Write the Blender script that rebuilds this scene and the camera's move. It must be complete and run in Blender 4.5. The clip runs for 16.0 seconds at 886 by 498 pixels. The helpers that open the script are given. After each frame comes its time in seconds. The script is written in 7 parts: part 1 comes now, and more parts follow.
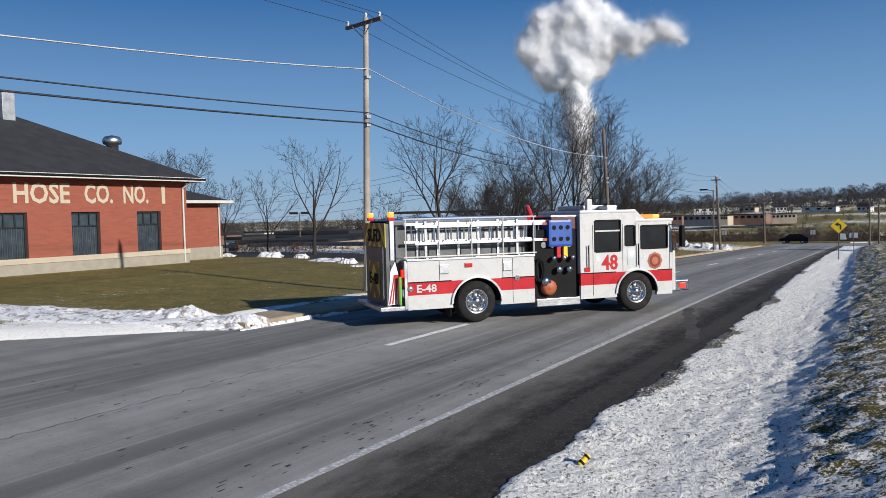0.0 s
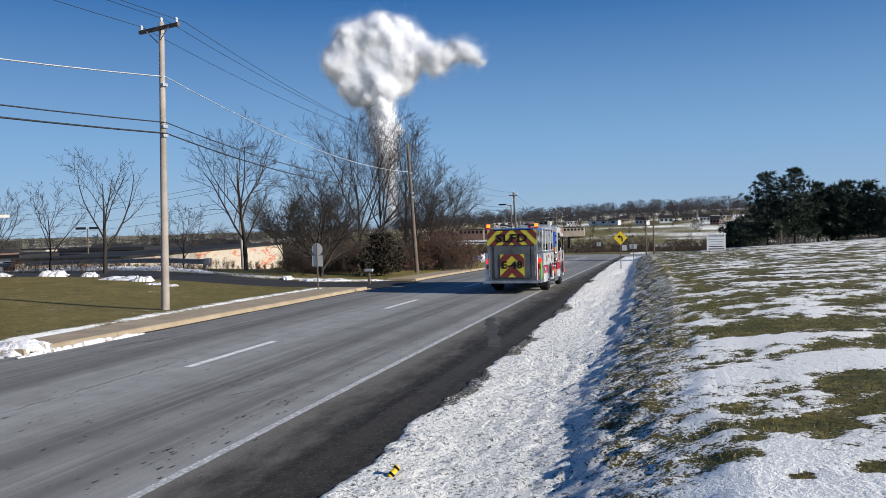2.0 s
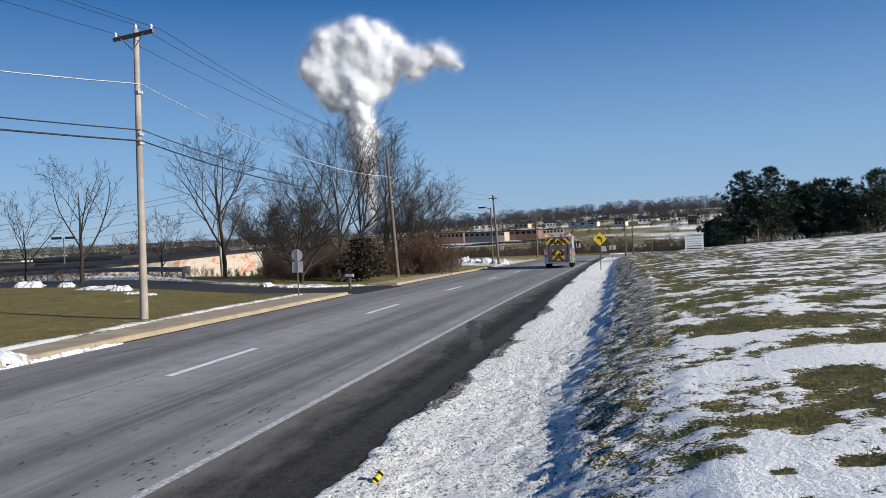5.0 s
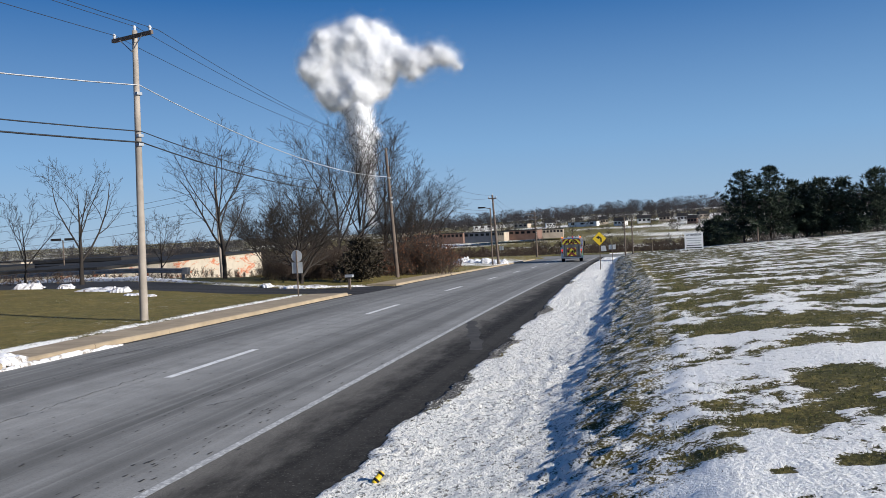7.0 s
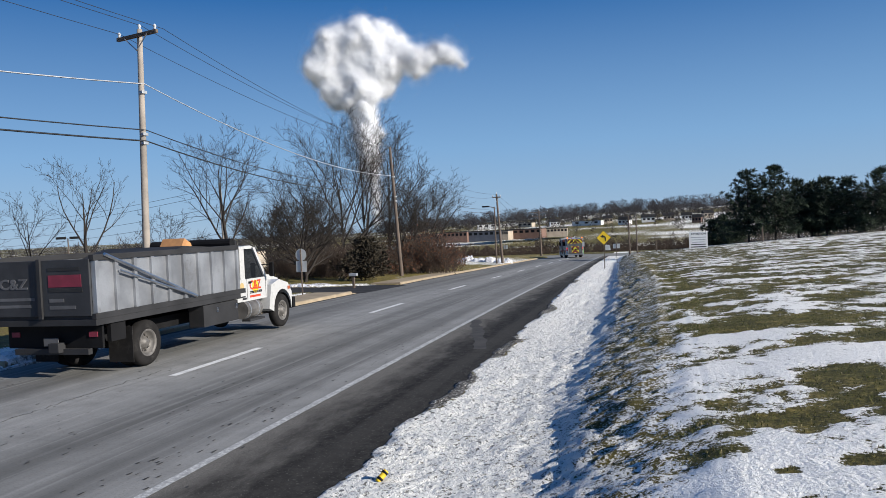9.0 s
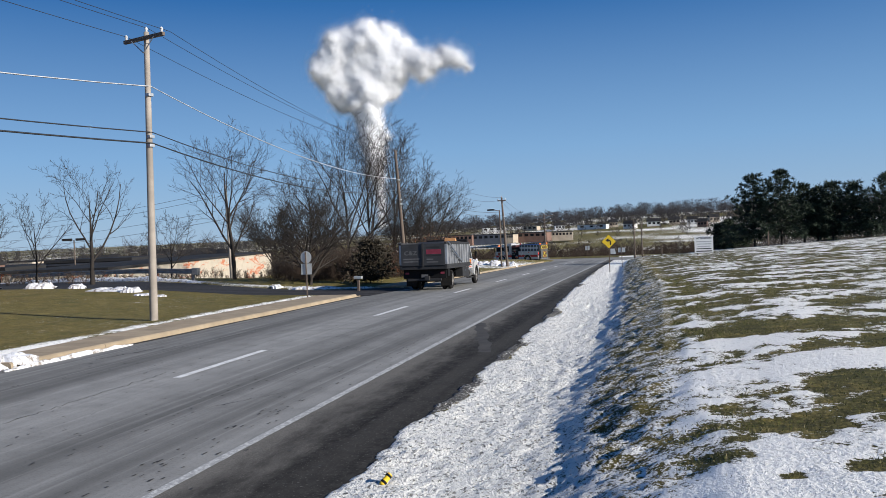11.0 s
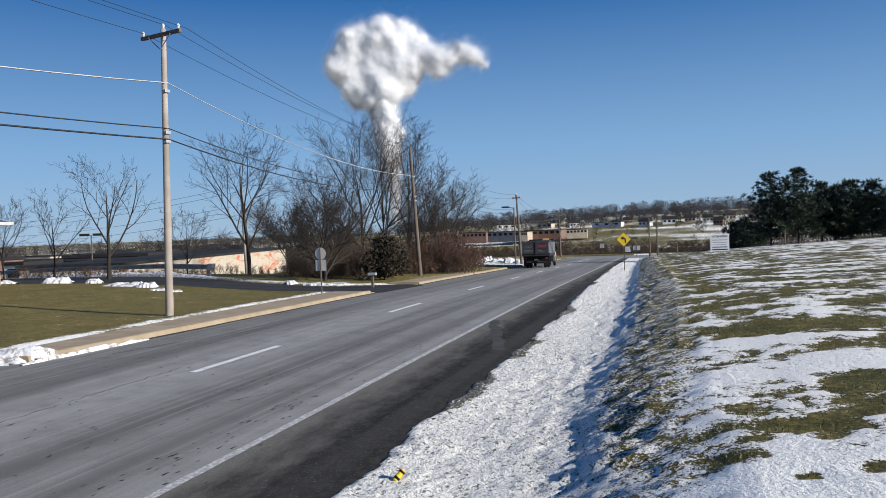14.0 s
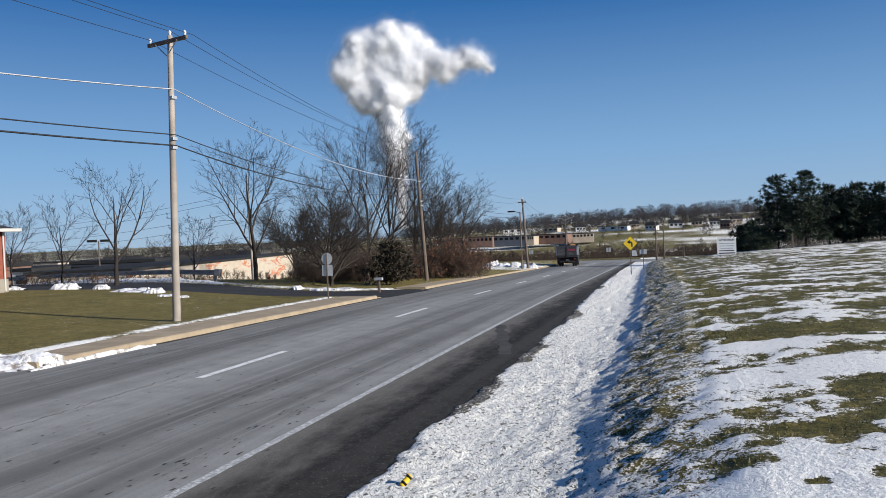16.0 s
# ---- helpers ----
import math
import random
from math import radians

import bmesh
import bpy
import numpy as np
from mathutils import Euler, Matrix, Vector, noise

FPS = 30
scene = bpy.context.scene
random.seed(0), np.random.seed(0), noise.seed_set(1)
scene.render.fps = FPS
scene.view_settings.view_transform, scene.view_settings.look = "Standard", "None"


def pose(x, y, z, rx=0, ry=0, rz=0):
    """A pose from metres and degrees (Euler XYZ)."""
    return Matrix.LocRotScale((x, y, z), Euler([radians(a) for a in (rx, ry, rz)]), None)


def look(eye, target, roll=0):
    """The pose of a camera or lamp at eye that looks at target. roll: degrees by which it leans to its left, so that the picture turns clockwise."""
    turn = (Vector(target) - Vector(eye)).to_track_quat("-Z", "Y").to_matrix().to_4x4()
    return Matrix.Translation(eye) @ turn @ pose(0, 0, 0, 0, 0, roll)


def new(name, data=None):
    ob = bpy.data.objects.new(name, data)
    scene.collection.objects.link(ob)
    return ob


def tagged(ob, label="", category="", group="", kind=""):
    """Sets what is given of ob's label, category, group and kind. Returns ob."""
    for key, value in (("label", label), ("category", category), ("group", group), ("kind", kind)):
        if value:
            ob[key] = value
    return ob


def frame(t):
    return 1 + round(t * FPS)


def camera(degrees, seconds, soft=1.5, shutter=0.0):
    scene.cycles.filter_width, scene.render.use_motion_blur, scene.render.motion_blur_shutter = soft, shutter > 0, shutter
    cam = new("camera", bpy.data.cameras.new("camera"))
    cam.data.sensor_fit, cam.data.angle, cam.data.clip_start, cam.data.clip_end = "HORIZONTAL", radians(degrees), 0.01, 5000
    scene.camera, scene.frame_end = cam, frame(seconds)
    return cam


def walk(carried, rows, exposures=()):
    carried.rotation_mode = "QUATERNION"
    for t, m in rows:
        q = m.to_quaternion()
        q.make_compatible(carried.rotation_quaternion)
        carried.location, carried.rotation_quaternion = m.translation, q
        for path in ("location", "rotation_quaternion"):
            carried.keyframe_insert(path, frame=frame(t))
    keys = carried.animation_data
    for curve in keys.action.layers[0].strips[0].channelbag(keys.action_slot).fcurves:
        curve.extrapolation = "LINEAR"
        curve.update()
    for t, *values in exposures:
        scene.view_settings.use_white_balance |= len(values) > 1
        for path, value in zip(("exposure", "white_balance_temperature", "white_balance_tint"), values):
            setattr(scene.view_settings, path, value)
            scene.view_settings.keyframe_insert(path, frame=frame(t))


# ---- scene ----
EXPOSURE = (0.43, 6250, 10)
# ---------------------------------------------------------------- camera
EYE_Z = 2.7
PATH = [
    (0.0, 30.92, -2.43, 1.45), (0.5, 25.38, -2.31, 1.36), (1.0, 21.31, -2.11, 1.35), (1.5, 18.56, -1.94, 1.45),
    (2.0, 16.88, -1.77, 1.66), (2.5, 15.98, -1.67, 1.92), (3.0, 15.57, -1.57, 2.15), (3.5, 15.50, -1.56, 2.32),
    (4.0, 15.46, -1.55, 2.45), (6.5, 15.40, -1.54, 2.70), (7.0, 15.39, -1.53, 2.78), (7.5, 15.44, -1.51, 2.79),
    (8.0, 15.51, -1.52, 2.80), (8.5, 15.58, -1.54, 2.74), (9.0, 15.69, -1.60, 2.71), (11.5, 16.20, -1.32, 2.46),
    (12.0, 16.40, -1.35, 2.46), (12.5, 16.59, -1.40, 2.37), (13.0, 16.78, -1.47, 2.31), (13.5, 16.95, -1.51, 2.21),
    (14.0, 17.10, -1.53, 2.20), (14.5, 17.20, -1.45, 2.21), (15.0, 17.30, -1.34, 2.33), (15.5, 17.39, -1.24, 2.40),
    (16.0, 17.55, -1.17, 2.44)]
cam = camera(59.0, 16.0, soft=0.45)
walk(cam, [(t, pose(0, 0, EYE_Z, 90 + p, r, y)) for t, y, p, r in PATH], exposures=[(0.0, EXPOSURE[0] - 0.18, *EXPOSURE[1:]), (0.6, EXPOSURE[0] - 0.1, *EXPOSURE[1:]), (1.4, *EXPOSURE), (16.0, *EXPOSURE)])

# ---------------------------------------------------------------- world and sun
SUN_ELEVATION, SUN_TURN = 22.5, 12.0      # degrees; the sun stands to the right of the road, a little behind
world = bpy.data.worlds.new("sky")
scene.world = world
world.use_nodes = True
wn = world.node_tree.nodes
sky = wn.new("ShaderNodeTexSky")
sky.sky_type = "NISHITA"
sky.sun_disc = False
sky.sun_elevation = radians(SUN_ELEVATION)
sky.sun_rotation = radians(90 + SUN_TURN)
sky.altitude, sky.air_density, sky.dust_density, sky.ozone_density = 100, 1.0, 0.1, 5.0
tint = wn.new("ShaderNodeMix")
tint.data_type, tint.blend_type = "RGBA", "MULTIPLY"
tint.inputs[0].default_value = 1.0
tint.inputs[7].default_value = (1.36, 1.53, 1.75, 1)
# the pale haze of the lower sky, the same all round
wc = wn.new("ShaderNodeTexCoord")
wz = wn.new("ShaderNodeSeparateXYZ")
wr = wn.new("ShaderNodeValToRGB")
wr.color_ramp.elements[0].position, wr.color_ramp.elements[0].color = 0.0, (1.0, 0.98, 1.0, 1)
wr.color_ramp.elements[1].position, wr.color_ramp.elements[1].color = 0.32, (0.62, 0.62, 0.66, 1)
wm = wn.new("ShaderNodeMix")
wm.data_type, wm.blend_type = "RGBA", "MULTIPLY"
wm.inputs[0].default_value = 1.0
world.node_tree.links.new(wc.outputs["Generated"], wz.inputs[0])
world.node_tree.links.new(wz.outputs[2], wr.inputs[0])
world.node_tree.links.new(sky.outputs[0], wm.inputs[6])
world.node_tree.links.new(wr.outputs[0], wm.inputs[7])
world.node_tree.links.new(wm.outputs[2], tint.inputs[6])
clear = wn.new("ShaderNodeValToRGB")
clear.color_ramp.elements[0].position, clear.color_ramp.elements[0].color = 0.0, (0.53, 0.75, 1.0, 1)
clear.color_ramp.elements[1].position, clear.color_ramp.elements[1].color = 1.0, (0.03, 0.11, 0.33, 1)
for at_, c_ in ((0.10, (0.35, 0.63, 1.0, 1)), (0.28, (0.052, 0.235, 0.62, 1))):
    clear.color_ramp.elements.new(at_).color = c_
gain = wn.new("ShaderNodeVectorMath")
gain.operation = "SCALE"
gain.inputs["Scale"].default_value = 10.0
even = wn.new("ShaderNodeMix")
even.data_type = "RGBA"
even.inputs[0].default_value = 0.88
world.node_tree.links.new(wz.outputs[2], clear.inputs[0])
world.node_tree.links.new(clear.outputs[0], gain.inputs[0])
world.node_tree.links.new(tint.outputs[2], even.inputs[6])
world.node_tree.links.new(gain.outputs[0], even.inputs[7])
world.node_tree.links.new(even.outputs[2], wn["Background"].inputs[0])
wn["Background"].inputs[1].default_value = 0.0485
sun = new("sun", bpy.data.lights.new("sun", "SUN"))
sun.data.energy, sun.data.angle, sun.data.color = 5.0, radians(0.55), (1.0, 0.92, 0.80)
sun.matrix_world = look((40 * math.cos(radians(SUN_TURN)), -40 * math.sin(radians(SUN_TURN)), 40 * math.tan(radians(SUN_ELEVATION))), (0, 0, 0))

# ---------------------------------------------------------------- mesh helpers


def mesh_of(name, verts, faces, material=None, smooth=False):
    me = bpy.data.meshes.new(name)
    me.from_pydata([tuple(v) for v in verts], [], [tuple(f) for f in faces])
    me.update()
    if material:
        me.materials.append(material)
    if smooth:
        me.polygons.foreach_set("use_smooth", [True] * len(me.polygons))
    return me


def from_bm(name, bm, material, smooth=False):
    me = bpy.data.meshes.new(name)
    bmesh.ops.recalc_face_normals(bm, faces=bm.faces[:])
    bm.to_mesh(me)
    bm.free()
    if material:
        me.materials.append(material)
    if smooth:
        me.polygons.foreach_set("use_smooth", [True] * len(me.polygons))
    return me


def part(name, bm, material, parent, label="", smooth=False):
    """Links a bmesh or a mesh as one mesh object under a thing."""
    me = bm if isinstance(bm, bpy.types.Mesh) else from_bm(name, bm, material, smooth)
    ob = new(name, me)
    ob.parent = parent
    if label:
        tagged(ob, label)
    return ob


def thing(name, label, category, m=None, group="", kind=""):
    ob = new(name)
    ob.empty_display_size = 0.2
    if m is not None:
        ob.matrix_basis = m
    return tagged(ob, label, category, group, kind)


def box(bm, x0, x1, y0, y1, z0, z1, bevel=0.0):
    r = bmesh.ops.create_cube(bm, size=1.0)
    vs = r["verts"]
    for v in vs:
        v.co = Vector(((x0 + x1) / 2 + v.co.x * (x1 - x0), (y0 + y1) / 2 + v.co.y * (y1 - y0), (z0 + z1) / 2 + v.co.z * (z1 - z0)))
    if bevel:
        es = list({e for v in vs for e in v.link_edges})
        bmesh.ops.bevel(bm, geom=es, offset=bevel, segments=2, affect="EDGES", profile=0.7)
    return bm


def boxed(x0, x1, y0, y1, z0, z1, bevel=0.0):
    return box(bmesh.new(), x0, x1, y0, y1, z0, z1, bevel)


def tube(bm, a, b, r0, r1=None, n=8, caps=True):
    """A tapered round bar from a to b."""
    a, b = Vector(a), Vector(b)
    r1 = r0 if r1 is None else r1
    q = (b - a).to_track_quat("Z", "Y")
    rings = []
    for p, r in ((a, r0), (b, r1)):
        rings.append([bm.verts.new(p + q @ Vector((r * math.cos(k * math.tau / n), r * math.sin(k * math.tau / n), 0))) for k in range(n)])
    for k in range(n):
        bm.faces.new((rings[0][k], rings[0][(k + 1) % n], rings[1][(k + 1) % n], rings[1][k]))
    if caps:
        bm.faces.new(rings[0][::-1])
        bm.faces.new(rings[1])
    return bm


def tubed(a, b, r0, r1=None, n=8):
    return tube(bmesh.new(), a, b, r0, r1, n)


def prism(bm, profile, x0, x1):
    """A profile of (y, z) points pushed through from x0 to x1."""
    a = [bm.verts.new((x0, y, z)) for y, z in profile]
    b = [bm.verts.new((x1, y, z)) for y, z in profile]
    n = len(profile)
    for k in range(n):
        bm.faces.new((a[k], a[(k + 1) % n], b[(k + 1) % n], b[k]))
    bm.faces.new(a[::-1])
    bm.faces.new(b)
    return bm


def lathe(bm, profile, x_axis=True, n=24, at=(0, 0, 0)):
    """A profile of (along, radius) points turned round the x axis (or the z axis)."""
    rings = []
    for s, r in profile:
        ring = []
        for k in range(n):
            c, d = math.cos(k * math.tau / n) * r, math.sin(k * math.tau / n) * r
            ring.append(bm.verts.new(Vector(at) + (Vector((s, c, d)) if x_axis else Vector((c, d, s)))))
        rings.append(ring)
    for i in range(len(rings) - 1):
        for k in range(n):
            bm.faces.new((rings[i][k], rings[i][(k + 1) % n], rings[i + 1][(k + 1) % n], rings[i + 1][k]))
    return bm


def letters(text, size, depth, material, name="lettering"):
    """Raised lettering as a mesh in the xy plane, its lower left corner at the origin."""
    cu = bpy.data.curves.new(name, "FONT")
    cu.body, cu.size, cu.extrude = text, size, depth
    cu.resolution_u, cu.offset = 2, 0.025 * size
    ob = bpy.data.objects.new(name, cu)
    scene.collection.objects.link(ob)
    me = bpy.data.meshes.new_from_object(ob.evaluated_get(bpy.context.evaluated_depsgraph_get()))
    bpy.data.objects.remove(ob)
    me.materials.clear()
    me.materials.append(material)
    xs = [v.co.x for v in me.vertices]
    ys = [v.co.y for v in me.vertices]
    me.transform(Matrix.Translation((-min(xs), -min(ys), 0)))
    me["wide"], me["high"] = max(xs) - min(xs), max(ys) - min(ys)
    return me


def fitted_letters(text, wide, high, material, m, parent, label="", name="lettering", depth=0.004):
    me = letters(text, 1.0, depth, material, name)
    me.transform(m @ Matrix.Diagonal((wide / me["wide"], high / me["high"], 1, 1)))
    return part(name, me, None, parent, label)


# ---------------------------------------------------------------- materials


class Nodes:
    def __init__(self, name):
        self.m = bpy.data.materials.new(name)
        self.m.use_nodes = True
        self.t = self.m.node_tree
        self.b = self.t.nodes["Principled BSDF"]

    def add(self, kind, **kw):
        n = self.t.nodes.new(kind)
        for k, v in kw.items():
            n.inputs[k].default_value = v
        return n

    def link(self, a, b):
        self.t.links.new(a, b)

    def coords(self, what="Object", scale=(1, 1, 1)):
        c = self.t.nodes.new("ShaderNodeTexCoord")
        m = self.add("ShaderNodeMapping", Scale=scale)
        self.link(c.outputs[what], m.inputs["Vector"])
        return m.outputs[0]

    def world_coords(self, scale=(1, 1, 1)):
        g = self.t.nodes.new("ShaderNodeNewGeometry")
        m = self.add("ShaderNodeMapping", Scale=scale)
        self.link(g.outputs["Position"], m.inputs["Vector"])
        return m.outputs[0]

    def noise(self, vec, scale, detail=4.0, rough=0.55, distort=0.0):
        n = self.add("ShaderNodeTexNoise", Scale=scale, Detail=detail, Roughness=rough, Distortion=distort)
        self.link(vec, n.inputs["Vector"])
        return n.outputs["Fac"]

    def ramp(self, fac, stops):
        n = self.t.nodes.new("ShaderNodeValToRGB")
        el = n.color_ramp.elements
        el[0].position, el[1].position = stops[0][0], stops[-1][0]
        for p, c in stops[1:-1]:
            el.new(p)
        for e, (p, c) in zip(el, stops):
            e.color = (*c, 1) if len(c) == 3 else c
        self.link(fac, n.inputs[0])
        return n.outputs[0]

    def step(self, fac, a, b):
        n = self.t.nodes.new("ShaderNodeMapRange")
        n.inputs["From Min"].default_value, n.inputs["From Max"].default_value = a, b
        n.interpolation_type = "SMOOTHSTEP"
        self.link(fac, n.inputs[0])
        return n.outputs[0]

    def math(self, op, a, b):
        n = self.t.nodes.new("ShaderNodeMath")
        n.operation = op
        for i, v in enumerate((a, b)):
            if isinstance(v, (int, float)):
                n.inputs[i].default_value = v
            else:
                self.link(v, n.inputs[i])
        return n.outputs[0]

    def mix(self, fac, a, b, how="MIX"):
        n = self.t.nodes.new("ShaderNodeMix")
        n.data_type, n.blend_type = "RGBA", how
        for i, v in ((0, fac), (6, a), (7, b)):
            if isinstance(v, (int, float)):
                n.inputs[i].default_value = v
            elif isinstance(v, tuple):
                n.inputs[i].default_value = (*v, 1)
            else:
                self.link(v, n.inputs[i])
        return n.outputs[2]

    def bump(self, fac, strength, distance=0.02):
        n = self.add("ShaderNodeBump", Strength=strength, Distance=distance)
        self.link(fac, n.inputs["Height"])
        self.link(n.outputs[0], self.b.inputs["Normal"])

    def color(self, c):
        if isinstance(c, tuple):
            self.b.inputs["Base Color"].default_value = (*c, 1)
        else:
            self.link(c, self.b.inputs["Base Color"])

    def set(self, **kw):
        for k, v in kw.items():
            k = {"rough": "Roughness", "metal": "Metallic", "glow": "Emission Strength", "transmit": "Transmission Weight", "coat": "Coat Weight", "spec": "Specular IOR Level"}[k]
            if isinstance(v, (int, float)):
                self.b.inputs[k].default_value = v
            else:
                self.link(v, self.b.inputs[k])
        return self.m


def worn(name, c, rough=0.6, metal=0.0, vary=0.25, scale=3.0, grain=40.0, bump=0.15, coat=0.0, dirt=None, per_object=0.0):
    """A surface of one paint or stuff, uneven at two scales."""
    n = Nodes(name)
    v = n.coords()
    big, small = n.noise(v, scale, 5), n.noise(v, grain, 3)
    dark = tuple(k * (1 - vary) for k in c)
    light = tuple(min(1, k * (1 + vary * 0.6)) for k in c)
    col = n.mix(n.step(big, 0.3, 0.7), dark, light)
    col = n.mix(n.math("MULTIPLY", n.step(small, 0.35, 0.75), 0.35), col, tuple(k * 0.8 for k in c))
    if dirt:
        col = n.mix(n.step(n.noise(v, scale * 0.7, 8, 0.7), 0.52, 0.72), col, dirt)
    if per_object:
        info = n.t.nodes.new("ShaderNodeObjectInfo")
        col = n.mix(n.math("MULTIPLY", info.outputs["Random"], per_object), col, tuple(k * 0.55 for k in c))
    n.color(col)
    n.bump(small, bump, 0.01)
    return n.set(rough=n.math("ADD", rough - 0.08, n.math("MULTIPLY", big, 0.16)), metal=metal, coat=coat)


def glowing(name, c, strength):
    n = Nodes(name)
    n.color(c)
    n.b.inputs["Emission Color"].default_value = (*c, 1)
    return n.set(rough=0.3, glow=strength)


WHITE_PAINT = worn("white_paint", (0.52, 0.52, 0.515), 0.28, vary=0.03, bump=0.02, coat=0.4, dirt=(0.475, 0.47, 0.46))
RED_PAINT = worn("red_paint", (0.42, 0.008, 0.016), 0.3, vary=0.08, bump=0.02, coat=0.4)
BLACK = worn("black_paint", (0.010, 0.010, 0.011), 0.75, vary=0.3)
BLACK.node_tree.nodes["Principled BSDF"].inputs["Specular IOR Level"].default_value = 0.15
# tail metal with dirt blotches, its grey lowered for shade on the rear
TAIL_GREY = worn("shaded_tail_metal", (0.10, 0.105, 0.11), 0.5, 0.3, vary=0.35, scale=2.0, dirt=(0.04, 0.04, 0.043))
RUBBER = worn("rubber", (0.017, 0.016, 0.016), 0.9, vary=0.3, scale=6, dirt=(0.04, 0.038, 0.036))
RUBBER.node_tree.nodes["Principled BSDF"].inputs["Specular IOR Level"].default_value = 0.2
CHROME = worn("chrome", (0.52, 0.53, 0.55), 0.22, 1.0, vary=0.08, bump=0.02)
ALUMINIUM = worn("aluminium", (0.62, 0.63, 0.65), 0.36, 1.0, vary=0.15, bump=0.06)
TREAD_PLATE = worn("tread_plate", (0.5, 0.51, 0.53), 0.4, 1.0, vary=0.25, grain=22, bump=0.5)
STEEL_GREY = worn("galvanised_steel", (0.42, 0.44, 0.46), 0.5, 0.7, vary=0.2)
GLASS_DARK = worn("tinted_glass", (0.012, 0.014, 0.017), 0.08, 0.0, vary=0.2, bump=0.0, coat=0.15)
GLASS_DARK.node_tree.nodes["Principled BSDF"].inputs["Specular IOR Level"].default_value = 0.25
LIME = worn("lime_reflective", (0.46, 0.42, 0.035), 0.4, vary=0.06, bump=0.02)
DARK_RED = worn("red_reflective", (0.13, 0.022, 0.016), 0.4, vary=0.1, bump=0.02)
BLUE_COVER = worn("blue_vinyl", (0.02, 0.09, 0.32), 0.5, vary=0.25, scale=4)
BLUE_PACK = worn("blue_plastic", (0.012, 0.07, 0.33), 0.45, vary=0.2)
MAROON = worn("maroon_vinyl", (0.10, 0.03, 0.028), 0.6, vary=0.3, scale=3)
ORANGE = worn("orange_hose", (0.36, 0.09, 0.035), 0.6, vary=0.25)
YELLOW = worn("yellow_paint", (0.75, 0.5, 0.02), 0.45, vary=0.12)
GREEN_HOSE = worn("green_plastic", (0.15, 0.4, 0.06), 0.5)
AMBER_GLOW = glowing("amber_lamp", (1.0, 0.22, 0.02), 1.6)
RED_GLOW = glowing("red_lamp", (0.9, 0.03, 0.015), 0.9)
RED_LENS = worn("red_lens", (0.5, 0.02, 0.02), 0.2, vary=0.1, bump=0.0)
WOOD_POLE = worn("weathered_pole", (0.33, 0.29, 0.25), 0.9, vary=0.3, scale=1.2, grain=30, bump=0.4)
DARK_POLE = worn("creosote_pole", (0.13, 0.10, 0.08), 0.9, vary=0.3, scale=1.2, grain=30, bump=0.4)
WIRE = worn("wire", (0.03, 0.03, 0.032), 0.6)
WIRE_BRIGHT = worn("bare_aluminium_wire", (0.7, 0.71, 0.73), 0.4, 0.3)
PORCELAIN = worn("porcelain", (0.55, 0.56, 0.58), 0.2, vary=0.1, bump=0.0)
CONCRETE = worn("concrete", (0.37, 0.295, 0.20), 0.9, vary=0.22, scale=1.6, grain=60, bump=0.3, dirt=(0.29, 0.23, 0.155), per_object=0.25)
SIGN_BACK = worn("sign_back", (0.55, 0.57, 0.58), 0.45, 0.5, vary=0.1)
SIGN_WHITE = worn("sign_white", (0.75, 0.76, 0.77), 0.5, vary=0.06)
SIGN_YELLOW = worn("sign_yellow", (0.72, 0.5, 0.02), 0.45, vary=0.06)
SIGN_BLACK = worn("sign_black", (0.02, 0.02, 0.02), 0.5)

# bark, dry twigs, needles
BARK = worn("bark", (0.032, 0.026, 0.022), 0.95, vary=0.35, scale=2.0, grain=25, bump=0.4, per_object=0.3)
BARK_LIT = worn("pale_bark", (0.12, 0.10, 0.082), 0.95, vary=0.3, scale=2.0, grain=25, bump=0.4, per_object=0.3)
BRUSH = worn("dry_brush", (0.066, 0.045, 0.033), 0.95, vary=0.4, scale=0.6, grain=12, per_object=0.3)
LEAF_DRY = worn("dead_leaves", (0.2, 0.085, 0.045), 0.9, vary=0.4, scale=1.0)
NEEDLES = worn("pine_needles", (0.016, 0.032, 0.014), 0.75, vary=0.45, scale=0.8, grain=9, per_object=0.3)
NEEDLES_DARK = worn("juniper_needles", (0.045, 0.036, 0.022), 0.85, vary=0.45, scale=0.9, grain=9)
# ---------------------------------------------------------------- the lie of the land


def smooth(a, b, v):
    t = min(1.0, max(0.0, (v - a) / (b - a)))
    return t * t * (3 - 2 * t)


def shift(y):
    """How far the road has swung to the left at y."""
    y = min(y, 118.0)
    return -0.037 * 6.0 * math.log1p(math.exp((y - 24.0) / 6.0))


def road_z(y):
    """The road's height: level at first, then a steady fall to the bend."""
    y = min(y, 121.0)
    return -0.029 * 6.0 * math.log1p(math.exp(min(30.0, (y - 26.0) / 6.0)))


def patch(x, y, scale, seed):
    return noise.fractal(Vector((x * scale, y * scale, seed)), 0.9, 2.1, 4)


def ragged(y):
    """The broken right edge of the asphalt."""
    return -3.62 + 0.17 * noise.noise(Vector((y * 0.55, 3.1, 0))) + 0.10 * noise.noise(Vector((y * 2.3, 7.7, 0))) + 0.05 * noise.noise(Vector((y * 6.5, 1.7, 0))) - 0.5 * smooth(16, 46, y) - 0.4 * smooth(40, 72, y)


def land_z(x, y):
    k = smooth(116, 134, y)
    return near_z(x, y) * (1 - k) + far_z(x, y) * k


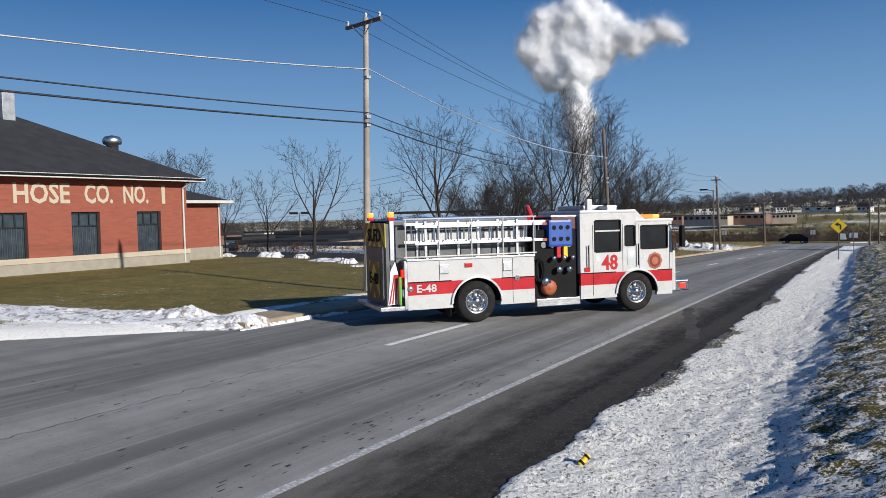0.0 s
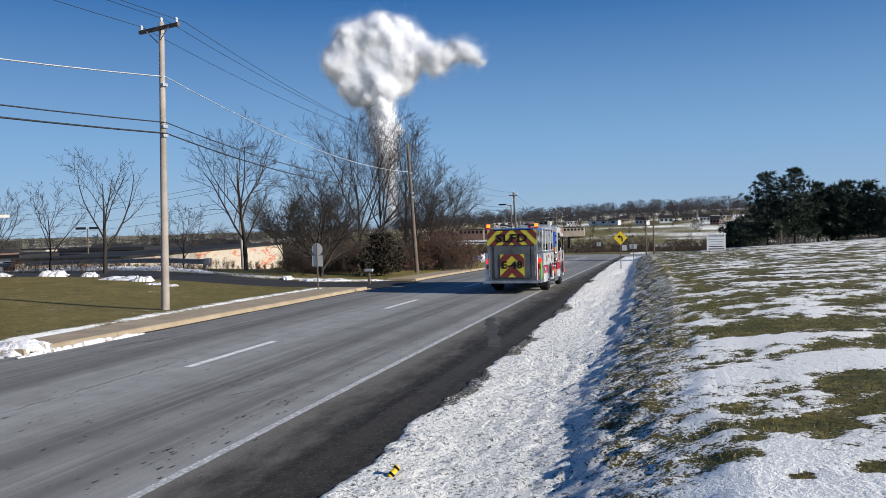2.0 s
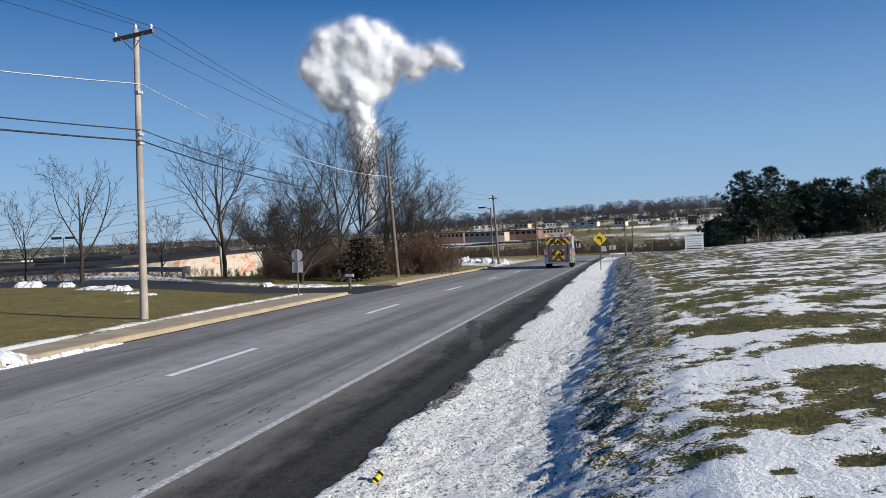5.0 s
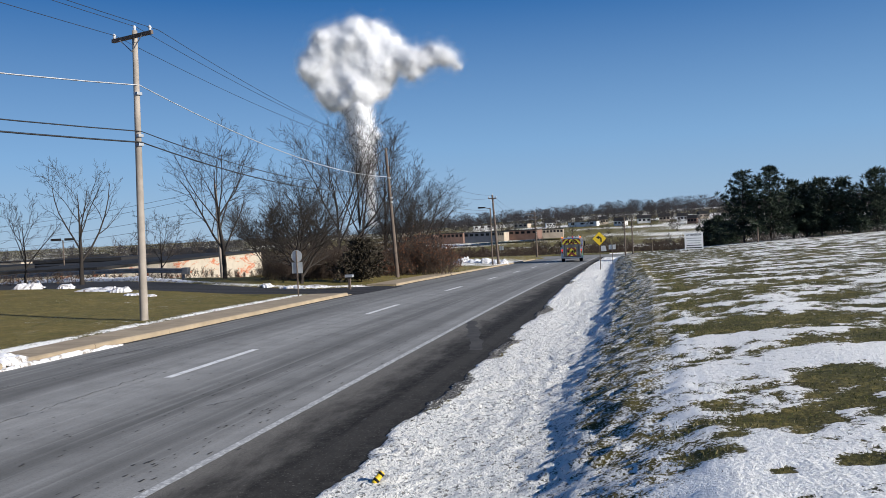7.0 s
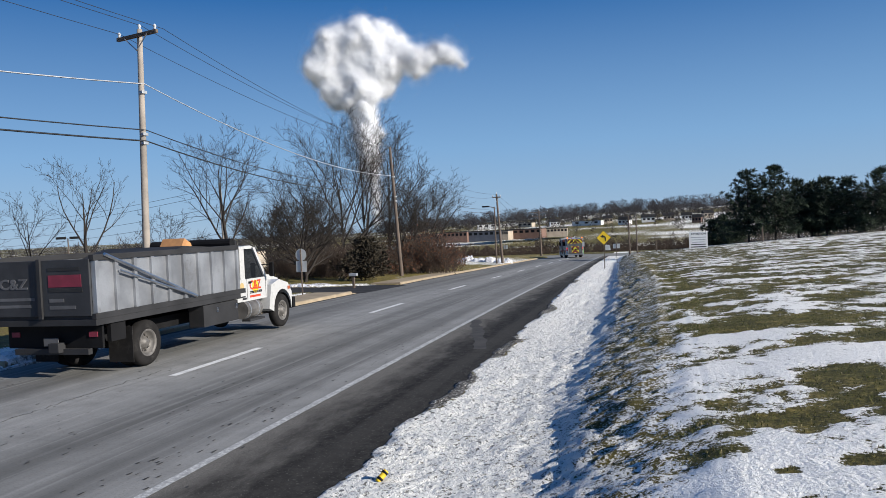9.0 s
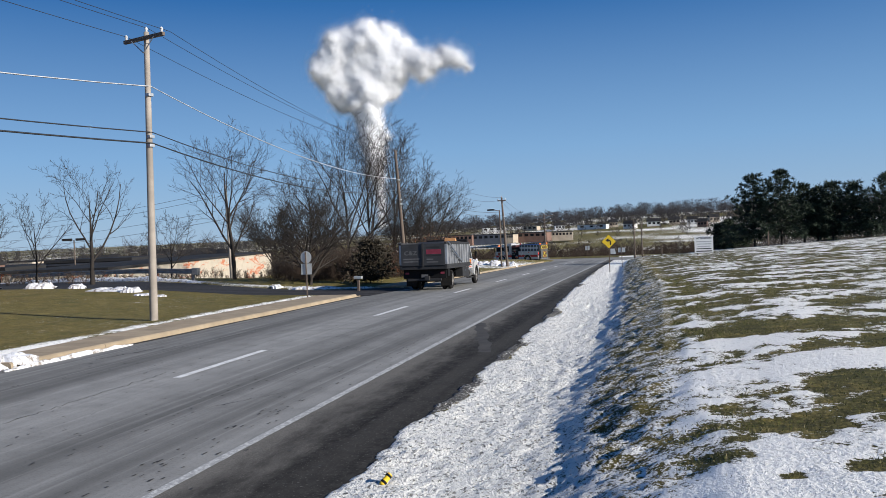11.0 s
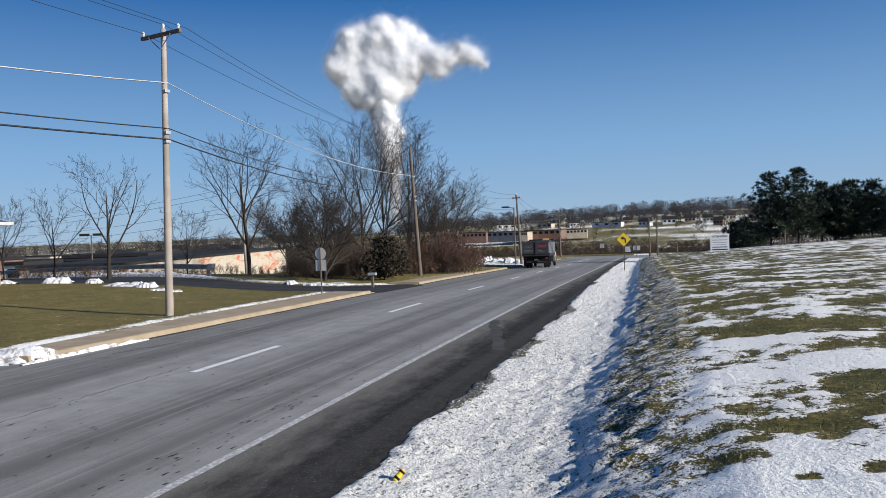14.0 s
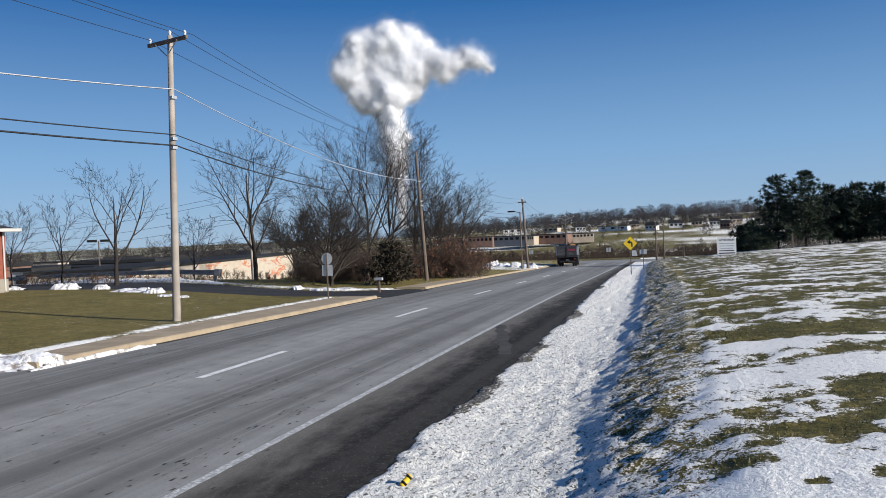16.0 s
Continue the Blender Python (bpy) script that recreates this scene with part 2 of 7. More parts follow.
def far_z(x, y):
    d = math.hypot(x, y)
    return road_z(y) - 6.5 * smooth(128, 240, y) + smooth(330, 1000, d) * (3.0 + 16.0 * smooth(-430, -190, x) + 9.0 * smooth(-400, 200, x)) * (0.75 + 0.3 * noise.noise(Vector((x * 0.003, y * 0.003, 1))))


def bank_lines(y):
    """Foot and crest of the grassy bank beside the verge."""
    near = 1 - smooth(6, 13, y)
    out = -0.55 * smooth(16, 46, y) - 0.5 * smooth(40, 72, y)
    return out - 1.16 + 0.42 * near + 0.16 * noise.noise(Vector((y * 0.6, 5, 2))), out + 0.02 + 0.12 * near + 0.22 * noise.noise(Vector((y * 0.45, 8, 4)))


def kerb_off(y):
    """How far the kerb leaves its straight line towards the station."""
    return -0.36 * (1 - smooth(14, 22, y)) + 0.14 * smooth(22, 26, y) * (1 - smooth(40, 50, y))


def near_z(x, y):
    u = x - shift(y)
    zr = road_z(y)
    if u > -4.45:
        fade = 1 - 0.7 * smooth(88, 116, y)
        foot, crest = bank_lines(y)
        t = min(1.0, max(0.0, (u - foot + 0.40) / (crest - foot + 0.68)))
        bank = (0.09 * smooth(foot - 0.75, foot + 0.1, u) + 0.17 * smooth(crest, crest + 2.6, u) + 0.48 * (0.8 * t + 0.2 * t * t * (3 - 2 * t)) + 0.15 * smooth(1.5, 9.0, u)) * fade
        ditch = -0.05 * math.exp(-((u + 2.5) / 0.7) ** 2)
        rise = min(1.6, 0.05 * max(0.0, u - 1.0)) * (1 - smooth(105, 125, y)) * smooth(15, 70, y)
        return zr + bank + ditch + rise
    if u < -14.0 + kerb_off(y):
        w = 1 - 0.75 * smooth(-15.5, -36, x)
        z = zr * w + 0.14 * (1.0 if y > 14.4 else smooth(0.0, 1.3, left_edge(y) - u)) + 0.26 * smooth(-17, -33, x) - 2.2 * smooth(44, 75, y) * smooth(-20, -34, x)
        if x < -60:
            z -= 2.0 * smooth(-60, -110, x) * (1 - smooth(200, 400, math.hypot(x, y)))
        return z
    return zr


def in_drive(x, y):
    """The side road that leads off to the left, 1 inside."""
    lo = 35.2 + 2.0 * smooth(-18, -28, x) + 0.1 * max(0.0, -28 - x)
    hi = 39.8 + 0.32 * max(0.0, -20 - x) + 2.0 * smooth(-19, -14.5, x)
    return lo, hi


def steps(a, b, d):
    return list(np.arange(a, b - 1e-6, d))


def growing(a, b, d, g):
    out, v = [], a
    while v < b:
        out.append(v)
        d *= g
        v += d
    return out + [b]


YS = [-400, -200, -100, -60, -40, -25, -15, -10, -6] + steps(-3, 1, 0.5) + steps(1, 4, 0.2) + steps(4, 12, 0.085) + steps(12, 17, 0.13) + steps(17, 45, 0.4) + steps(45, 132, 1.2) + growing(132, 3400, 1.5, 1.06)
US = [-v for v in growing(60, 3000, 2.5, 1.12)][::-1] + steps(-58, -20, 1.6) + steps(-20, -14.05, 0.3) + [-14.04, -13.7, -11, -8, -5, -4.7] + steps(-4.5, -0.5, 0.08) + steps(-0.5, 4.5, 0.115) + steps(4.5, 16, 0.4) + steps(16, 60, 1.5) + growing(60, 3000, 2.5, 1.12)


def left_edge(y):
    """The left edge of the asphalt, which widens towards the station."""
    return -14.12 + kerb_off(y) - 1.1 * max(0.0, 14.3 - max(y, -2.0))


# bare patches of turf in the near field: across, along, half widths
BARE_SPOTS = [(0.9, 5.75, 0.32, 0.42), (1.9, 8.9, 0.5, 0.75), (2.2, 10.5, 0.55, 0.7), (0.95, 8.4, 0.55, 0.28), (0.25, 7.4, 0.25, 0.25), (1.6, 6.95, 0.3, 0.2),
              (0.88, 6.75, 0.14, 0.1), (2.1, 15.6, 1.3, 0.8), (3.4, 13.2, 0.9, 0.6), (3.6, 9.0, 0.9, 0.8)]


def snow_amount(x, y, u):
    """How much snow lies here, before its fine edges: above 0.5 it covers."""
    if y > 132:
        d = math.hypot(x, y)
        return 0.30 + 0.55 * patch(x, y * 2.0, 0.012, 9.0) + 0.22 * smooth(-200, 150, x) * smooth(300, 500, d)
    if u > -4.45:
        foot, crest = bank_lines(y)
        verge = 0.80 - 0.16 * patch(x, y, 1.1, 2.0)
        bank = 0.435 + 0.10 * (1 - smooth(6, 12, y)) + 0.09 * patch(x, y, 1.3, 6.0)
        field = 0.70 - 0.24 * smooth(10, 17, y) - 0.07 * smooth(25, 60, y) + 0.42 * patch(x * 0.8, y, 0.75, 4.0) + 0.30 * patch(x, y, 2.6, 7.0)
        field += 0.16 * smooth(3, 12, u) * smooth(30, 75, y) - 0.08 * (1 - smooth(0.5, 2.5, u)) * smooth(14, 30, y)
        for pu, py, ru, ry in BARE_SPOTS:
            field -= 0.55 * math.exp(-((u - pu) / ru) ** 2 - ((y - py) / ry) ** 2)
        a = smooth(foot - 0.35, foot + 0.25, u)
        b = smooth(crest - 0.35, crest + 0.4, u)
        return (verge * (1 - a) + bank * a) * (1 - b) + field * b
    if u < -13.9:
        s = 0.10 + 0.25 * patch(x, y, 0.35, 3.0)
        s += 0.75 * math.exp(-((u + 16.15) / 0.34) ** 2) * (1 - smooth(33, 36, y)) * (0.8 + 0.5 * patch(x, y, 0.8, 1.0))
        s += 0.5 * smooth(-32, -17, u) * (1 - smooth(12.5, 16.5, y))
        s += (0.42 + 0.5 * patch(x, y, 1.3, 8.0)) * smooth(left_edge(y) - 2.6, left_edge(y) - 1.4, u) * (1 - smooth(16, 19, y))
        lo, hi = in_drive(x, y)
        if x < -16:
            s += 0.55 * math.exp(-((y - hi - 0.9) / 0.7) ** 2)
        s += 0.5 * smooth(74, 82, y) * (1 - smooth(96, 110, y)) * smooth(-26, -17, u)
        if y > 95:
            s += 0.25 * patch(x, y, 0.15, 8.0)
        return s
    return 0.0


def ground_material():
    n = Nodes("ground_grass_and_snow")
    v = n.world_coords()
    at = n.t.nodes.new("ShaderNodeAttribute")
    at.attribute_name = "snow"
    kind = n.t.nodes.new("ShaderNodeAttribute")
    kind.attribute_name = "dry"
    trod = n.t.nodes.new("ShaderNodeAttribute")
    trod.attribute_name = "trod"
    fine = n.noise(v, 3.0, 8, 0.72)
    blades = n.noise(v, 22.0, 4, 0.7)
    speck = n.noise(v, 60.0, 3, 0.6)
    cover = n.math("ADD", at.outputs["Fac"], n.math("ADD", n.math("MULTIPLY", n.math("SUBTRACT", fine, 0.5), 1.35), n.math("MULTIPLY", n.math("SUBTRACT", blades, 0.5), n.math("ADD", 0.5, n.math("MULTIPLY", kind.outputs["Fac"], 2.4)))))
    mask = n.step(cover, 0.46, 0.54)
    green = n.ramp(blades, [(0.3, (0.010, 0.013, 0.003)), (0.5, (0.055, 0.056, 0.012)), (0.75, (0.16, 0.14, 0.042))])
    dry = n.ramp(blades, [(0.3, (0.085, 0.070, 0.022)), (0.5, (0.23, 0.19, 0.06)), (0.75, (0.42, 0.34, 0.14))])
    big = n.noise(v, 0.35, 4)
    grass = n.mix(n.math("MULTIPLY", n.step(big, 0.3, 0.75), 0.5), green, dry)
    grass = n.mix(n.math("MULTIPLY", n.step(n.noise(v, 1.4, 7, 0.75), 0.42, 0.66), 0.6), grass, dry)
    grass = n.mix(n.math("MULTIPLY", n.step(n.noise(v, 4.5, 5, 0.7), 0.50, 0.62), 0.6), grass, (0.045, 0.048, 0.014))
    grass = n.mix(n.math("MULTIPLY", n.step(n.noise(v, 0.9, 7, 0.8), 0.52, 0.60), 0.45), grass, (0.30, 0.25, 0.10))
    grass = n.mix(n.math("MULTIPLY", n.step(n.noise(v, 2.2, 8, 0.85), 0.56, 0.44), 0.55), grass, (0.05, 0.052, 0.014))
    grass = n.mix(kind.outputs["Fac"], grass, dry)
    tufts = n.ramp(n.noise(v, 7.0, 8, 0.8), [(0.36, (0.35, 0.36, 0.30)), (0.5, (0.85, 0.85, 0.8)), (0.66, (1.35, 1.25, 1.15))])
    grass = n.mix(0.85, grass, tufts, "MULTIPLY")
    grass = n.mix(0.6, grass, n.ramp(n.noise(v, 0.55, 6, 0.7), [(0.35, (0.72, 0.78, 0.6)), (0.65, (1.35, 1.2, 1.1))]), "MULTIPLY")
    grass = n.mix(n.math("MULTIPLY", n.step(kind.outputs["Fac"], 0.55, 0.7), n.step(trod.outputs["Fac"], 0.4, 0.6)), grass, n.mix(n.step(blades, 0.4, 0.6), (0.07, 0.066, 0.06), (0.24, 0.23, 0.21)))
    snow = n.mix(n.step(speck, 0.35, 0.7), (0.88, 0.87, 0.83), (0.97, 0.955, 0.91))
    clods = n.noise(v, 10.0, 5, 0.7)
    snow = n.mix(n.math("MULTIPLY", n.step(n.noise(v, 16.0, 4, 0.72), 0.445, 0.40), n.math("MULTIPLY", trod.outputs["Fac"], 0.85)), snow, (0.10, 0.10, 0.085))
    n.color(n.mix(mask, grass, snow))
    lump = n.math("ADD", n.math("MULTIPLY", clods, n.math("ADD", 0.5, n.math("MULTIPLY", trod.outputs["Fac"], 2.2))), n.math("MULTIPLY", blades, 0.5))
    n.bump(n.math("ADD", lump, n.math("MULTIPLY", mask, 0.4)), 1.0, 0.045)
    return n.set(rough=0.85, spec=0.25)


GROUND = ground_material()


def build_ground():
    verts, snow, dry, trod = [], [], [], []
    for y in YS:
        for u in US:
            x = u + shift(y)
            z = land_z(x, y)
            s = snow_amount(x, y, u)
            if -4.5 < u < 0 and -3 < y < 60:
                e = ragged(y)
                z += -0.09 + 0.125 * smooth(e - 0.05, e + 0.16, u)
                z += (0.040 * patch(x, y, 5.0, 5.0) * (0.5 + smooth(-0.3, 0.5, patch(x, y, 0.8, 9.0))) + 0.022 * patch(x, y, 9.0, 2.5) + 0.035 * patch(x, y, 0.9, 1.5)) * smooth(e, e + 0.3, u)
            elif left_edge(y) - 0.03 < u < -4.45 and y < 118:
                z = road_z(y) - 0.09
            elif -4.5 < u < -3.3:
                z += -0.02
            elif u < -14 and 10 < y < 60:
                lo, hi = in_drive(x, y)
                z -= 0.12 * smooth(lo - 0.6, lo + 0.2, y) * (1 - smooth(hi - 0.2, hi + 0.6, y))
                if u > -15.9:
                    z -= 0.10
            if 0 <= u < 16 and y < 45:
                z += 0.025 * smooth(0.42, 0.62, s) + 0.006 * patch(x, y, 1.8, 3.0)
            if -1.9 < u < 0.7 and y < 45:
                z += (0.013 * patch(x, y, 1.7, 6.5) + 0.014 * patch(x, y, 5.5, 3.5)) * smooth(-1.9, -1.2, u) * (1 - smooth(0.2, 0.7, u))
            if y > 100 and abs(x) < 300:
                z -= 0.12 * smooth(115, 116, y) * (1 - smooth(129, 130, y))
            verts.append((x, y, z))
            snow.append(s)
            d = 0.0
            if u < -14:
                d = 0.5 + 0.3 * smooth(40, 60, y)
            if y > 132:
                d = 0.3
            elif u > -1.8:
                d = 0.08 + 0.42 * (1 - smooth(-0.2, 0.5, u))
            if -4.5 < u < -2.9 and y < 60:
                lim = ragged(y) + 0.04 + 0.30 * smooth(-0.1, 0.3, noise.noise(Vector((y * 0.33, 4.4, 0))))
                d = max(d, 0.9 * (1 - smooth(lim, lim + 0.12, u)))
                snow[-1] = s - 0.62 * (1 - smooth(lim, lim + 0.12, u))
            dry.append(d)
            trod.append(1.0 - smooth(-1.2, -0.4, u - 0.5 * (1 - smooth(5, 20, y))) if -4.5 < u < 0.5 and y < 130 else 0.28)
    w = len(US)
    faces = [(j * w + i, j * w + i + 1, (j + 1) * w + i + 1, (j + 1) * w + i) for j in range(len(YS) - 1) for i in range(w - 1)]
    me = mesh_of("ground", verts, faces, GROUND, True)
    me.attributes.new("snow", "FLOAT", "POINT").data.foreach_set("value", snow)
    me.attributes.new("trod", "FLOAT", "POINT").data.foreach_set("value", trod)
    me.attributes.new("dry", "FLOAT", "POINT").data.foreach_set("value", dry)
    return tagged(new("ground", me), "winter grass with melting patches of old snow", "ground", kind="structure")


build_ground()


def asphalt(name, base, pale, streaky=True, dusty=None):
    n = Nodes(name)
    v = n.coords("UV") if streaky else n.world_coords()
    long = n.coords("UV", (1.0, 0.018, 1))
    fine_long = n.coords("UV", (3.2, 0.05, 1))
    grain = n.noise(v, 90.0, 3, 0.7)
    mid = n.noise(v, 1.3, 6, 0.6)
    col = n.mix(n.step(n.noise(long, 1.6, 5, 0.6), 0.36, 0.64), base, pale)
    if streaky:
        # wheel tracks worn dark, salt left pale between them and along the lane line
        sep = n.t.nodes.new("ShaderNodeSeparateXYZ")
        n.link(v, sep.inputs[0])
        across = n.math("ADD", n.math("MULTIPLY", n.math("ADD", sep.outputs[0], 15.0), 0.1), n.math("MULTIPLY", n.math("SUBTRACT", n.noise(n.coords("UV", (0.3, 0.05, 1)), 1.0, 3), 0.5), 0.07))
        tracks = n.ramp(across, [(at, (k, k, k)) for at, k in ((0.0, 0.5), (0.12, 0.3), (0.24, 0.25), (0.36, 0.2), (0.45, 0.75), (0.55, 0.8), (0.64, 0.45), (0.74, 0.18), (0.79, 0.62), (0.855, 0.22), (0.93, 0.65), (1.0, 0.6))])
        col = n.mix(0.72, col, n.mix(tracks, base, pale))
        col = n.mix(n.math("MULTIPLY", n.step(n.noise(fine_long, 2.2, 6, 0.65), 0.50, 0.72), 0.35), col, tuple(min(1, k * 1.3) for k in pale))
        col = n.mix(n.math("MULTIPLY", n.step(n.noise(fine_long, 1.1, 6, 0.7), 0.60, 0.75), 0.3), col, tuple(k * 0.6 for k in base))
    col = n.mix(n.math("MULTIPLY", n.step(mid, 0.4, 0.75), 0.3), col, tuple(k * 0.75 for k in base))
    col = n.mix(n.math("MULTIPLY", n.step(n.noise(v, 26.0, 4, 0.7), 0.5, 0.7), 0.35), col, tuple(k * 0.62 for k in base))
    if not streaky:
        col = n.mix(n.math("MULTIPLY", n.step(n.noise(v, 5.0, 8, 0.8), 0.46, 0.58), 0.75), col, pale)
        col = n.mix(n.step(n.noise(v, 32.0, 3, 0.6), 0.62, 0.67), col, tuple(k * 2.4 for k in pale))
    if dusty:
        # road dust blown from the lane on to the shoulder, thinning outwards
        sep = n.t.nodes.new("ShaderNodeSeparateXYZ")
        n.link(n.coords("UV"), sep.inputs[0])
        near = n.math("ADD", sep.outputs[0], n.math("MULTIPLY", n.math("SUBTRACT", n.noise(n.coords("UV", (1, 0.35, 1)), 1.7, 7, 0.7), 0.5), 2.2))
        col = n.mix(n.math("MULTIPLY", n.step(near, -4.35, -5.3), 0.8), col, n.mix(n.step(n.noise(v, 70.0, 3, 0.7), 0.4, 0.65), tuple(k * 0.6 for k in dusty), dusty))
    col = n.mix(n.math("MULTIPLY", n.step(grain, 0.45, 0.7), 0.4), col, tuple(k * 1.5 for k in base))
    n.color(col)
    n.bump(grain, 0.35, 0.006)
    return n.set(rough=0.9, spec=0.12)


ASPHALT = asphalt("salted_asphalt", (0.098, 0.098, 0.094), (0.385, 0.383, 0.37))
SHOULDER = asphalt("dark_shoulder_asphalt", (0.016, 0.015, 0.014), (0.055, 0.052, 0.047), False, (0.26, 0.245, 0.22))
DRIVE = asphalt("dark_side_road_asphalt", (0.024, 0.024, 0.026), (0.05, 0.05, 0.053), False)


def strip(name, material, label, category, lines, ys, dz, parent=None):
    """A lengthwise strip of road whose edges are functions of y, in road coordinates."""
    verts, faces, uv = [], [], []
    for y in ys:
        us = [f(y) if callable(f) else f for f in lines]
        for u in us:
            verts.append((u + shift(y), y, road_z(y) + dz))
            uv.append((u, y))
    w = len(lines)
    for j in range(len(ys) - 1):
        for i in range(w - 1):
            faces.append((j * w + i, j * w + i + 1, (j + 1) * w + i + 1, (j + 1) * w + i))
    me = mesh_of(name, verts, faces, material, True)
    layer = me.uv_layers.new(name="along")
    for loop in me.loops:
        layer.data[loop.index].uv = uv[loop.vertex_index]
    ob = new(name, me)
    if parent:
        ob.parent = parent
    return tagged(ob, label, category, kind="structure")


ROAD_YS = [-60, -30, -15, -8, -4] + steps(-2, 20, 0.25) + steps(20, 60, 1.0) + steps(60, 119.9, 2.5)
road = strip("road", ASPHALT, "two-lane asphalt road greyed by salt", "road", [left_edge, -12.5, -11, -9.5, -8, -6.5, lambda y: -5.3], ROAD_YS, 0.0)
strip("road_shoulder", SHOULDER, "dark asphalt shoulder with a broken edge", "road shoulder", [lambda y: -5.38 + 0.03 * noise.noise(Vector((y, 0, 0))), -4.5, lambda y: ragged(y) + 0.22], ROAD_YS, 0.004)


def line_paint():
    n = Nodes("worn_road_paint")
    v = n.world_coords()
    wear = n.noise(v, 14.0, 6, 0.75)
    n.color(n.mix(n.step(wear, 0.40, 0.55), (0.60, 0.60, 0.58), (0.33, 0.33, 0.325)))
    return n.set(rough=0.8)


PAINT = line_paint()
DASH_PAINT = worn("white_road_paint", (0.74, 0.74, 0.73), 0.8, vary=0.15, scale=5.0, dirt=(0.4, 0.4, 0.4))
strip("edge_line", PAINT, "worn white edge line painted on the road", "road marking", [lambda y: -5.48 + 0.02 * noise.noise(Vector((y * 3, 1, 0))), lambda y: -5.345 + 0.02 * noise.noise(Vector((y * 3, 9, 0)))], ROAD_YS, 0.008)
for k in range(9):
    y0 = 13.5 + 11.4 * k
    strip("lane_dash", DASH_PAINT, "white dashed lane line painted on the road", "road marking", [-9.62, -9.43], [y0 + 0.4 * j for j in range(10)], 0.008)


def crack(points, wide, dz=0.006):
    """A wandering crack in the asphalt, in road coordinates."""
    verts, faces = [], []
    for k, (u, y) in enumerate(points):
        w = wide * (0.4 + abs(noise.noise(Vector((u * 7, y * 7, 3)))))
        for s in (-1, 1):
            verts.append((u + shift(y) + s * w, y + s * w * 0.3, road_z(y) + dz))
    for k in range(len(points) - 1):
        faces.append((2 * k, 2 * k + 1, 2 * k + 3, 2 * k + 2))
    return verts, faces


TAR = worn("tar_crack", (0.035, 0.034, 0.034), 0.8)


def wander(u0, y0, u1, y1, n, amp, seed):
    return [(u0 + (u1 - u0) * k / n + amp * noise.noise(Vector((k * 0.35, seed, 0))) + amp * 0.5 * noise.noise(Vector((k * 1.1, seed, 5))), y0 + (y1 - y0) * k / n) for k in range(n + 1)]


CRACKS = [(-9.85, 3.0, -10.15, 14.1, 110, 0.14, 1.0, 0.013), (-5.5, 10.55, -3.75, 10.6, 24, 0.05, 2.0, 0.014),
          (-9.58, 17.2, -9.55, 24.5, 60, 0.07, 4.0, 0.006), (-13.2, 15.6, -12.75, 17.6, 30, 0.08, 6.0, 0.03), (-12.1, 19.2, -11.85, 20.6, 24, 0.05, 7.0, 0.022),
          (-7.2, 11.2, -6.5, 12.4, 20, 0.05, 8.0, 0.012), (-11.8, 19.0, -11.2, 24.0, 40, 0.1, 3.3, 0.008), (-5.45, 16.5, -4.2, 16.6, 16, 0.05, 11.0, 0.008)]
for c in CRACKS:
    verts, faces = crack(wander(*c[:7]), c[7])
    tagged(new("road_crack", mesh_of("road_crack", verts, faces, TAR)), "dark wandering crack in the asphalt", "road crack", kind="structure")
# dark uneven band that slants across the shoulder
DARK_BAND = worn("dark_band", (0.046, 0.043, 0.039), 0.9, vary=0.5, scale=3.0, grain=30, dirt=(0.05, 0.047, 0.043))
strip("dark_band", DARK_BAND, "dark band across the shoulder", "road stain",
      [lambda y: -5.62 + (23.0 - y) * 0.25 + 0.12 * noise.noise(Vector((y * 1.7, 2, 0))), lambda y: -5.28 + (23.0 - y) * 0.24 + 0.16 * noise.noise(Vector((y * 1.3, 6, 0)))], steps(16.8, 22.6, 0.2), 0.0065)
rng = random.Random(5)
verts, faces = [], []
for k in range(420):
    u, y = rng.uniform(-13.5, -4.0), rng.uniform(5, 22)
    if rng.random() < 0.5:
        u = rng.gauss(-6.02, 0.2) if rng.random() < 0.5 else rng.choice((rng.gauss(-7.6, 0.3), rng.gauss(-12.4, 0.4)))
    w, l, b = rng.uniform(0.006, 0.022), rng.uniform(0.03, 0.12), len(verts)
    verts += [(u - w, y, 0.007), (u + w, y + rng.uniform(-0.03, 0.03), 0.007), (u + w * 0.6, y + l, 0.007), (u - w * 0.5, y + l * 0.9, 0.007)]
    faces.append((b, b + 1, b + 2, b + 3))
verts = [(x + shift(y), y, z + road_z(y)) for x, y, z in verts]
tagged(new("road_scuffs", mesh_of("road_scuffs", verts, faces, TAR)), "small dark pits and scuffs in the asphalt", "road wear", kind="stuff")

# cross street at the bend, and the side road
CROSS_YS = steps(117.5, 128.6, 1.0)


def sheet(name, material, label, category, xs, row, dz):
    verts, faces, uv = [], [], []
    for x in xs:
        ys = row(x)
        for y in ys:
            verts.append((x, y, dz(x, y)))
            uv.append((y, x))
    w = len(row(xs[0]))
    for j in range(len(xs) - 1):
        for i in range(w - 1):
            faces.append((j * w + i, (j + 1) * w + i, (j + 1) * w + i + 1, j * w + i + 1))
    me = mesh_of(name, verts, faces, material, True)
    layer = me.uv_layers.new(name="along")
    for loop in me.loops:
        layer.data[loop.index].uv = uv[loop.vertex_index]
    return tagged(new(name, me), label, category, kind="structure")


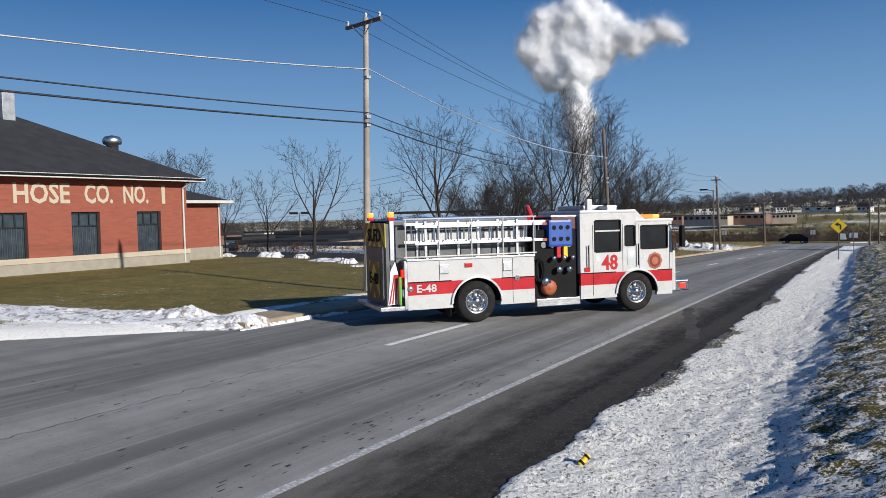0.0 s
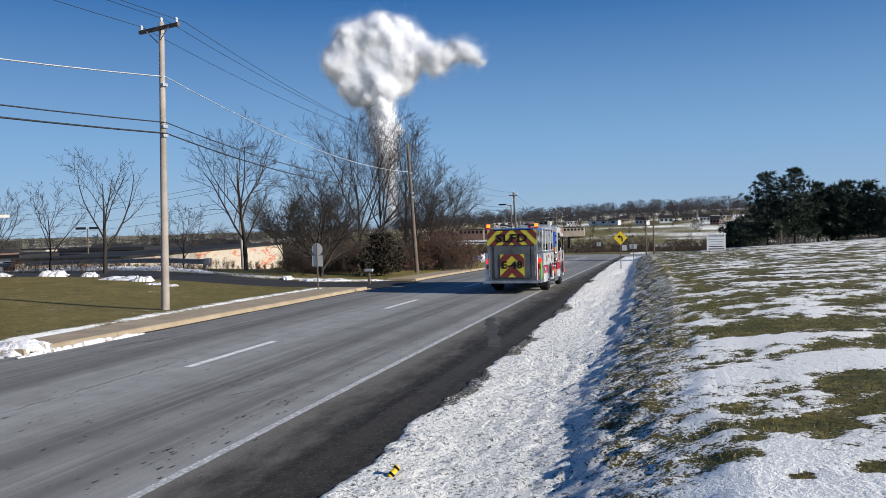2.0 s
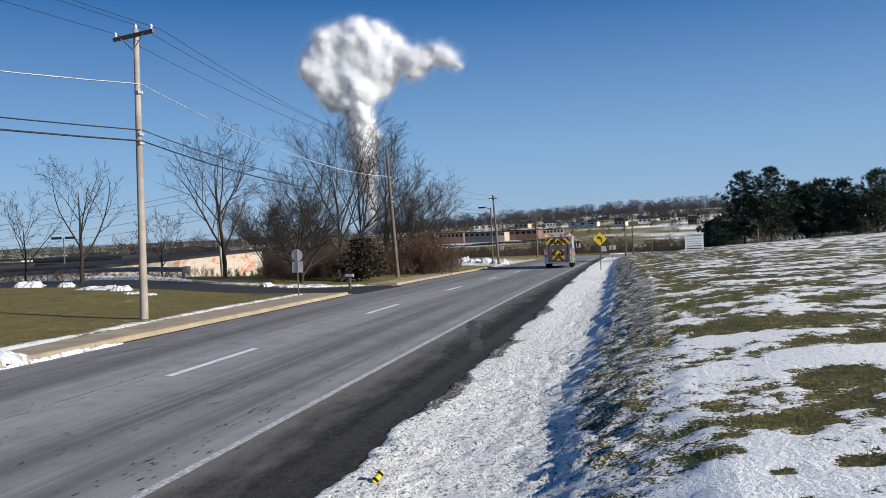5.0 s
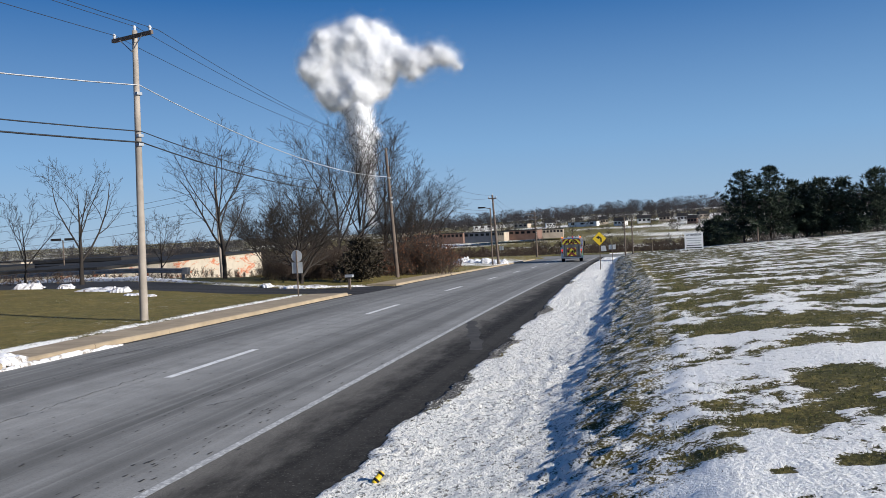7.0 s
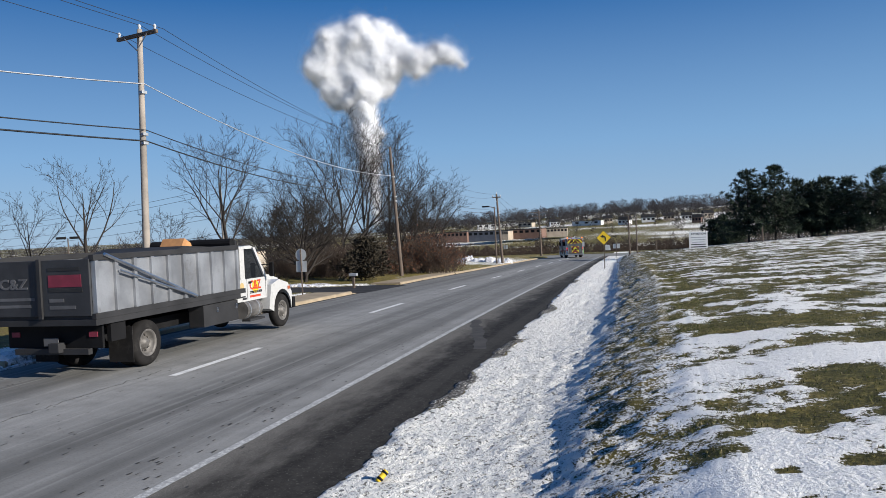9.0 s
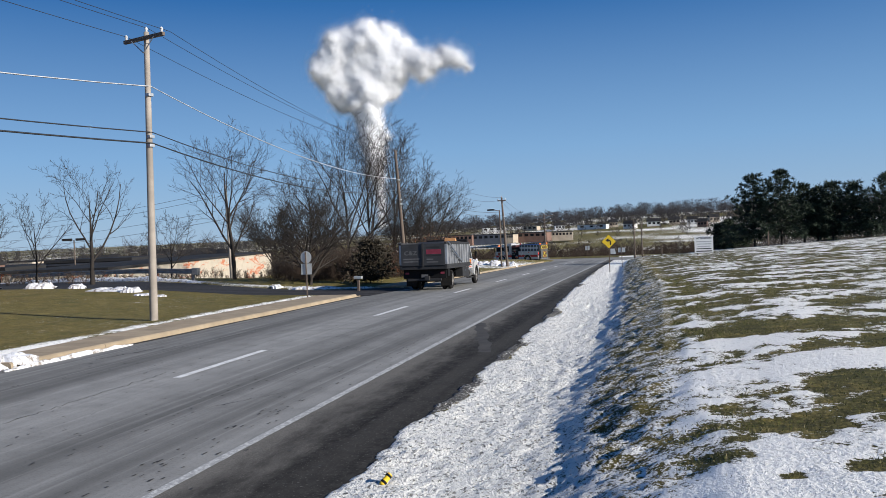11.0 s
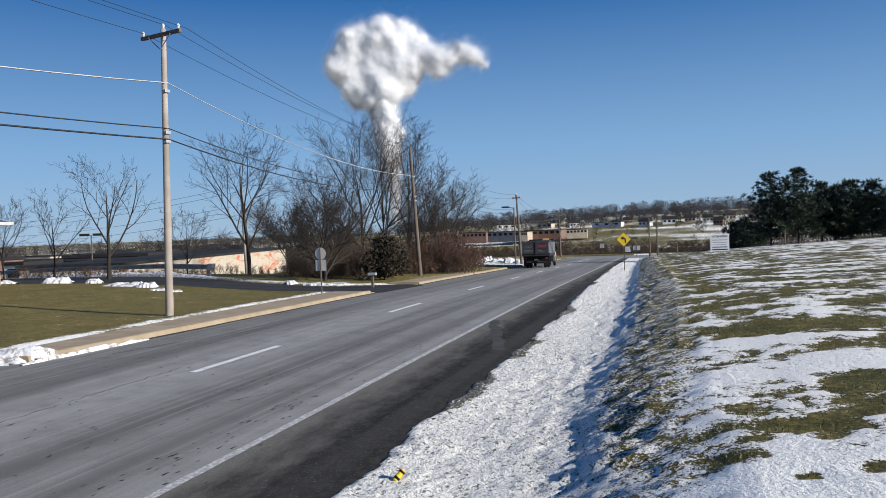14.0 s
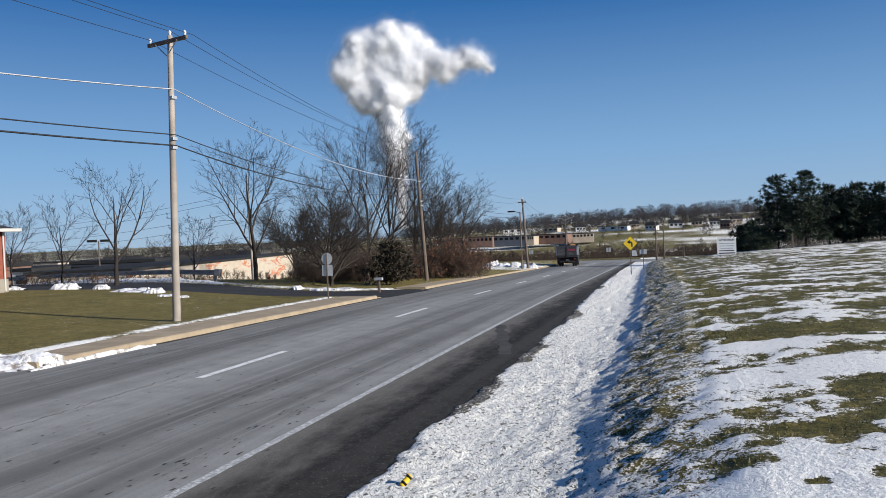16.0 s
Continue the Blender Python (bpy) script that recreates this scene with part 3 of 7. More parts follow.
sheet("cross_street", ASPHALT, "asphalt street crossing beyond the bend", "road", steps(-140, 90, 4.0), lambda x: [118.0, 121.0, 124.0, 127.5], lambda x, y: road_z(121) + 0.012)
sheet("side_road", DRIVE, "dark asphalt side road leading off", "road", [-90, -80, -70, -60] + steps(-52, -14.0, 1.0) + [-14.0],
      lambda x: [in_drive(x, 0)[0] + (in_drive(x, 0)[1] - in_drive(x, 0)[0]) * k / 8 for k in range(9)], lambda x, y: max(land_z(min(x, -14.6), y) - 0.06 - 0.08 * smooth(-15.5, -14, x), road_z(y) + 0.006 if x > -14.6 else -99))

# kerb stones and pavement slabs along the far side
pavement = thing("pavement", "tan concrete pavement with a kerb", "pavement", kind="structure")


def kerb_run(y0, y1, low=False):
    y = y0
    while y < y1:
        l = min(3.0, y1 - y)
        bm = bmesh.new()
        h = 0.03 if low else 0.14
        n = 3
        for k in range(n):
            ya, yb = y + 0.006 + (l - 0.012) * k / n, y + 0.006 + (l - 0.012) * (k + 1) / n
            prof = [(-14.28, -0.1), (-14.28, h), (-14.14, h), (-14.09, h - 0.03), (-14.07, -0.1)]
            a = [bm.verts.new((u + shift(ya) + kerb_off(ya), ya, road_z(ya) + z)) for u, z in prof]
            b = [bm.verts.new((u + shift(yb) + kerb_off(yb), yb, road_z(yb) + z)) for u, z in prof]
            for i in range(4):
                bm.faces.new((a[i], b[i], b[i + 1], a[i + 1]))
            if k == 0:
                bm.faces.new(a)
            if k == n - 1:
                bm.faces.new(b[::-1])
        part("kerb_stone", bm, CONCRETE, pavement)
        y += l


def slab_run(y0, y1):
    y = y0
    while y < y1:
        l = min(1.5, y1 - y)
        bm = bmesh.new()
        ya, yb = y + 0.008, y + l - 0.008
        top, low = [], []
        for u, yy in ((-14.29 + kerb_off(ya), ya), (-14.29 + kerb_off(yb), yb), (-15.8, yb), (-15.8, ya)):
            p = Vector((u + shift(yy), yy, road_z(yy) + 0.138))
            top.append(bm.verts.new(p))
            low.append(bm.verts.new(p - Vector((0, 0, 0.15))))
        bm.faces.new(top)
        for i in range(4):
            bm.faces.new((top[i], low[i], low[(i + 1) % 4], top[(i + 1) % 4]))
        part("pavement_slab", bm, CONCRETE, pavement)
        y += l


kerb_run(14.3, 34.6)
kerb_run(34.6, 42.6, True)
kerb_run(42.6, 112.0)
slab_run(14.3, 34.4)
slab_run(42.6, 96.0)
GUTTER = worn("gutter_dirt", (0.035, 0.032, 0.028), 0.9, vary=0.5, scale=2.0, grain=40, dirt=(0.09, 0.085, 0.075))
strip("gutter", GUTTER, "dark wet dirt along the foot of the kerb", "gutter",
      [lambda y: -14.07 + kerb_off(y), lambda y: -13.86 + kerb_off(y) + 0.14 * noise.noise(Vector((y * 0.9, 3, 0))) + 0.08 * noise.noise(Vector((y * 3.1, 9, 0)))], steps(15, 112, 0.4), 0.005)

# ---------------------------------------------------------------- grass blades on the bank and the near field
BLADES = Nodes("grass_blades")
_g = BLADES.t.nodes.new("ShaderNodeNewGeometry")
BLADES.color(BLADES.ramp(_g.outputs["Random Per Island"], [(0.0, (0.03, 0.045, 0.012)), (0.45, (0.10, 0.11, 0.03)), (0.75, (0.22, 0.19, 0.08)), (1.0, (0.34, 0.29, 0.17))]))
BLADES = BLADES.set(rough=0.8, spec=0.2)


def grass_blades(n, u0, u1, y0, y1, seed, tall, thick, name, label):
    r = random.Random(seed)
    vs, fs = [], []
    while n > 0:
        n -= 1
        y = y0 + (y1 - y0) * r.random() ** 1.5
        u = r.uniform(u0, u1)
        x = u + shift(y)
        s = snow_amount(x, y, u) + 0.5 * noise.noise(Vector((x * 3.2, y * 3.2, 2))) + r.uniform(-0.12, 0.12)
        if s > 0.52:
            continue
        h = tall * r.uniform(0.4, 1.2)
        a = r.uniform(0, 6.28)
        w = thick * (1 + y / 14)
        lean = Vector((r.gauss(0, 0.5), r.gauss(0, 0.5), 1)).normalized() * h
        p = Vector((x, y, land_z(x, y) - 0.01))
        d = Vector((math.cos(a), math.sin(a), 0)) * w
        k = len(vs)
        vs += [p - d, p + d, p + lean]
        fs.append((k, k + 1, k + 2))
    return tagged(new(name, mesh_of(name, vs, fs, BLADES)), label, "grass", kind="stuff")


grass_blades(110000, -1.5, 9.0, 3.0, 24.0, 71, 0.04, 0.0045, "field_grass", "short winter grass between patches of snow")
grass_blades(42000, -1.3, 0.9, 3.0, 34.0, 72, 0.05, 0.0045, "bank_grass", "rough winter grass on the bank")
# ---------------------------------------------------------------- poles and wires


def wire(name, a, b, sag, r, material, label, n=18):
    """A hanging line from a to b."""
    a, b = Vector(a), Vector(b)
    bm = bmesh.new()
    side = (b - a).cross(Vector((0, 0, 1))).normalized()
    up = side.cross(b - a).normalized()
    rings = []
    for k in range(n + 1):
        t = k / n
        p = a.lerp(b, t) - Vector((0, 0, sag * 4 * t * (1 - t)))
        rings.append([bm.verts.new(p + r * (math.cos(q) * side + math.sin(q) * up)) for q in (0, 2.094, 4.189)])
    for i in range(n):
        for k in range(3):
            bm.faces.new((rings[i][k], rings[i][(k + 1) % 3], rings[i + 1][(k + 1) % 3], rings[i + 1][k]))
    return tagged(new(name, from_bm(name, bm, material, True)), label, "cable")


def utility_pole(x, y, z, top, lean_x, material, label, arms=((0.5, 2.2),), r=0.14, turn=0.0):
    ob = thing("utility_pole", label, "utility pole", pose(x, y, z, 0, 0, turn), group="utility poles along the road")
    h = top - z
    bm = lathe(bmesh.new(), [(-0.4, r * 1.02)] + [(h * k / 8, r * (1 - 0.38 * k / 8)) for k in range(9)] + [(h, 0.0)], False, 12)
    for v in bm.verts:
        v.co.x += lean_x * max(0.0, v.co.z) / h
    part("pole", bm, material, ob, smooth=True)
    for down, wide in arms:
        ax = lean_x * (1 - down / h)
        part("crossarm", boxed(ax - wide / 2, ax + wide / 2, -0.16, -0.06, h - down - 0.06, h - down + 0.06, 0.01), DARK_POLE, ob, "dark wooden crossarm")
        for s in (-1, 1):
            part("brace", tubed((ax + s * wide * 0.28, -0.17, h - down - 0.04), (ax, -0.15, h - down - 0.5), 0.018, n=6), STEEL_GREY, ob)
            bm = lathe(bmesh.new(), [(0.0, 0.02), (0.02, 0.05), (0.06, 0.035), (0.1, 0.06), (0.15, 0.045), (0.19, 0.0)], False, 10, (ax + s * wide * 0.45, -0.11, h - down + 0.06))
            part("insulator", bm, PORCELAIN, ob, smooth=True)
        bm = lathe(bmesh.new(), [(0.0, 0.02), (0.02, 0.05), (0.06, 0.035), (0.1, 0.06), (0.15, 0.045), (0.19, 0.0)], False, 10, (lean_x, 0, h))
        part("insulator", bm, PORCELAIN, ob, smooth=True)
    for down in (2.1, 3.5, 3.8):
        if h > 7 and r > 0.12:
            ax = lean_x * (1 - down / h)
            part("bracket", boxed(ax - 0.04, ax + 0.16, -0.1, 0.1, h - down - 0.05, h - down + 0.05, 0.01), STEEL_GREY, ob)
    return ob


P1 = Vector((-17.0, 22.9, land_z(-17.0, 22.9)))
P2 = Vector((-17.85, 52.2, -0.6))
P3 = Vector((-16.9, 83.4, -1.6))
utility_pole(P1.x, P1.y, P1.z, 9.8, 0.36, WOOD_POLE, "tall weathered wooden utility pole on the lawn", arms=((0.22, 1.95),), turn=-14)
utility_pole(P2.x, P2.y, P2.z, 8.5, -0.42, DARK_POLE, "leaning dark wooden utility pole beside the road", arms=(), r=0.15)
utility_pole(P3.x, P3.y, P3.z, 6.0, -0.35, DARK_POLE, "dark wooden utility pole beside a street lamp", arms=((0.35, 0.9),), r=0.15)
utility_pole(-19.5, 128.5, -3.0, 4.7, -0.1, DARK_POLE, "distant utility pole with two crossarms", arms=((0.3, 3.2), (0.95, 2.4)), r=0.17)
utility_pole(-30.0, 49.4, -0.2, 6.6, -0.2, WOOD_POLE, "wooden utility pole among bare trees", arms=(), r=0.14)
utility_pole(-4.7, 114.0, -2.5, 3.0, 0.0, DARK_POLE, "short dark pole beyond the bend", arms=(), r=0.12)
utility_pole(-3.6, 112.0, -2.4, 2.8, 0.0, DARK_POLE, "short dark pole beyond the bend", arms=(), r=0.12)

T1 = Vector((-17.0 + 0.36, 22.9, 9.8))
T2 = Vector((P2.x - 0.42, P2.y, 8.5))
T3 = Vector((P3.x - 0.35, P3.y, 6.0))
T0 = Vector((-17.2, -24.0, 10.6))
for dx, dz0, dz1 in ((-0.85, -0.05, -0.1), (0.0, 0.15, 0.1), (0.85, -0.05, -0.1)):
    wire("power_line", T0 + Vector((dx, 0, dz0)), T1 + Vector((dx, 0, dz0)), 0.55, 0.011, WIRE, "thin dark overhead power line")
    wire("power_line", T1 + Vector((dx, 0, dz0)), T2 + Vector((dx * 0.25, 0, dz1)), 0.45, 0.011, WIRE, "thin dark overhead power line")
wire("neutral_line", (-17.0, -24, 6.9), T1 - Vector((0, 0, 1.8)), 1.1, 0.026, WIRE_BRIGHT, "bare bright overhead wire")
wire("neutral_line", T1 - Vector((0, 0, 1.8)), T2 - Vector((0, 0, 2.0)), 0.7, 0.02, WIRE_BRIGHT, "bare bright overhead wire")
for down, r, sag in ((3.35, 0.022, 0.7), (3.72, 0.03, 0.6)):
    wire("communication_cable", (-17.0, -24, 9.9 - down), T1 - Vector((0.03, 0, down)), sag, r, WIRE, "thick black communication cable")
    wire("communication_cable", T1 - Vector((0.03, 0, down)), T2 - Vector((0, 0, down - 0.9)), 0.75, r * 0.9, WIRE, "thick black communication cable")
    wire("communication_cable", T2 - Vector((0, 0, down - 0.9)), T3 - Vector((0, 0, down - 1.8)), 0.7, 0.02, WIRE, "thick black communication cable")
wire("power_line", T2, T3, 0.9, 0.012, WIRE, "thin dark overhead power line")
wire("power_line", T2 - Vector((0, 0, 0.7)), T3 - Vector((0, 0, 0.3)), 1.1, 0.012, WIRE, "thin dark overhead power line")
wire("power_line", T3, (-19.5, 128.5, 4.4), 0.9, 0.012, WIRE, "thin dark overhead power line")
wire("power_line", T3 - Vector((0, 0, 0.4)), (-20.2, 128.5, 3.6), 1.2, 0.012, WIRE, "thin dark overhead power line")
TP = Vector((-30.2, 49.4, 6.4))
for z0, z1 in ((3.9, 6.3), (3.4, 5.9), (2.6, 4.9), (1.9, 4.2)):
    wire("power_line", (-75, 66, z0 + 1.0), (TP.x, TP.y, z1), 0.6, 0.014, WIRE, "thin dark overhead power line")
wire("power_line", (TP.x, TP.y, 6.3), T2 - Vector((0, 0, 0.6)), 0.5, 0.012, WIRE, "thin dark overhead power line")
wire("power_line", (-75, 60, 0.6), (TP.x, TP.y, 3.0), 0.5, 0.016, WIRE, "thick black communication cable")


def street_lamp(x, y, z, top):
    ob = thing("street_lamp", "dark street lamp with a short arm", "street lamp", pose(x, y, z))
    h = top - z
    part("post", tubed((0, 0, -0.3), (0, 0, h), 0.09, 0.06, 10), DARK_POLE, ob)
    part("arm", tubed((0, 0, h - 0.1), (-0.6, 0, h + 0.05), 0.04, 0.035, 8), DARK_POLE, ob)
    part("lamp_head", boxed(-1.3, -0.55, -0.16, 0.16, h - 0.02, h + 0.14, 0.03), BLACK, ob)
    return ob


street_lamp(-17.15, 81.5, -1.6, 4.6)

lx, ly = -60.7, 69.1
lot_lamp = thing("parking_lamp", "dark twin-headed parking lot lamp", "street lamp", pose(lx, ly, land_z(lx, ly), 0, 0, 40))
lh = 3.4 - land_z(lx, ly)
part("post", tubed((0, 0, -0.3), (0, 0, lh), 0.08, 0.06, 8), DARK_POLE, lot_lamp)
for side_ in (-1, 1):
    part("lamp_head", boxed(side_ * 0.65 - 0.5, side_ * 0.65 + 0.5, -0.25, 0.25, lh - 0.1, lh + 0.16, 0.05), BLACK, lot_lamp)

# ---------------------------------------------------------------- signs and verge furniture


def disc(n, rx, rz, turn=0.0):
    return [(rx * math.cos(k * math.tau / n + turn), rz * math.sin(k * math.tau / n + turn)) for k in range(n)]


def plate(outline, y0, y1):
    """A flat plate in the xz plane with the given outline."""
    bm = bmesh.new()
    a = [bm.verts.new((x, y0, z)) for x, z in outline]
    b = [bm.verts.new((x, y1, z)) for x, z in outline]
    n = len(outline)
    bm.faces.new(a)
    bm.faces.new(b[::-1])
    for k in range(n):
        bm.faces.new((a[k], b[k], b[(k + 1) % n], a[(k + 1) % n]))
    return bm


def curve_sign(x, y, z):
    ob = thing("curve_sign", "yellow diamond curve warning sign on a thin post", "road sign", pose(x, y, z, 0, 0, 6))
    h = 2.35
    part("post", boxed(-0.03, 0.03, 0.0, 0.045, -0.3, h + 0.35), DARK_POLE, ob)
    d = 0.54
    part("sign_border", plate([(0, h - d), (d, h), (0, h + d), (-d, h)], -0.020, -0.012), SIGN_BLACK, ob)
    d = 0.52
    part("sign_plate", plate([(0, h - d), (d, h), (0, h + d), (-d, h)], -0.026, -0.019), SIGN_YELLOW, ob)
    arrow = [(0.17, -0.27), (0.17, 0.0), (0.1, 0.12), (-0.02, 0.16), (-0.02, 0.25), (-0.25, 0.1), (-0.02, -0.05), (-0.02, 0.05), (0.04, 0.03), (0.07, -0.03), (0.07, -0.27)]
    part("arrow", plate([(a, h + b) for a, b in arrow], -0.033, -0.027), SIGN_BLACK, ob, "black arrow that bends to one side")
    part("speed_plate", plate([(0.1, h - 0.95), (0.5, h - 0.95), (0.42, h - 0.55), (0.1, h - 0.55)], 0.06, 0.068), SIGN_BACK, ob)
    return ob


curve_sign(-4.35, 60.0, land_z(-4.35, 60.0))


def back_sign(x, y, z, name, label, shapes, h, post=0.05):
    """A sign seen from behind: grey plates with the post before them."""
    ob = thing(name, label, "road sign", pose(x, y, z, 0, 0, 5))
    part("post", boxed(-post / 2, post / 2, -0.03, 0.02, -0.3, h), DARK_POLE, ob)
    for s in shapes:
        part("sign_plate", plate(s, 0.024, 0.032), SIGN_BACK, ob)
        part("bolt", tubed((0, -0.04, s[0][1]), (0, 0.03, s[0][1]), 0.012, n=6), STEEL_GREY, ob)
    return ob


SZ = land_z(-16.3, 33.3)
back_sign(-16.3, 33.3, SZ, "route_sign", "back of a round-topped road sign over a square plate",
          [[(a, 1.84 + b) for a, b in disc(12, 0.27, 0.29, math.pi / 12)], [(-0.26, 1.04), (0.26, 1.04), (0.26, 1.55), (-0.26, 1.55)]], 2.1)
back_sign(-4.0, 70.0, land_z(-4.0, 70.0), "small_sign", "small white road sign on a thin post", [[(-0.3, 1.3), (0.3, 1.3), (0.3, 1.7), (-0.3, 1.7)]], 1.75)
back_sign(-13.0, 131.0, land_z(-13, 131), "small_sign", "small white road sign on a thin post", [[(-0.35, 1.2), (0.35, 1.2), (0.35, 1.9), (-0.35, 1.9)]], 1.95)
back_sign(-26.0, 131.5, land_z(-26, 131.5), "small_sign", "small white road sign on a thin post", [[(-0.35, 1.2), (0.35, 1.2), (0.35, 1.9), (-0.35, 1.9)]], 1.95)
marker = thing("marker_post", "short dark wooden post with a pale top", "post", pose(-15.9, 38.6, land_z(-15.9, 38.6)))
part("post", boxed(-0.06, 0.06, -0.06, 0.06, -0.2, 0.6, 0.01), DARK_POLE, marker)
part("cap", boxed(-0.22, 0.22, -0.1, 0.1, 0.58, 0.72, 0.02), SIGN_BACK, marker)


def notice_board(x, y, z):
    ob = thing("notice_board", "large white notice board on two posts in the field", "notice board", pose(x, y, z, 0, 0, 2) @ Matrix.Diagonal((0.75, 0.75, 0.75, 1)))
    for s in (-0.75, 0.75):
        part("post", boxed(s - 0.05, s + 0.05, 0.02, 0.12, -0.3, 2.5, 0.005), DARK_POLE, ob)
    part("panel", boxed(-1.05, 1.05, -0.03, 0.02, 0.55, 2.5, 0.006), SIGN_WHITE, ob)
    fitted_letters("ATTENTION", 1.7, 0.24, SIGN_BLACK, pose(-0.85, -0.034, 2.16, 90), ob)
    for k, (w, zz, h) in enumerate(((1.7, 1.82, 0.14), (1.55, 1.54, 0.14), (1.4, 1.26, 0.13), (1.65, 0.98, 0.16), (1.75, 0.68, 0.2))):
        part("text_bar", boxed(-w / 2, w / 2, -0.036, -0.03, zz, zz + h * 0.62), SIGN_BLACK if k in (3, 4) else STEEL_GREY, ob)
    return ob


notice_board(2.95, 73.0, land_z(2.95, 73.0) - 0.3)
for px, py in ((9.5, 84.0), (-1.0, 109.0)):
    post = thing("fence_post", "short weathered wooden post in the field", "post", pose(px, py, land_z(px, py)))
    part("post", tubed((0, 0, -0.3), (0.02, 0, 1.5), 0.09, 0.08, 8), DARK_POLE, post)

# drinks can on the verge
can = thing("drinks_can", "crushed yellow and black drinks can in the snow", "can", pose(-3.02, 7.85, land_z(-3.02, 7.85) + 0.085, 0, -40, 50))
bm = lathe(bmesh.new(), [(-0.075, 0.0), (-0.075, 0.028), (-0.066, 0.034), (-0.02, 0.035), (0.015, 0.031), (0.03, 0.034), (0.066, 0.034), (0.075, 0.027), (0.073, 0.0)], True, 18)
part("body", bm, YELLOW, can, smooth=True)
for a, b in ((-0.05, -0.022), (0.035, 0.06)):
    part("band", lathe(bmesh.new(), [(a, 0.0345), (a, 0.0362), (b, 0.0362), (b, 0.0345)], True, 18), BLACK, can, smooth=True)

# guard rail along the side road
RAIL_STEEL = worn("weathered_rail_steel", (0.20, 0.205, 0.21), 0.75, 0.2, vary=0.25)
rail = thing("guard_rail", "galvanised steel guard rail on posts", "guard rail")
prof = [(0.0, 0.0), (0.035, 0.06), (0.035, 0.1), (0.0, 0.15), (0.0, 0.18), (0.035, 0.23), (0.035, 0.27), (0.0, 0.33)]


def rail_at(x):
    return 44.6 - 0.33 * (x + 30)


for k in range(14):
    x0, x1 = -30.0 - 4.0 * k, -34.0 - 4.0 * k
    bm = bmesh.new()
    ra = [bm.verts.new((x0, rail_at(x0) - a, land_z(x0, rail_at(x0)) + 0.42 + b)) for a, b in prof]
    rb = [bm.verts.new((x1, rail_at(x1) - a, land_z(x1, rail_at(x1)) + 0.42 + b)) for a, b in prof]
    for i in range(len(prof) - 1):
        bm.faces.new((ra[i], ra[i + 1], rb[i + 1], rb[i]))
    part("rail", bm, RAIL_STEEL, rail)
    part("post", boxed(x0 - 0.08, x0 + 0.08, rail_at(x0) + 0.01, rail_at(x0) + 0.16, land_z(x0, rail_at(x0)) - 0.4, land_z(x0, rail_at(x0)) + 0.75, 0.005), RAIL_STEEL, rail)
part("rail_end", boxed(-30.0, -29.55, rail_at(-30) - 0.12, rail_at(-30) + 0.2, land_z(-30, rail_at(-30)) + 0.35, land_z(-30, rail_at(-30)) + 0.8, 0.05), RAIL_STEEL, rail)

# ---------------------------------------------------------------- snow heaps
SNOW = Nodes("heaped_snow")
v_ = SNOW.world_coords()
n1_, n2_ = SNOW.noise(v_, 6.0, 6, 0.65), SNOW.noise(v_, 30.0, 4)
SNOW.color(SNOW.mix(SNOW.step(SNOW.noise(v_, 4.0, 7, 0.75), 0.49, 0.60), SNOW.mix(n1_, (0.66, 0.67, 0.70), (0.82, 0.82, 0.84)), (0.26, 0.23, 0.20)))
SNOW.bump(SNOW.math("ADD", n1_, SNOW.math("MULTIPLY", n2_, 0.4)), 0.8, 0.05)
SNOW = SNOW.set(rough=0.8, spec=0.25)


def snow_heap(x0, y0, x1, y1, wide, high, seed, n=40, m=12, label="ploughed heap of lumpy old snow"):
    verts, faces = [], []
    a, b = Vector((x0, y0, 0)), Vector((x1, y1, 0))
    side = (b - a).cross(Vector((0, 0, 1))).normalized()
    for k in range(n + 1):
        t = k / n
        c = a.lerp(b, t)
        w = wide * (0.35 + 0.65 * math.sin(math.pi * min(max(t, 0.02), 0.98)) ** 0.5) * (1 + 0.35 * noise.noise(Vector((t * 9, seed, 0))))
        for j in range(m + 1):
            s = -1 + 2 * j / m
            p = c + side * s * w
            h = high * max(0.0, 1 - s * s) * (0.75 + 0.8 * noise.noise(Vector((p.x * 1.3, p.y * 1.3, seed)))) * min(1, 5 * t, 5 * (1 - t))
            h += high * 0.3 * noise.noise(Vector((p.x * 4, p.y * 4, seed))) * (1 - s * s)
            h += high * 0.30 * noise.noise(Vector((p.x * 9, p.y * 9, seed))) * (1 - s * s) * min(1, 6 * t, 6 * (1 - t))
            verts.append((p.x, p.y, land_z(p.x, p.y) + max(h, -0.02) - 0.1 * (abs(s) > 0.99) + 0.03))
    for k in range(n):
        for j in range(m):
            q = k * (m + 1) + j
            faces.append((q, q + 1, q + m + 2, q + m + 1))
    return tagged(new("snow_mound", mesh_of("snow_mound", verts, faces, SNOW, True)), label, "snow heap")


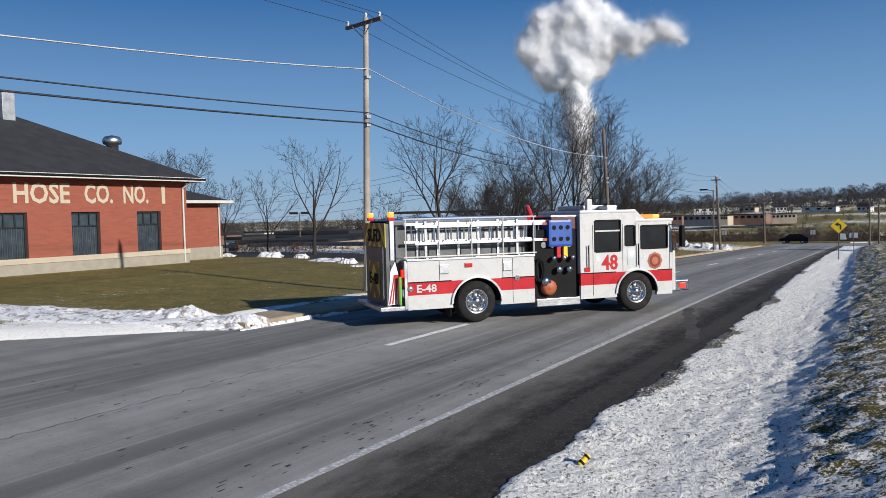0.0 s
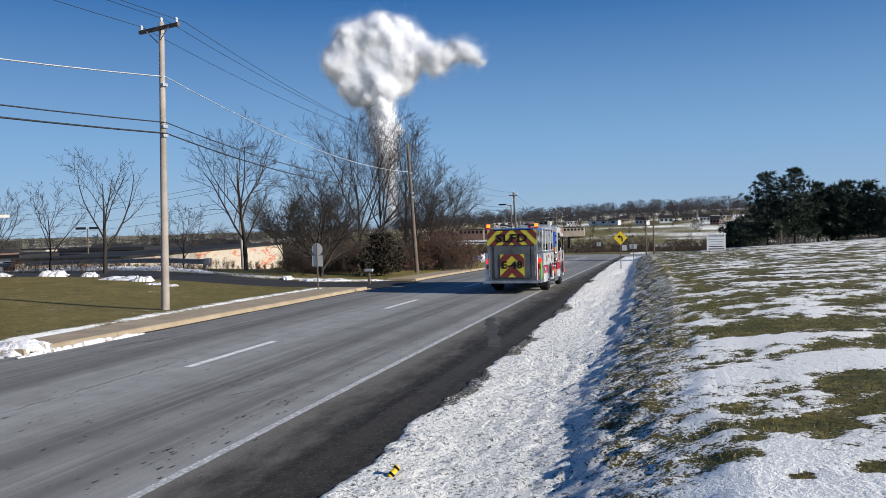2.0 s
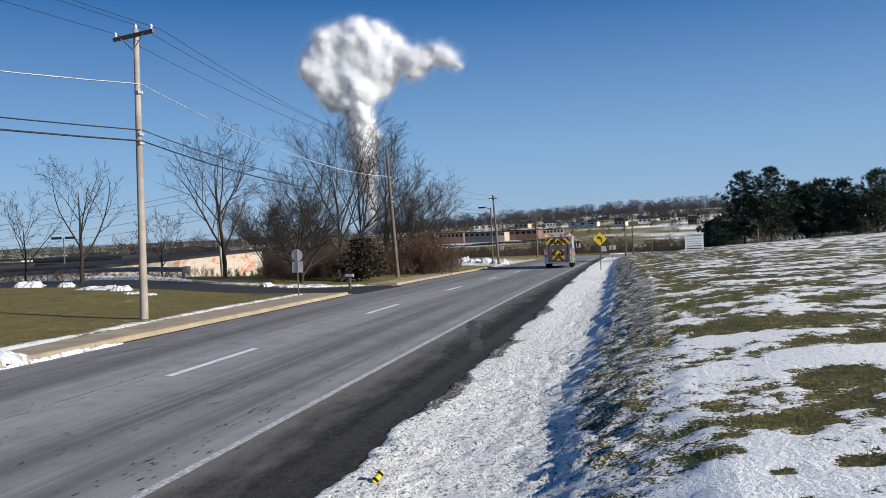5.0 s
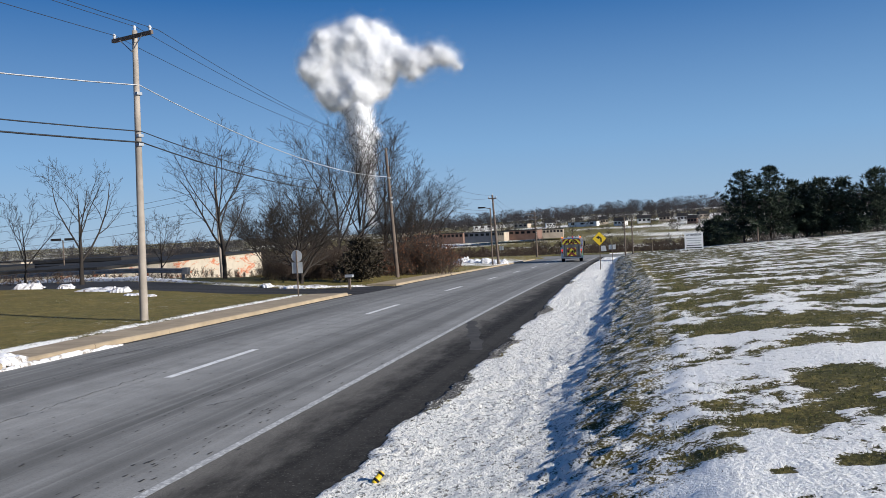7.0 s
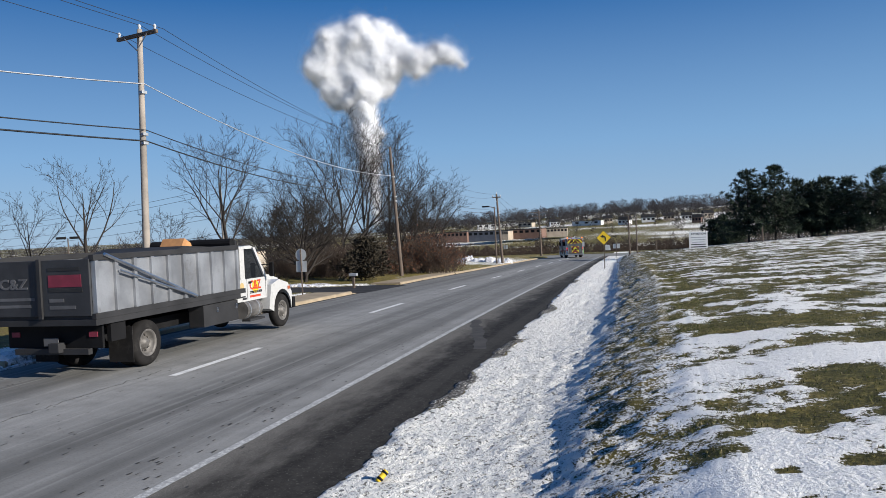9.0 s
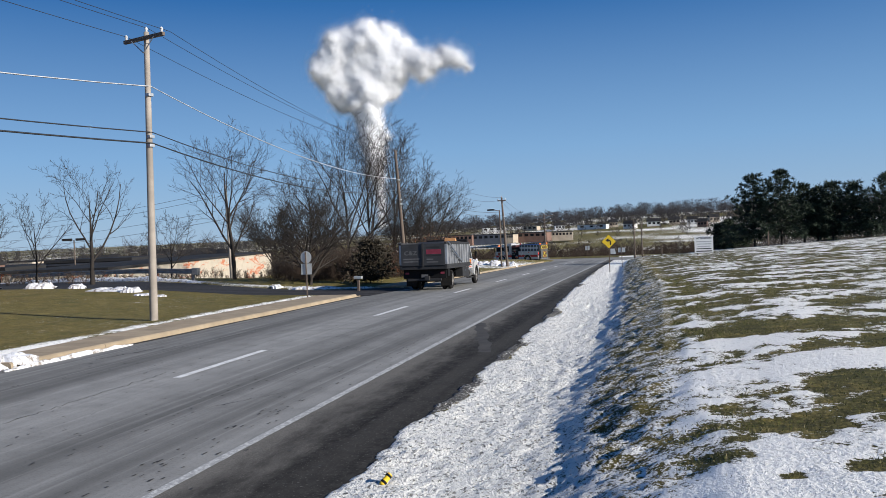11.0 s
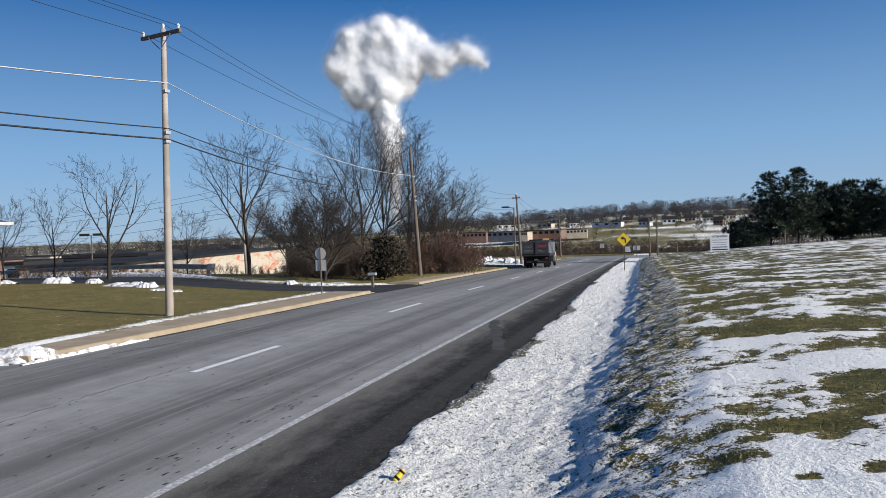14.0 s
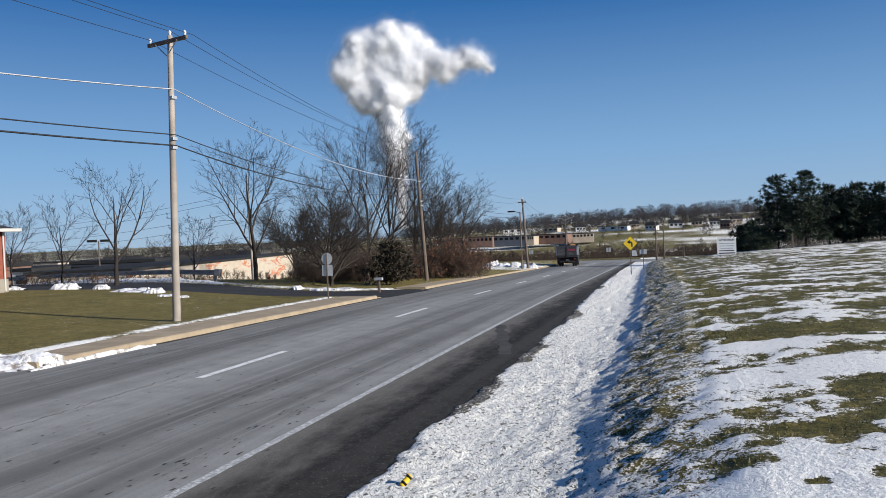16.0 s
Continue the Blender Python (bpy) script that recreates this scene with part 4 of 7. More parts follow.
snow_heap(-32.0, 11.0, -14.75, 14.5, 1.3, 0.14, 1.0, 240, 30)
snow_heap(-18.0, 14.1, -15.9, 14.7, 0.7, 0.22, 5.0, 60, 24, "dirty lump of ploughed snow at the kerb end")
snow_heap(-15.9, 13.6, -14.35, 15.0, 0.45, 0.13, 6.0, 70, 22, "dirty lump of ploughed snow at the kerb end")
snow_heap(-14.29, 13.9, -14.10, 18.0, 0.09, 0.07, 3.0, 150, 14, "low ridge of dirty snow along the kerb")
for k, (x, y, w, h) in enumerate(((-36.0, 38.1, 0.9, 0.62), (-33.2, 37.9, 0.4, 0.4), (-28.8, 35.6, 1.5, 0.32), (-27.4, 35.2, 0.5, 0.5), (-25.4, 33.6, 0.4, 0.14), (-24.2, 33.1, 0.25, 0.2), (-41.0, 38.6, 1.2, 0.3), (-19.3, 40.6, 1.5, 0.2), (-22.0, 41.0, 0.25, 0.3))):
    snow_heap(x - w, y - 0.3, x + w, y + 0.2, 0.5, h * 0.5, 10.0 + k, 44, 16, "small heap of shovelled snow on the grass")
snow_heap(-52.0, 50.9, -28.0, 43.0, 0.4, 0.2, 31.0, 260, 16, "lumpy ridge of ploughed snow along the side road")
for k in range(7):
    x = -17.3 - 1.6 * k
    snow_heap(x - 0.9, 86 + 0.8 * k, x + 0.9, 86.4 + 0.8 * k, 1.2, 0.4 + 0.15 * (k % 2), 20.0 + k, 16, 8, "ploughed snow heap beside the road")

# ---------------------------------------------------------------- trees


class Skeleton:
    """Gathers tapered limbs, and the finer twigs apart from them."""
    split = False

    def __init__(self, seed):
        self.v, self.f, self.tips, self.r = [], [], [], random.Random(seed)
        self.twig_v, self.twig_f = [], []

    def limb(self, p, d, length, r0, r1, sides, bend, segs, lift=0.0, twig=False):
        r = self.r
        vs, fs = (self.twig_v, self.twig_f) if twig else (self.v, self.f)
        rows = []
        for k in range(segs + 1):
            q = d.to_track_quat("Z", "Y")
            rad = r0 + (r1 - r0) * k / segs
            base = len(vs)
            for s in range(sides):
                a = s * math.tau / sides
                vs.append(p + q @ Vector((rad * math.cos(a), rad * math.sin(a), 0)))
            rows.append((base, p.copy(), d.copy(), rad))
            if k < segs:
                p = p + d * (length / segs)
                d = (d + Vector((r.gauss(0, bend), r.gauss(0, bend), r.gauss(0, bend) + lift))).normalized()
        for a, b in zip(rows, rows[1:]):
            for s in range(sides):
                fs.append((a[0] + s, a[0] + (s + 1) % sides, b[0] + (s + 1) % sides, b[0] + s))
        return rows

    def grow(self, p, d, length, r0, level, spec):
        """spec: for each level the number of branches, their spread, length share, lift and start along the limb."""
        last = level >= len(spec)
        segs = (6, 5, 4, 3, 2)[min(level, 4)]
        rows = self.limb(p, d, length, r0, r0 * ((0.10 if level == 0 else 0.3) if not last else 0.3), (7, 5, 4, 3, 3)[min(level, 4)], (0.05, 0.11, 0.15, 0.18, 0.2)[min(level, 4)], segs, 0.02 if level else 0.0, self.split and level >= 2)
        if last:
            self.tips.append(rows[-1][1])
            return
        n, spread, share, lift, start = spec[level]
        for k in range(n):
            t = start + (1 - start) * (k + self.r.random() * 0.8) / n
            x = t * segs
            i = min(int(x), segs - 1)
            a, b = rows[i], rows[i + 1]
            q = a[1].lerp(b[1], x - i)
            turn = k * 2.4 + self.r.uniform(-0.6, 0.6)
            ax = a[2].orthogonal().normalized()
            ax.rotate(Matrix.Rotation(turn, 3, a[2]))
            ang = radians(spread) * self.r.uniform(0.7, 1.25)
            nd = (a[2] * math.cos(ang) + ax * math.sin(ang) + Vector((0, 0, lift))).normalized()
            ln = length * share * (1.15 - 0.55 * t) * self.r.uniform(0.75, 1.2)
            self.grow(q, nd, ln, max(a[3] * 0.58 * (1.05 - 0.4 * t), 0.011), level + 1, spec)


def bare_tree(x, y, z, height, spec, seed, r=0.16, trunk=0.75, material=None, leaf=0, lean=(0, 0), label="bare deciduous tree in winter"):
    sk = Skeleton(seed)
    sk.split = True
    sk.grow(Vector((0, 0, -0.3)), Vector((lean[0], lean[1], 1)).normalized(), height * trunk, r, 0, spec)
    top = max(v.z for v in sk.v + sk.twig_v)
    s = height / top
    ob = thing("tree", label, "tree", pose(x, y, z), group="bare trees beyond the road")
    part("trunk", mesh_of("trunk", [v * s for v in sk.v], sk.f, material or BARK, True), None, ob)
    tagged(part("crown", mesh_of("crown", [v * s for v in sk.twig_v], sk.twig_f, material or BARK, True), None, ob, "crown of fine leafless twigs"), kind="stuff")
    if leaf:
        vs, fs = [], []
        for p in sk.tips:
            for _ in range(leaf):
                c = p * s + Vector((sk.r.gauss(0, 0.15), sk.r.gauss(0, 0.15), sk.r.gauss(0, 0.12)))
                a, b = Vector((sk.r.gauss(0, 1), sk.r.gauss(0, 1), sk.r.gauss(0, 1))).normalized() * 0.05, Vector((sk.r.gauss(0, 1), sk.r.gauss(0, 1), sk.r.gauss(0, 1))).normalized() * 0.04
                k = len(vs)
                vs += [c - a, c + b, c + a, c - b]
                fs.append((k, k + 1, k + 2, k + 3))
        part("crown", mesh_of("crown", vs, fs, LEAF_DRY), None, ob, "rusty dead leaves still on the twigs")
    return ob


def polar(az, d):
    return d * math.sin(radians(az)), d * math.cos(radians(az))


OPEN = [(11, 46, 0.72, 0.26, 0.22), (7, 40, 0.52, 0.15, 0.22), (5, 38, 0.5, 0.1, 0.2), (4, 36, 0.5, 0.05, 0.2)]
SPARE = [(8, 42, 0.85, 0.32, 0.26), (5, 36, 0.5, 0.22, 0.25), (4, 36, 0.45, 0.12, 0.2), (3, 36, 0.45, 0.05, 0.2)]
TALL = [(9, 26, 0.72, 0.2, 0.22), (8, 36, 0.48, 0.2, 0.2), (6, 36, 0.5, 0.12, 0.18), (4, 36, 0.5, 0.1, 0.15)]
FAN = [(11, 36, 0.95, 0.18, 0.10), (9, 36, 0.46, 0.2, 0.22), (6, 36, 0.5, 0.12, 0.18), (4, 36, 0.5, 0.1, 0.15)]
ROUND = [(19, 54, 1.15, 0.2, 0.14), (11, 36, 0.5, 0.12, 0.15), (8, 36, 0.48, 0.1, 0.15), (4, 38, 0.5, 0.05, 0.15)]
TREES = [  # turn from the road, distance, top's height over its foot, habit, seed, trunk radius
    (-31.1, 55, 11.0, OPEN, 11, 0.2), (-25.8, 48.5, 7.4, ROUND, 12, 0.24), (-40.3, 55, 8.4, SPARE, 13, 0.17), (-43.6, 60, 6.4, SPARE, 14, 0.11),
    (-23.0, 60, 13.2, FAN, 15, 0.24), (-21.4, 62, 13.6, TALL, 16, 0.2), (-19.7, 65, 12.7, TALL, 18, 0.18), (-24.8, 64, 10.6, FAN, 17, 0.18),
    (-17.6, 66, 9.8, FAN, 19, 0.17), (-16.8, 70, 8.4, FAN, 20, 0.14), (-18.9, 62, 7.6, ROUND, 21, 0.13), (-28.2, 60, 6.2, ROUND, 22, 0.12),
    (-35.3, 62, 5.2, SPARE, 23, 0.09), (-46.5, 66, 6.2, SPARE, 24, 0.1), (-49.0, 68, 8.6, OPEN, 25, 0.15), (-51.0, 72, 8.8, TALL, 26, 0.14)]
for az, d, h, spec, seed, r in TREES:
    tx, ty = polar(az, d)
    bare_tree(tx, ty, land_z(tx, ty), h, spec, seed, r, label="bare deciduous tree with fine winter twigs")


def brush_clump(x, y, seed, high, wide, n, material, leaf=0):
    """A thicket of thin stems."""
    sk = Skeleton(seed)
    for _ in range(n):
        a, rr = sk.r.uniform(0, math.tau), wide * math.sqrt(sk.r.random())
        p = Vector((rr * math.cos(a), rr * math.sin(a) * 0.6, -0.2))
        d = Vector((sk.r.gauss(0, 0.35), sk.r.gauss(0, 0.35), 1)).normalized()
        sk.grow(p, d, high * sk.r.uniform(0.45, 0.9), 0.018, 2, [None, None, (6, 34, 0.55, 0.12, 0.2), (4, 38, 0.5, 0.05, 0.2)])
    ob = thing("brush", "tangled thicket of leafless brown brush", "bush", pose(x, y, land_z(x, y)), group="thickets under the trees")
    tagged(part("thicket", mesh_of("thicket", sk.v, sk.f, material, True), None, ob), kind="stuff")
    if leaf:
        vs, fs = [], []
        for p in sk.tips[::2]:
            for _ in range(leaf):
                c = p + Vector((sk.r.gauss(0, 0.1), sk.r.gauss(0, 0.1), sk.r.gauss(0, 0.1)))
                a, b = Vector((sk.r.gauss(0, 1), 0.3, sk.r.gauss(0, 1))).normalized() * 0.06, Vector((sk.r.gauss(0, 1), 0.2, sk.r.gauss(0, 1))).normalized() * 0.05
                k = len(vs)
                vs += [c - a, c + b, c + a, c - b]
                fs.append((k, k + 1, k + 2, k + 3))
        tagged(part("foliage", mesh_of("foliage", vs, fs, LEAF_DRY), None, ob, "rusty dead leaves still on the stems"), kind="stuff")
    return ob


rng = random.Random(8)
for k in range(46):
    az = -27.6 + 12.1 * k / 45 + rng.uniform(-0.3, 0.3)
    d = rng.uniform(52, 62) + 6 * smooth(-24, -20, az)
    bx, by = polar(az, d)
    brush_clump(bx, by, 100 + k, rng.uniform(1.4, 3.2) * (1 + 0.35 * smooth(-20, -17, az)), 1.6, 26, BRUSH, 1 if az > -20.5 else 0)
for k in range(18):
    bx, by = polar(-46 + 1.0 * k + rng.uniform(-0.3, 0.3), rng.uniform(58, 68))
    brush_clump(bx, by, 200 + k, rng.uniform(0.6, 1.3), 1.8, 12, BRUSH)


def evergreen(name, x, y, z, height, wide, seed, material, label, bare_foot=0.1, tiers=16, tuft=0.32, droop=0.0, sprays=9, thin=0.13):
    """A conifer: trunk, whorls of limbs and many needle tufts."""
    r = random.Random(seed)
    sk = Skeleton(seed)
    trunk = sk.limb(Vector((0, 0, -0.3)), Vector((0, 0, 1)), height * 0.97, 0.03 * height * 0.6, 0.02, 7, 0.01, 8)
    vs, fs = [], []

    def spray(c, out, size):
        for _ in range(sprays):
            d = (out + Vector((r.gauss(0, 0.75), r.gauss(0, 0.75), r.gauss(0.15, 0.6)))).normalized()
            s = d.orthogonal().normalized()
            s.rotate(Matrix.Rotation(r.uniform(0, 6.28), 3, d))
            l, w = size * r.uniform(0.6, 1.3), size * thin
            k = len(vs)
            vs.extend((c - s * w * 0.6, c + d * l * 0.55 - s * w, c + d * l, c + d * l * 0.5 + s * w))
            fs.append((k, k + 1, k + 2, k + 3))

    for i in range(tiers):
        t = bare_foot + (1 - bare_foot) * (i + 0.3) / tiers
        reach = wide * (1 - ((t - bare_foot) / (1 - bare_foot)) ** 1.6) * r.uniform(0.75, 1.15) + 0.12 * wide
        for j in range(6):
            a = i * 1.1 + j * math.tau / 6 + r.uniform(-0.4, 0.4)
            lr = reach * r.uniform(0.6, 1.15)
            d = Vector((math.cos(a), math.sin(a), r.uniform(-0.1, 0.35) + 0.3 * t - droop)).normalized()
            p = Vector((0, 0, t * height))
            sk.limb(p, d, lr, 0.03, 0.008, 3, 0.05, 3, 0.05)
            n = max(3, int(lr / (tuft * 0.55)))
            for q in range(n):
                f = (q + 1) / n
                c = p + d * lr * f + Vector((r.gauss(0, 0.12), r.gauss(0, 0.12), 0.1 * lr * f * f + r.gauss(0, 0.1))) * (tuft / 0.32)
                spray(c, d, tuft)
    for q in range(6):
        spray(Vector((0, 0, height * (0.93 + 0.01 * q))), Vector((0, 0, 1)), tuft)
    ob = thing(name, label, "tree" if name != "evergreen_shrub" else "bush", pose(x, y, z), group="pines at the edge of the field" if name == "pine_tree" else "")
    part("trunk", mesh_of("trunk", sk.v, sk.f, BARK, True), None, ob)
    part("crown", mesh_of("crown", vs, fs, material), None, ob)
    return ob


sx, sy = polar(-21.5, 49.5)
evergreen("evergreen_shrub", sx, sy, land_z(sx, sy), 2.6, 1.75, 31, NEEDLES_DARK, "dark shaggy evergreen shrub at the grass edge", 0.05, 10, 0.3, sprays=12)
PINES = [(5.6, 88, 7.9, 41, 2.9), (7.3, 87, 8.0, 42, 2.6), (8.7, 90, 6.6, 43, 1.7), (9.5, 91, 6.2, 44, 1.7), (10.4, 89, 6.5, 45, 1.9), (11.6, 90, 6.2, 46, 2.1), (13.6, 89, 6.9, 48, 2.3), (15.2, 92, 6.6, 49, 2.0), (16.6, 93, 6.8, 51, 2.2), (18.0, 92, 7.0, 52, 2.2)]
for az, d, h, seed, wide in PINES:
    px, py = polar(az, d)
    evergreen("pine_tree", px, py, land_z(px, py), h * (0.94 if az < 8 else 0.9), wide * 1.12, seed, NEEDLES, "dark green pine tree at the edge of the field", 0.12, 13, 0.46, droop=0.2, sprays=18, thin=0.07)
for az, d, h, seed in ((3.3, 97, 2.8, 50), (4.0, 96, 3.3, 53), (4.6, 98, 2.6, 54), (12.6, 97, 3.4, 55), (9.9, 99, 3.0, 56)):
    px, py = polar(az, d)
    evergreen("evergreen_shrub", px, py, land_z(px, py), h, 1.5, seed, NEEDLES, "low dark evergreen bush beside the pines", 0.03, 9, 0.4, sprays=10)
# ---------------------------------------------------------------- fire station
BRICK_RED = Nodes("red_brick_wall")
_v = BRICK_RED.coords("Object")
_m = BRICK_RED.add("ShaderNodeMapping", Rotation=(radians(90), 0, radians(90)))
_b = BRICK_RED.add("ShaderNodeTexBrick", Scale=1.0, **{"Mortar Size": 0.008, "Brick Width": 0.4, "Row Height": 0.1})
_b.inputs["Color1"].default_value = (0.22, 0.060, 0.036, 1)
_b.inputs["Color2"].default_value = (0.27, 0.076, 0.045, 1)
_b.inputs["Mortar"].default_value = (0.22, 0.085, 0.06, 1)
_s = BRICK_RED.t.nodes.new("ShaderNodeSeparateXYZ")
_c = BRICK_RED.t.nodes.new("ShaderNodeCombineXYZ")
BRICK_RED.link(_v, _s.inputs[0])
BRICK_RED.link(BRICK_RED.math("ADD", _s.outputs[0], _s.outputs[1]), _c.inputs[0])
BRICK_RED.link(_s.outputs[2], _c.inputs[1])
BRICK_RED.link(_c.outputs[0], _b.inputs["Vector"])
_rows = BRICK_RED.noise(BRICK_RED.coords("Object", (0.1, 0.1, 3.0)), 1.2, 3)
BRICK_RED.color(BRICK_RED.mix(BRICK_RED.math("MULTIPLY", BRICK_RED.step(_rows, 0.35, 0.7), 0.3), _b.outputs["Color"], (0.22, 0.06, 0.038)))
BRICK_RED = BRICK_RED.set(rough=0.85)
STONE = worn("pale_stone", (0.29, 0.265, 0.215), 0.85, vary=0.12)
CREAM = worn("cream_brick", (0.45, 0.39, 0.30), 0.8, vary=0.06)
TRIM_WHITE = worn("white_trim", (0.52, 0.51, 0.49), 0.5, vary=0.06)
SHINGLE = worn("dark_shingles", (0.022, 0.023, 0.026), 0.9, vary=0.3, scale=1.5, grain=14, bump=0.4)
WINDOW_FRAME = worn("dark_window_frame", (0.015, 0.02, 0.024), 0.4)
CURTAIN = worn("dark_curtain", (0.035, 0.048, 0.06), 0.25, vary=0.3, scale=3, coat=0.6)

SX, SZ0 = -36.25, 0.40      # the front wall's plane and foot
station = thing("fire_station", "red brick fire station with a dark hipped roof", "building")
Y0, Y1, EAVE = -4.0, 31.5, 5.1
WINDOWS = [(12.9, 14.5), (16.6, 18.2), (20.3, 21.9), (24.19, 25.8), (28.07, 29.65)]
ZA, ZB = 1.02, 3.36
DEEP = 18.0


def wall_block(y0, y1, z0, z1, name="wall"):
    part(name, boxed(SX - 0.3, SX, y0, y1, z0, z1), BRICK_RED, station)


edges = [Y0] + [v for w in WINDOWS for v in w] + [Y1]
for a, b in zip(edges[::2], edges[1::2]):
    wall_block(a, b, SZ0 + 0.75, EAVE)
for a, b in WINDOWS:
    wall_block(a, b, ZB, EAVE)
    if ZA > SZ0 + 0.75:
        wall_block(a, b, SZ0 + 0.75 - 0.14, ZA)
part("plinth", boxed(SX - 0.34, SX + 0.05, Y0, Y1 + 0.05, SZ0 - 0.8, SZ0 + 0.5), STONE, station, "pale stone plinth")
part("stone_band", boxed(SX - 0.34, SX + 0.09, Y0, Y1 + 0.09, SZ0 + 0.5, SZ0 + 0.76, 0.02), CREAM, station, "cream stone band")
part("wall", boxed(SX - DEEP, SX - 0.3, Y1 - 0.3, Y1, SZ0 - 0.5, EAVE), BRICK_RED, station)
part("wall", boxed(SX - DEEP, SX - 0.3, Y0, Y0 + 0.3, SZ0 - 0.5, EAVE), BRICK_RED, station)
part("wall", boxed(SX - DEEP - 0.3, SX - DEEP, Y0, Y1, SZ0 - 0.5, EAVE), BRICK_RED, station)
for a, b in WINDOWS:
    win = part("window", boxed(SX - 0.27, SX - 0.2, a, b, ZA, ZB), CURTAIN, station, "dark window with drawn curtains")
    f = 0.09
    for y0, y1, z0, z1 in ((a, a + f, ZA, ZB), (b - f, b, ZA, ZB), (a + f, b - f, ZA, ZA + f), (a + f, b - f, ZB - f, ZB), (a + f, b - f, ZB - 0.75, ZB - 0.68), (a + 0.5, a + 0.56, ZB - 0.68, ZB - f), (b - 0.56, b - 0.5, ZB - 0.68, ZB - f)):
        part("window_frame", boxed(SX - 0.2, SX - 0.12, y0, y1, z0, z1, 0.008), WINDOW_FRAME, win)
    for j in range(6):
        yy = a + f + (b - a - 2 * f) * (j + 0.5) / 6
        part("curtain_fold", tubed((SX - 0.2, yy, ZA + f), (SX - 0.2, yy, ZB - 0.75), 0.05, n=6), CURTAIN, win)
# roof: hipped, wide eaves
bm = bmesh.new()
o = 0.75
ridge = EAVE + 5.1
c = [(SX + o, Y0 - o), (SX + o, Y1 + o), (SX - DEEP - o, Y1 + o), (SX - DEEP - o, Y0 - o)]
low = [bm.verts.new((x, y, EAVE + 0.12)) for x, y in c]
rd = [bm.verts.new((SX - DEEP / 2, Y0 + 9.0, ridge)), bm.verts.new((SX - DEEP / 2, Y1 - 9.0, ridge))]
for f in ((low[0], low[1], rd[1], rd[0]), (low[1], low[2], rd[1]), (low[2], low[3], rd[0], rd[1]), (low[3], low[0], rd[0]), (low[3], low[2], low[1], low[0])):
    bm.faces.new(f)
roof = part("roof", bm, SHINGLE, station, "dark shingle roof")
part("fascia", boxed(SX + o - 0.05, SX + o + 0.04, Y0 - o, Y1 + o, EAVE - 0.08, EAVE + 0.14), TRIM_WHITE, station, "white gutter board")
part("fascia", boxed(SX - DEEP - o, SX + o, Y1 + o - 0.03, Y1 + o + 0.05, EAVE - 0.08, EAVE + 0.14), TRIM_WHITE, station, "white gutter board")
part("soffit", boxed(SX - 0.02, SX + o - 0.05, Y0 - o, Y1 + o - 0.03, EAVE - 0.06, EAVE + 0.02), BRICK_RED, station)
part("gutter", tubed((SX + o + 0.07, Y0 - o, EAVE + 0.05), (SX + o + 0.07, Y1 + o, EAVE + 0.05), 0.06, n=8), BLACK, station)
part("downpipe", tubed((SX + 0.07, Y1 - 0.3, SZ0), (SX + 0.07, Y1 - 0.3, EAVE - 0.45), 0.055, n=8), TRIM_WHITE, station, "white rain pipe")
part("downpipe", tubed((SX + 0.07, Y1 - 0.3, EAVE - 0.45), (SX + o, Y1 - 0.1, EAVE), 0.055, n=8), TRIM_WHITE, station, "white rain pipe")


def wall_letters(text, y0, y1, z0, z1):
    m = Matrix.Translation((SX + 0.012, y0, z0)) @ Matrix(((0, 0, 1, 0), (1, 0, 0, 0), (0, 1, 0, 0), (0, 0, 0, 1)))
    fitted_letters(text, y1 - y0, z1 - z0, CREAM, m, station, "cream brick lettering on the wall", depth=0.012)


for text, y0, y1 in (("HOSE", 21.25, 24.15), ("CO.", 24.95, 26.6), ("NO.", 27.25, 28.85), ("1", 29.75, 29.98)):
    wall_letters(text, y0, y1, 3.78, 4.80)
# lower wing at the back corner
wing = station
WX0, WX1, WY1 = -46.0, -38.4, 36.1
part("wall", boxed(WX0, WX1, Y1, WY1, SZ0 - 0.6, 3.95), BRICK_RED, wing)
part("plinth", boxed(WX0, WX1 + 0.05, Y1, WY1 + 0.05, SZ0 - 0.8, SZ0 + 0.7), STONE, wing)
bm = bmesh.new()
low = [bm.verts.new(p) for p in ((WX1 + 0.6, Y1 - 0.2, 4.0), (WX1 + 0.6, WY1 + 0.6, 4.0), (WX0, WY1 + 0.6, 4.0), (WX0, Y1 - 0.2, 4.0))]
up = [bm.verts.new(p) for p in ((WX1 - 3.2, Y1 - 0.2, 5.3), (WX1 - 3.2, WY1 - 2.8, 5.3))]
for f in ((low[0], low[1], up[1], up[0]), (low[1], low[2], up[1]), (low[2], low[3], up[0], up[1]), (low[3], low[0], up[0]), (low[3], low[2], low[1], low[0])):
    bm.faces.new(f)
part("roof", bm, SHINGLE, wing)
part("fascia", boxed(WX1 + 0.56, WX1 + 0.64, Y1 - 0.2, WY1 + 0.6, 3.86, 4.04), TRIM_WHITE, wing)
part("fascia", boxed(WX0, WX1 + 0.64, WY1 + 0.56, WY1 + 0.64, 3.86, 4.04), TRIM_WHITE, wing)
part("downpipe", tubed((WX1 + 0.07, WY1 - 0.2, SZ0), (WX1 + 0.07, WY1 - 0.2, 3.9), 0.05, n=8), TRIM_WHITE, wing)
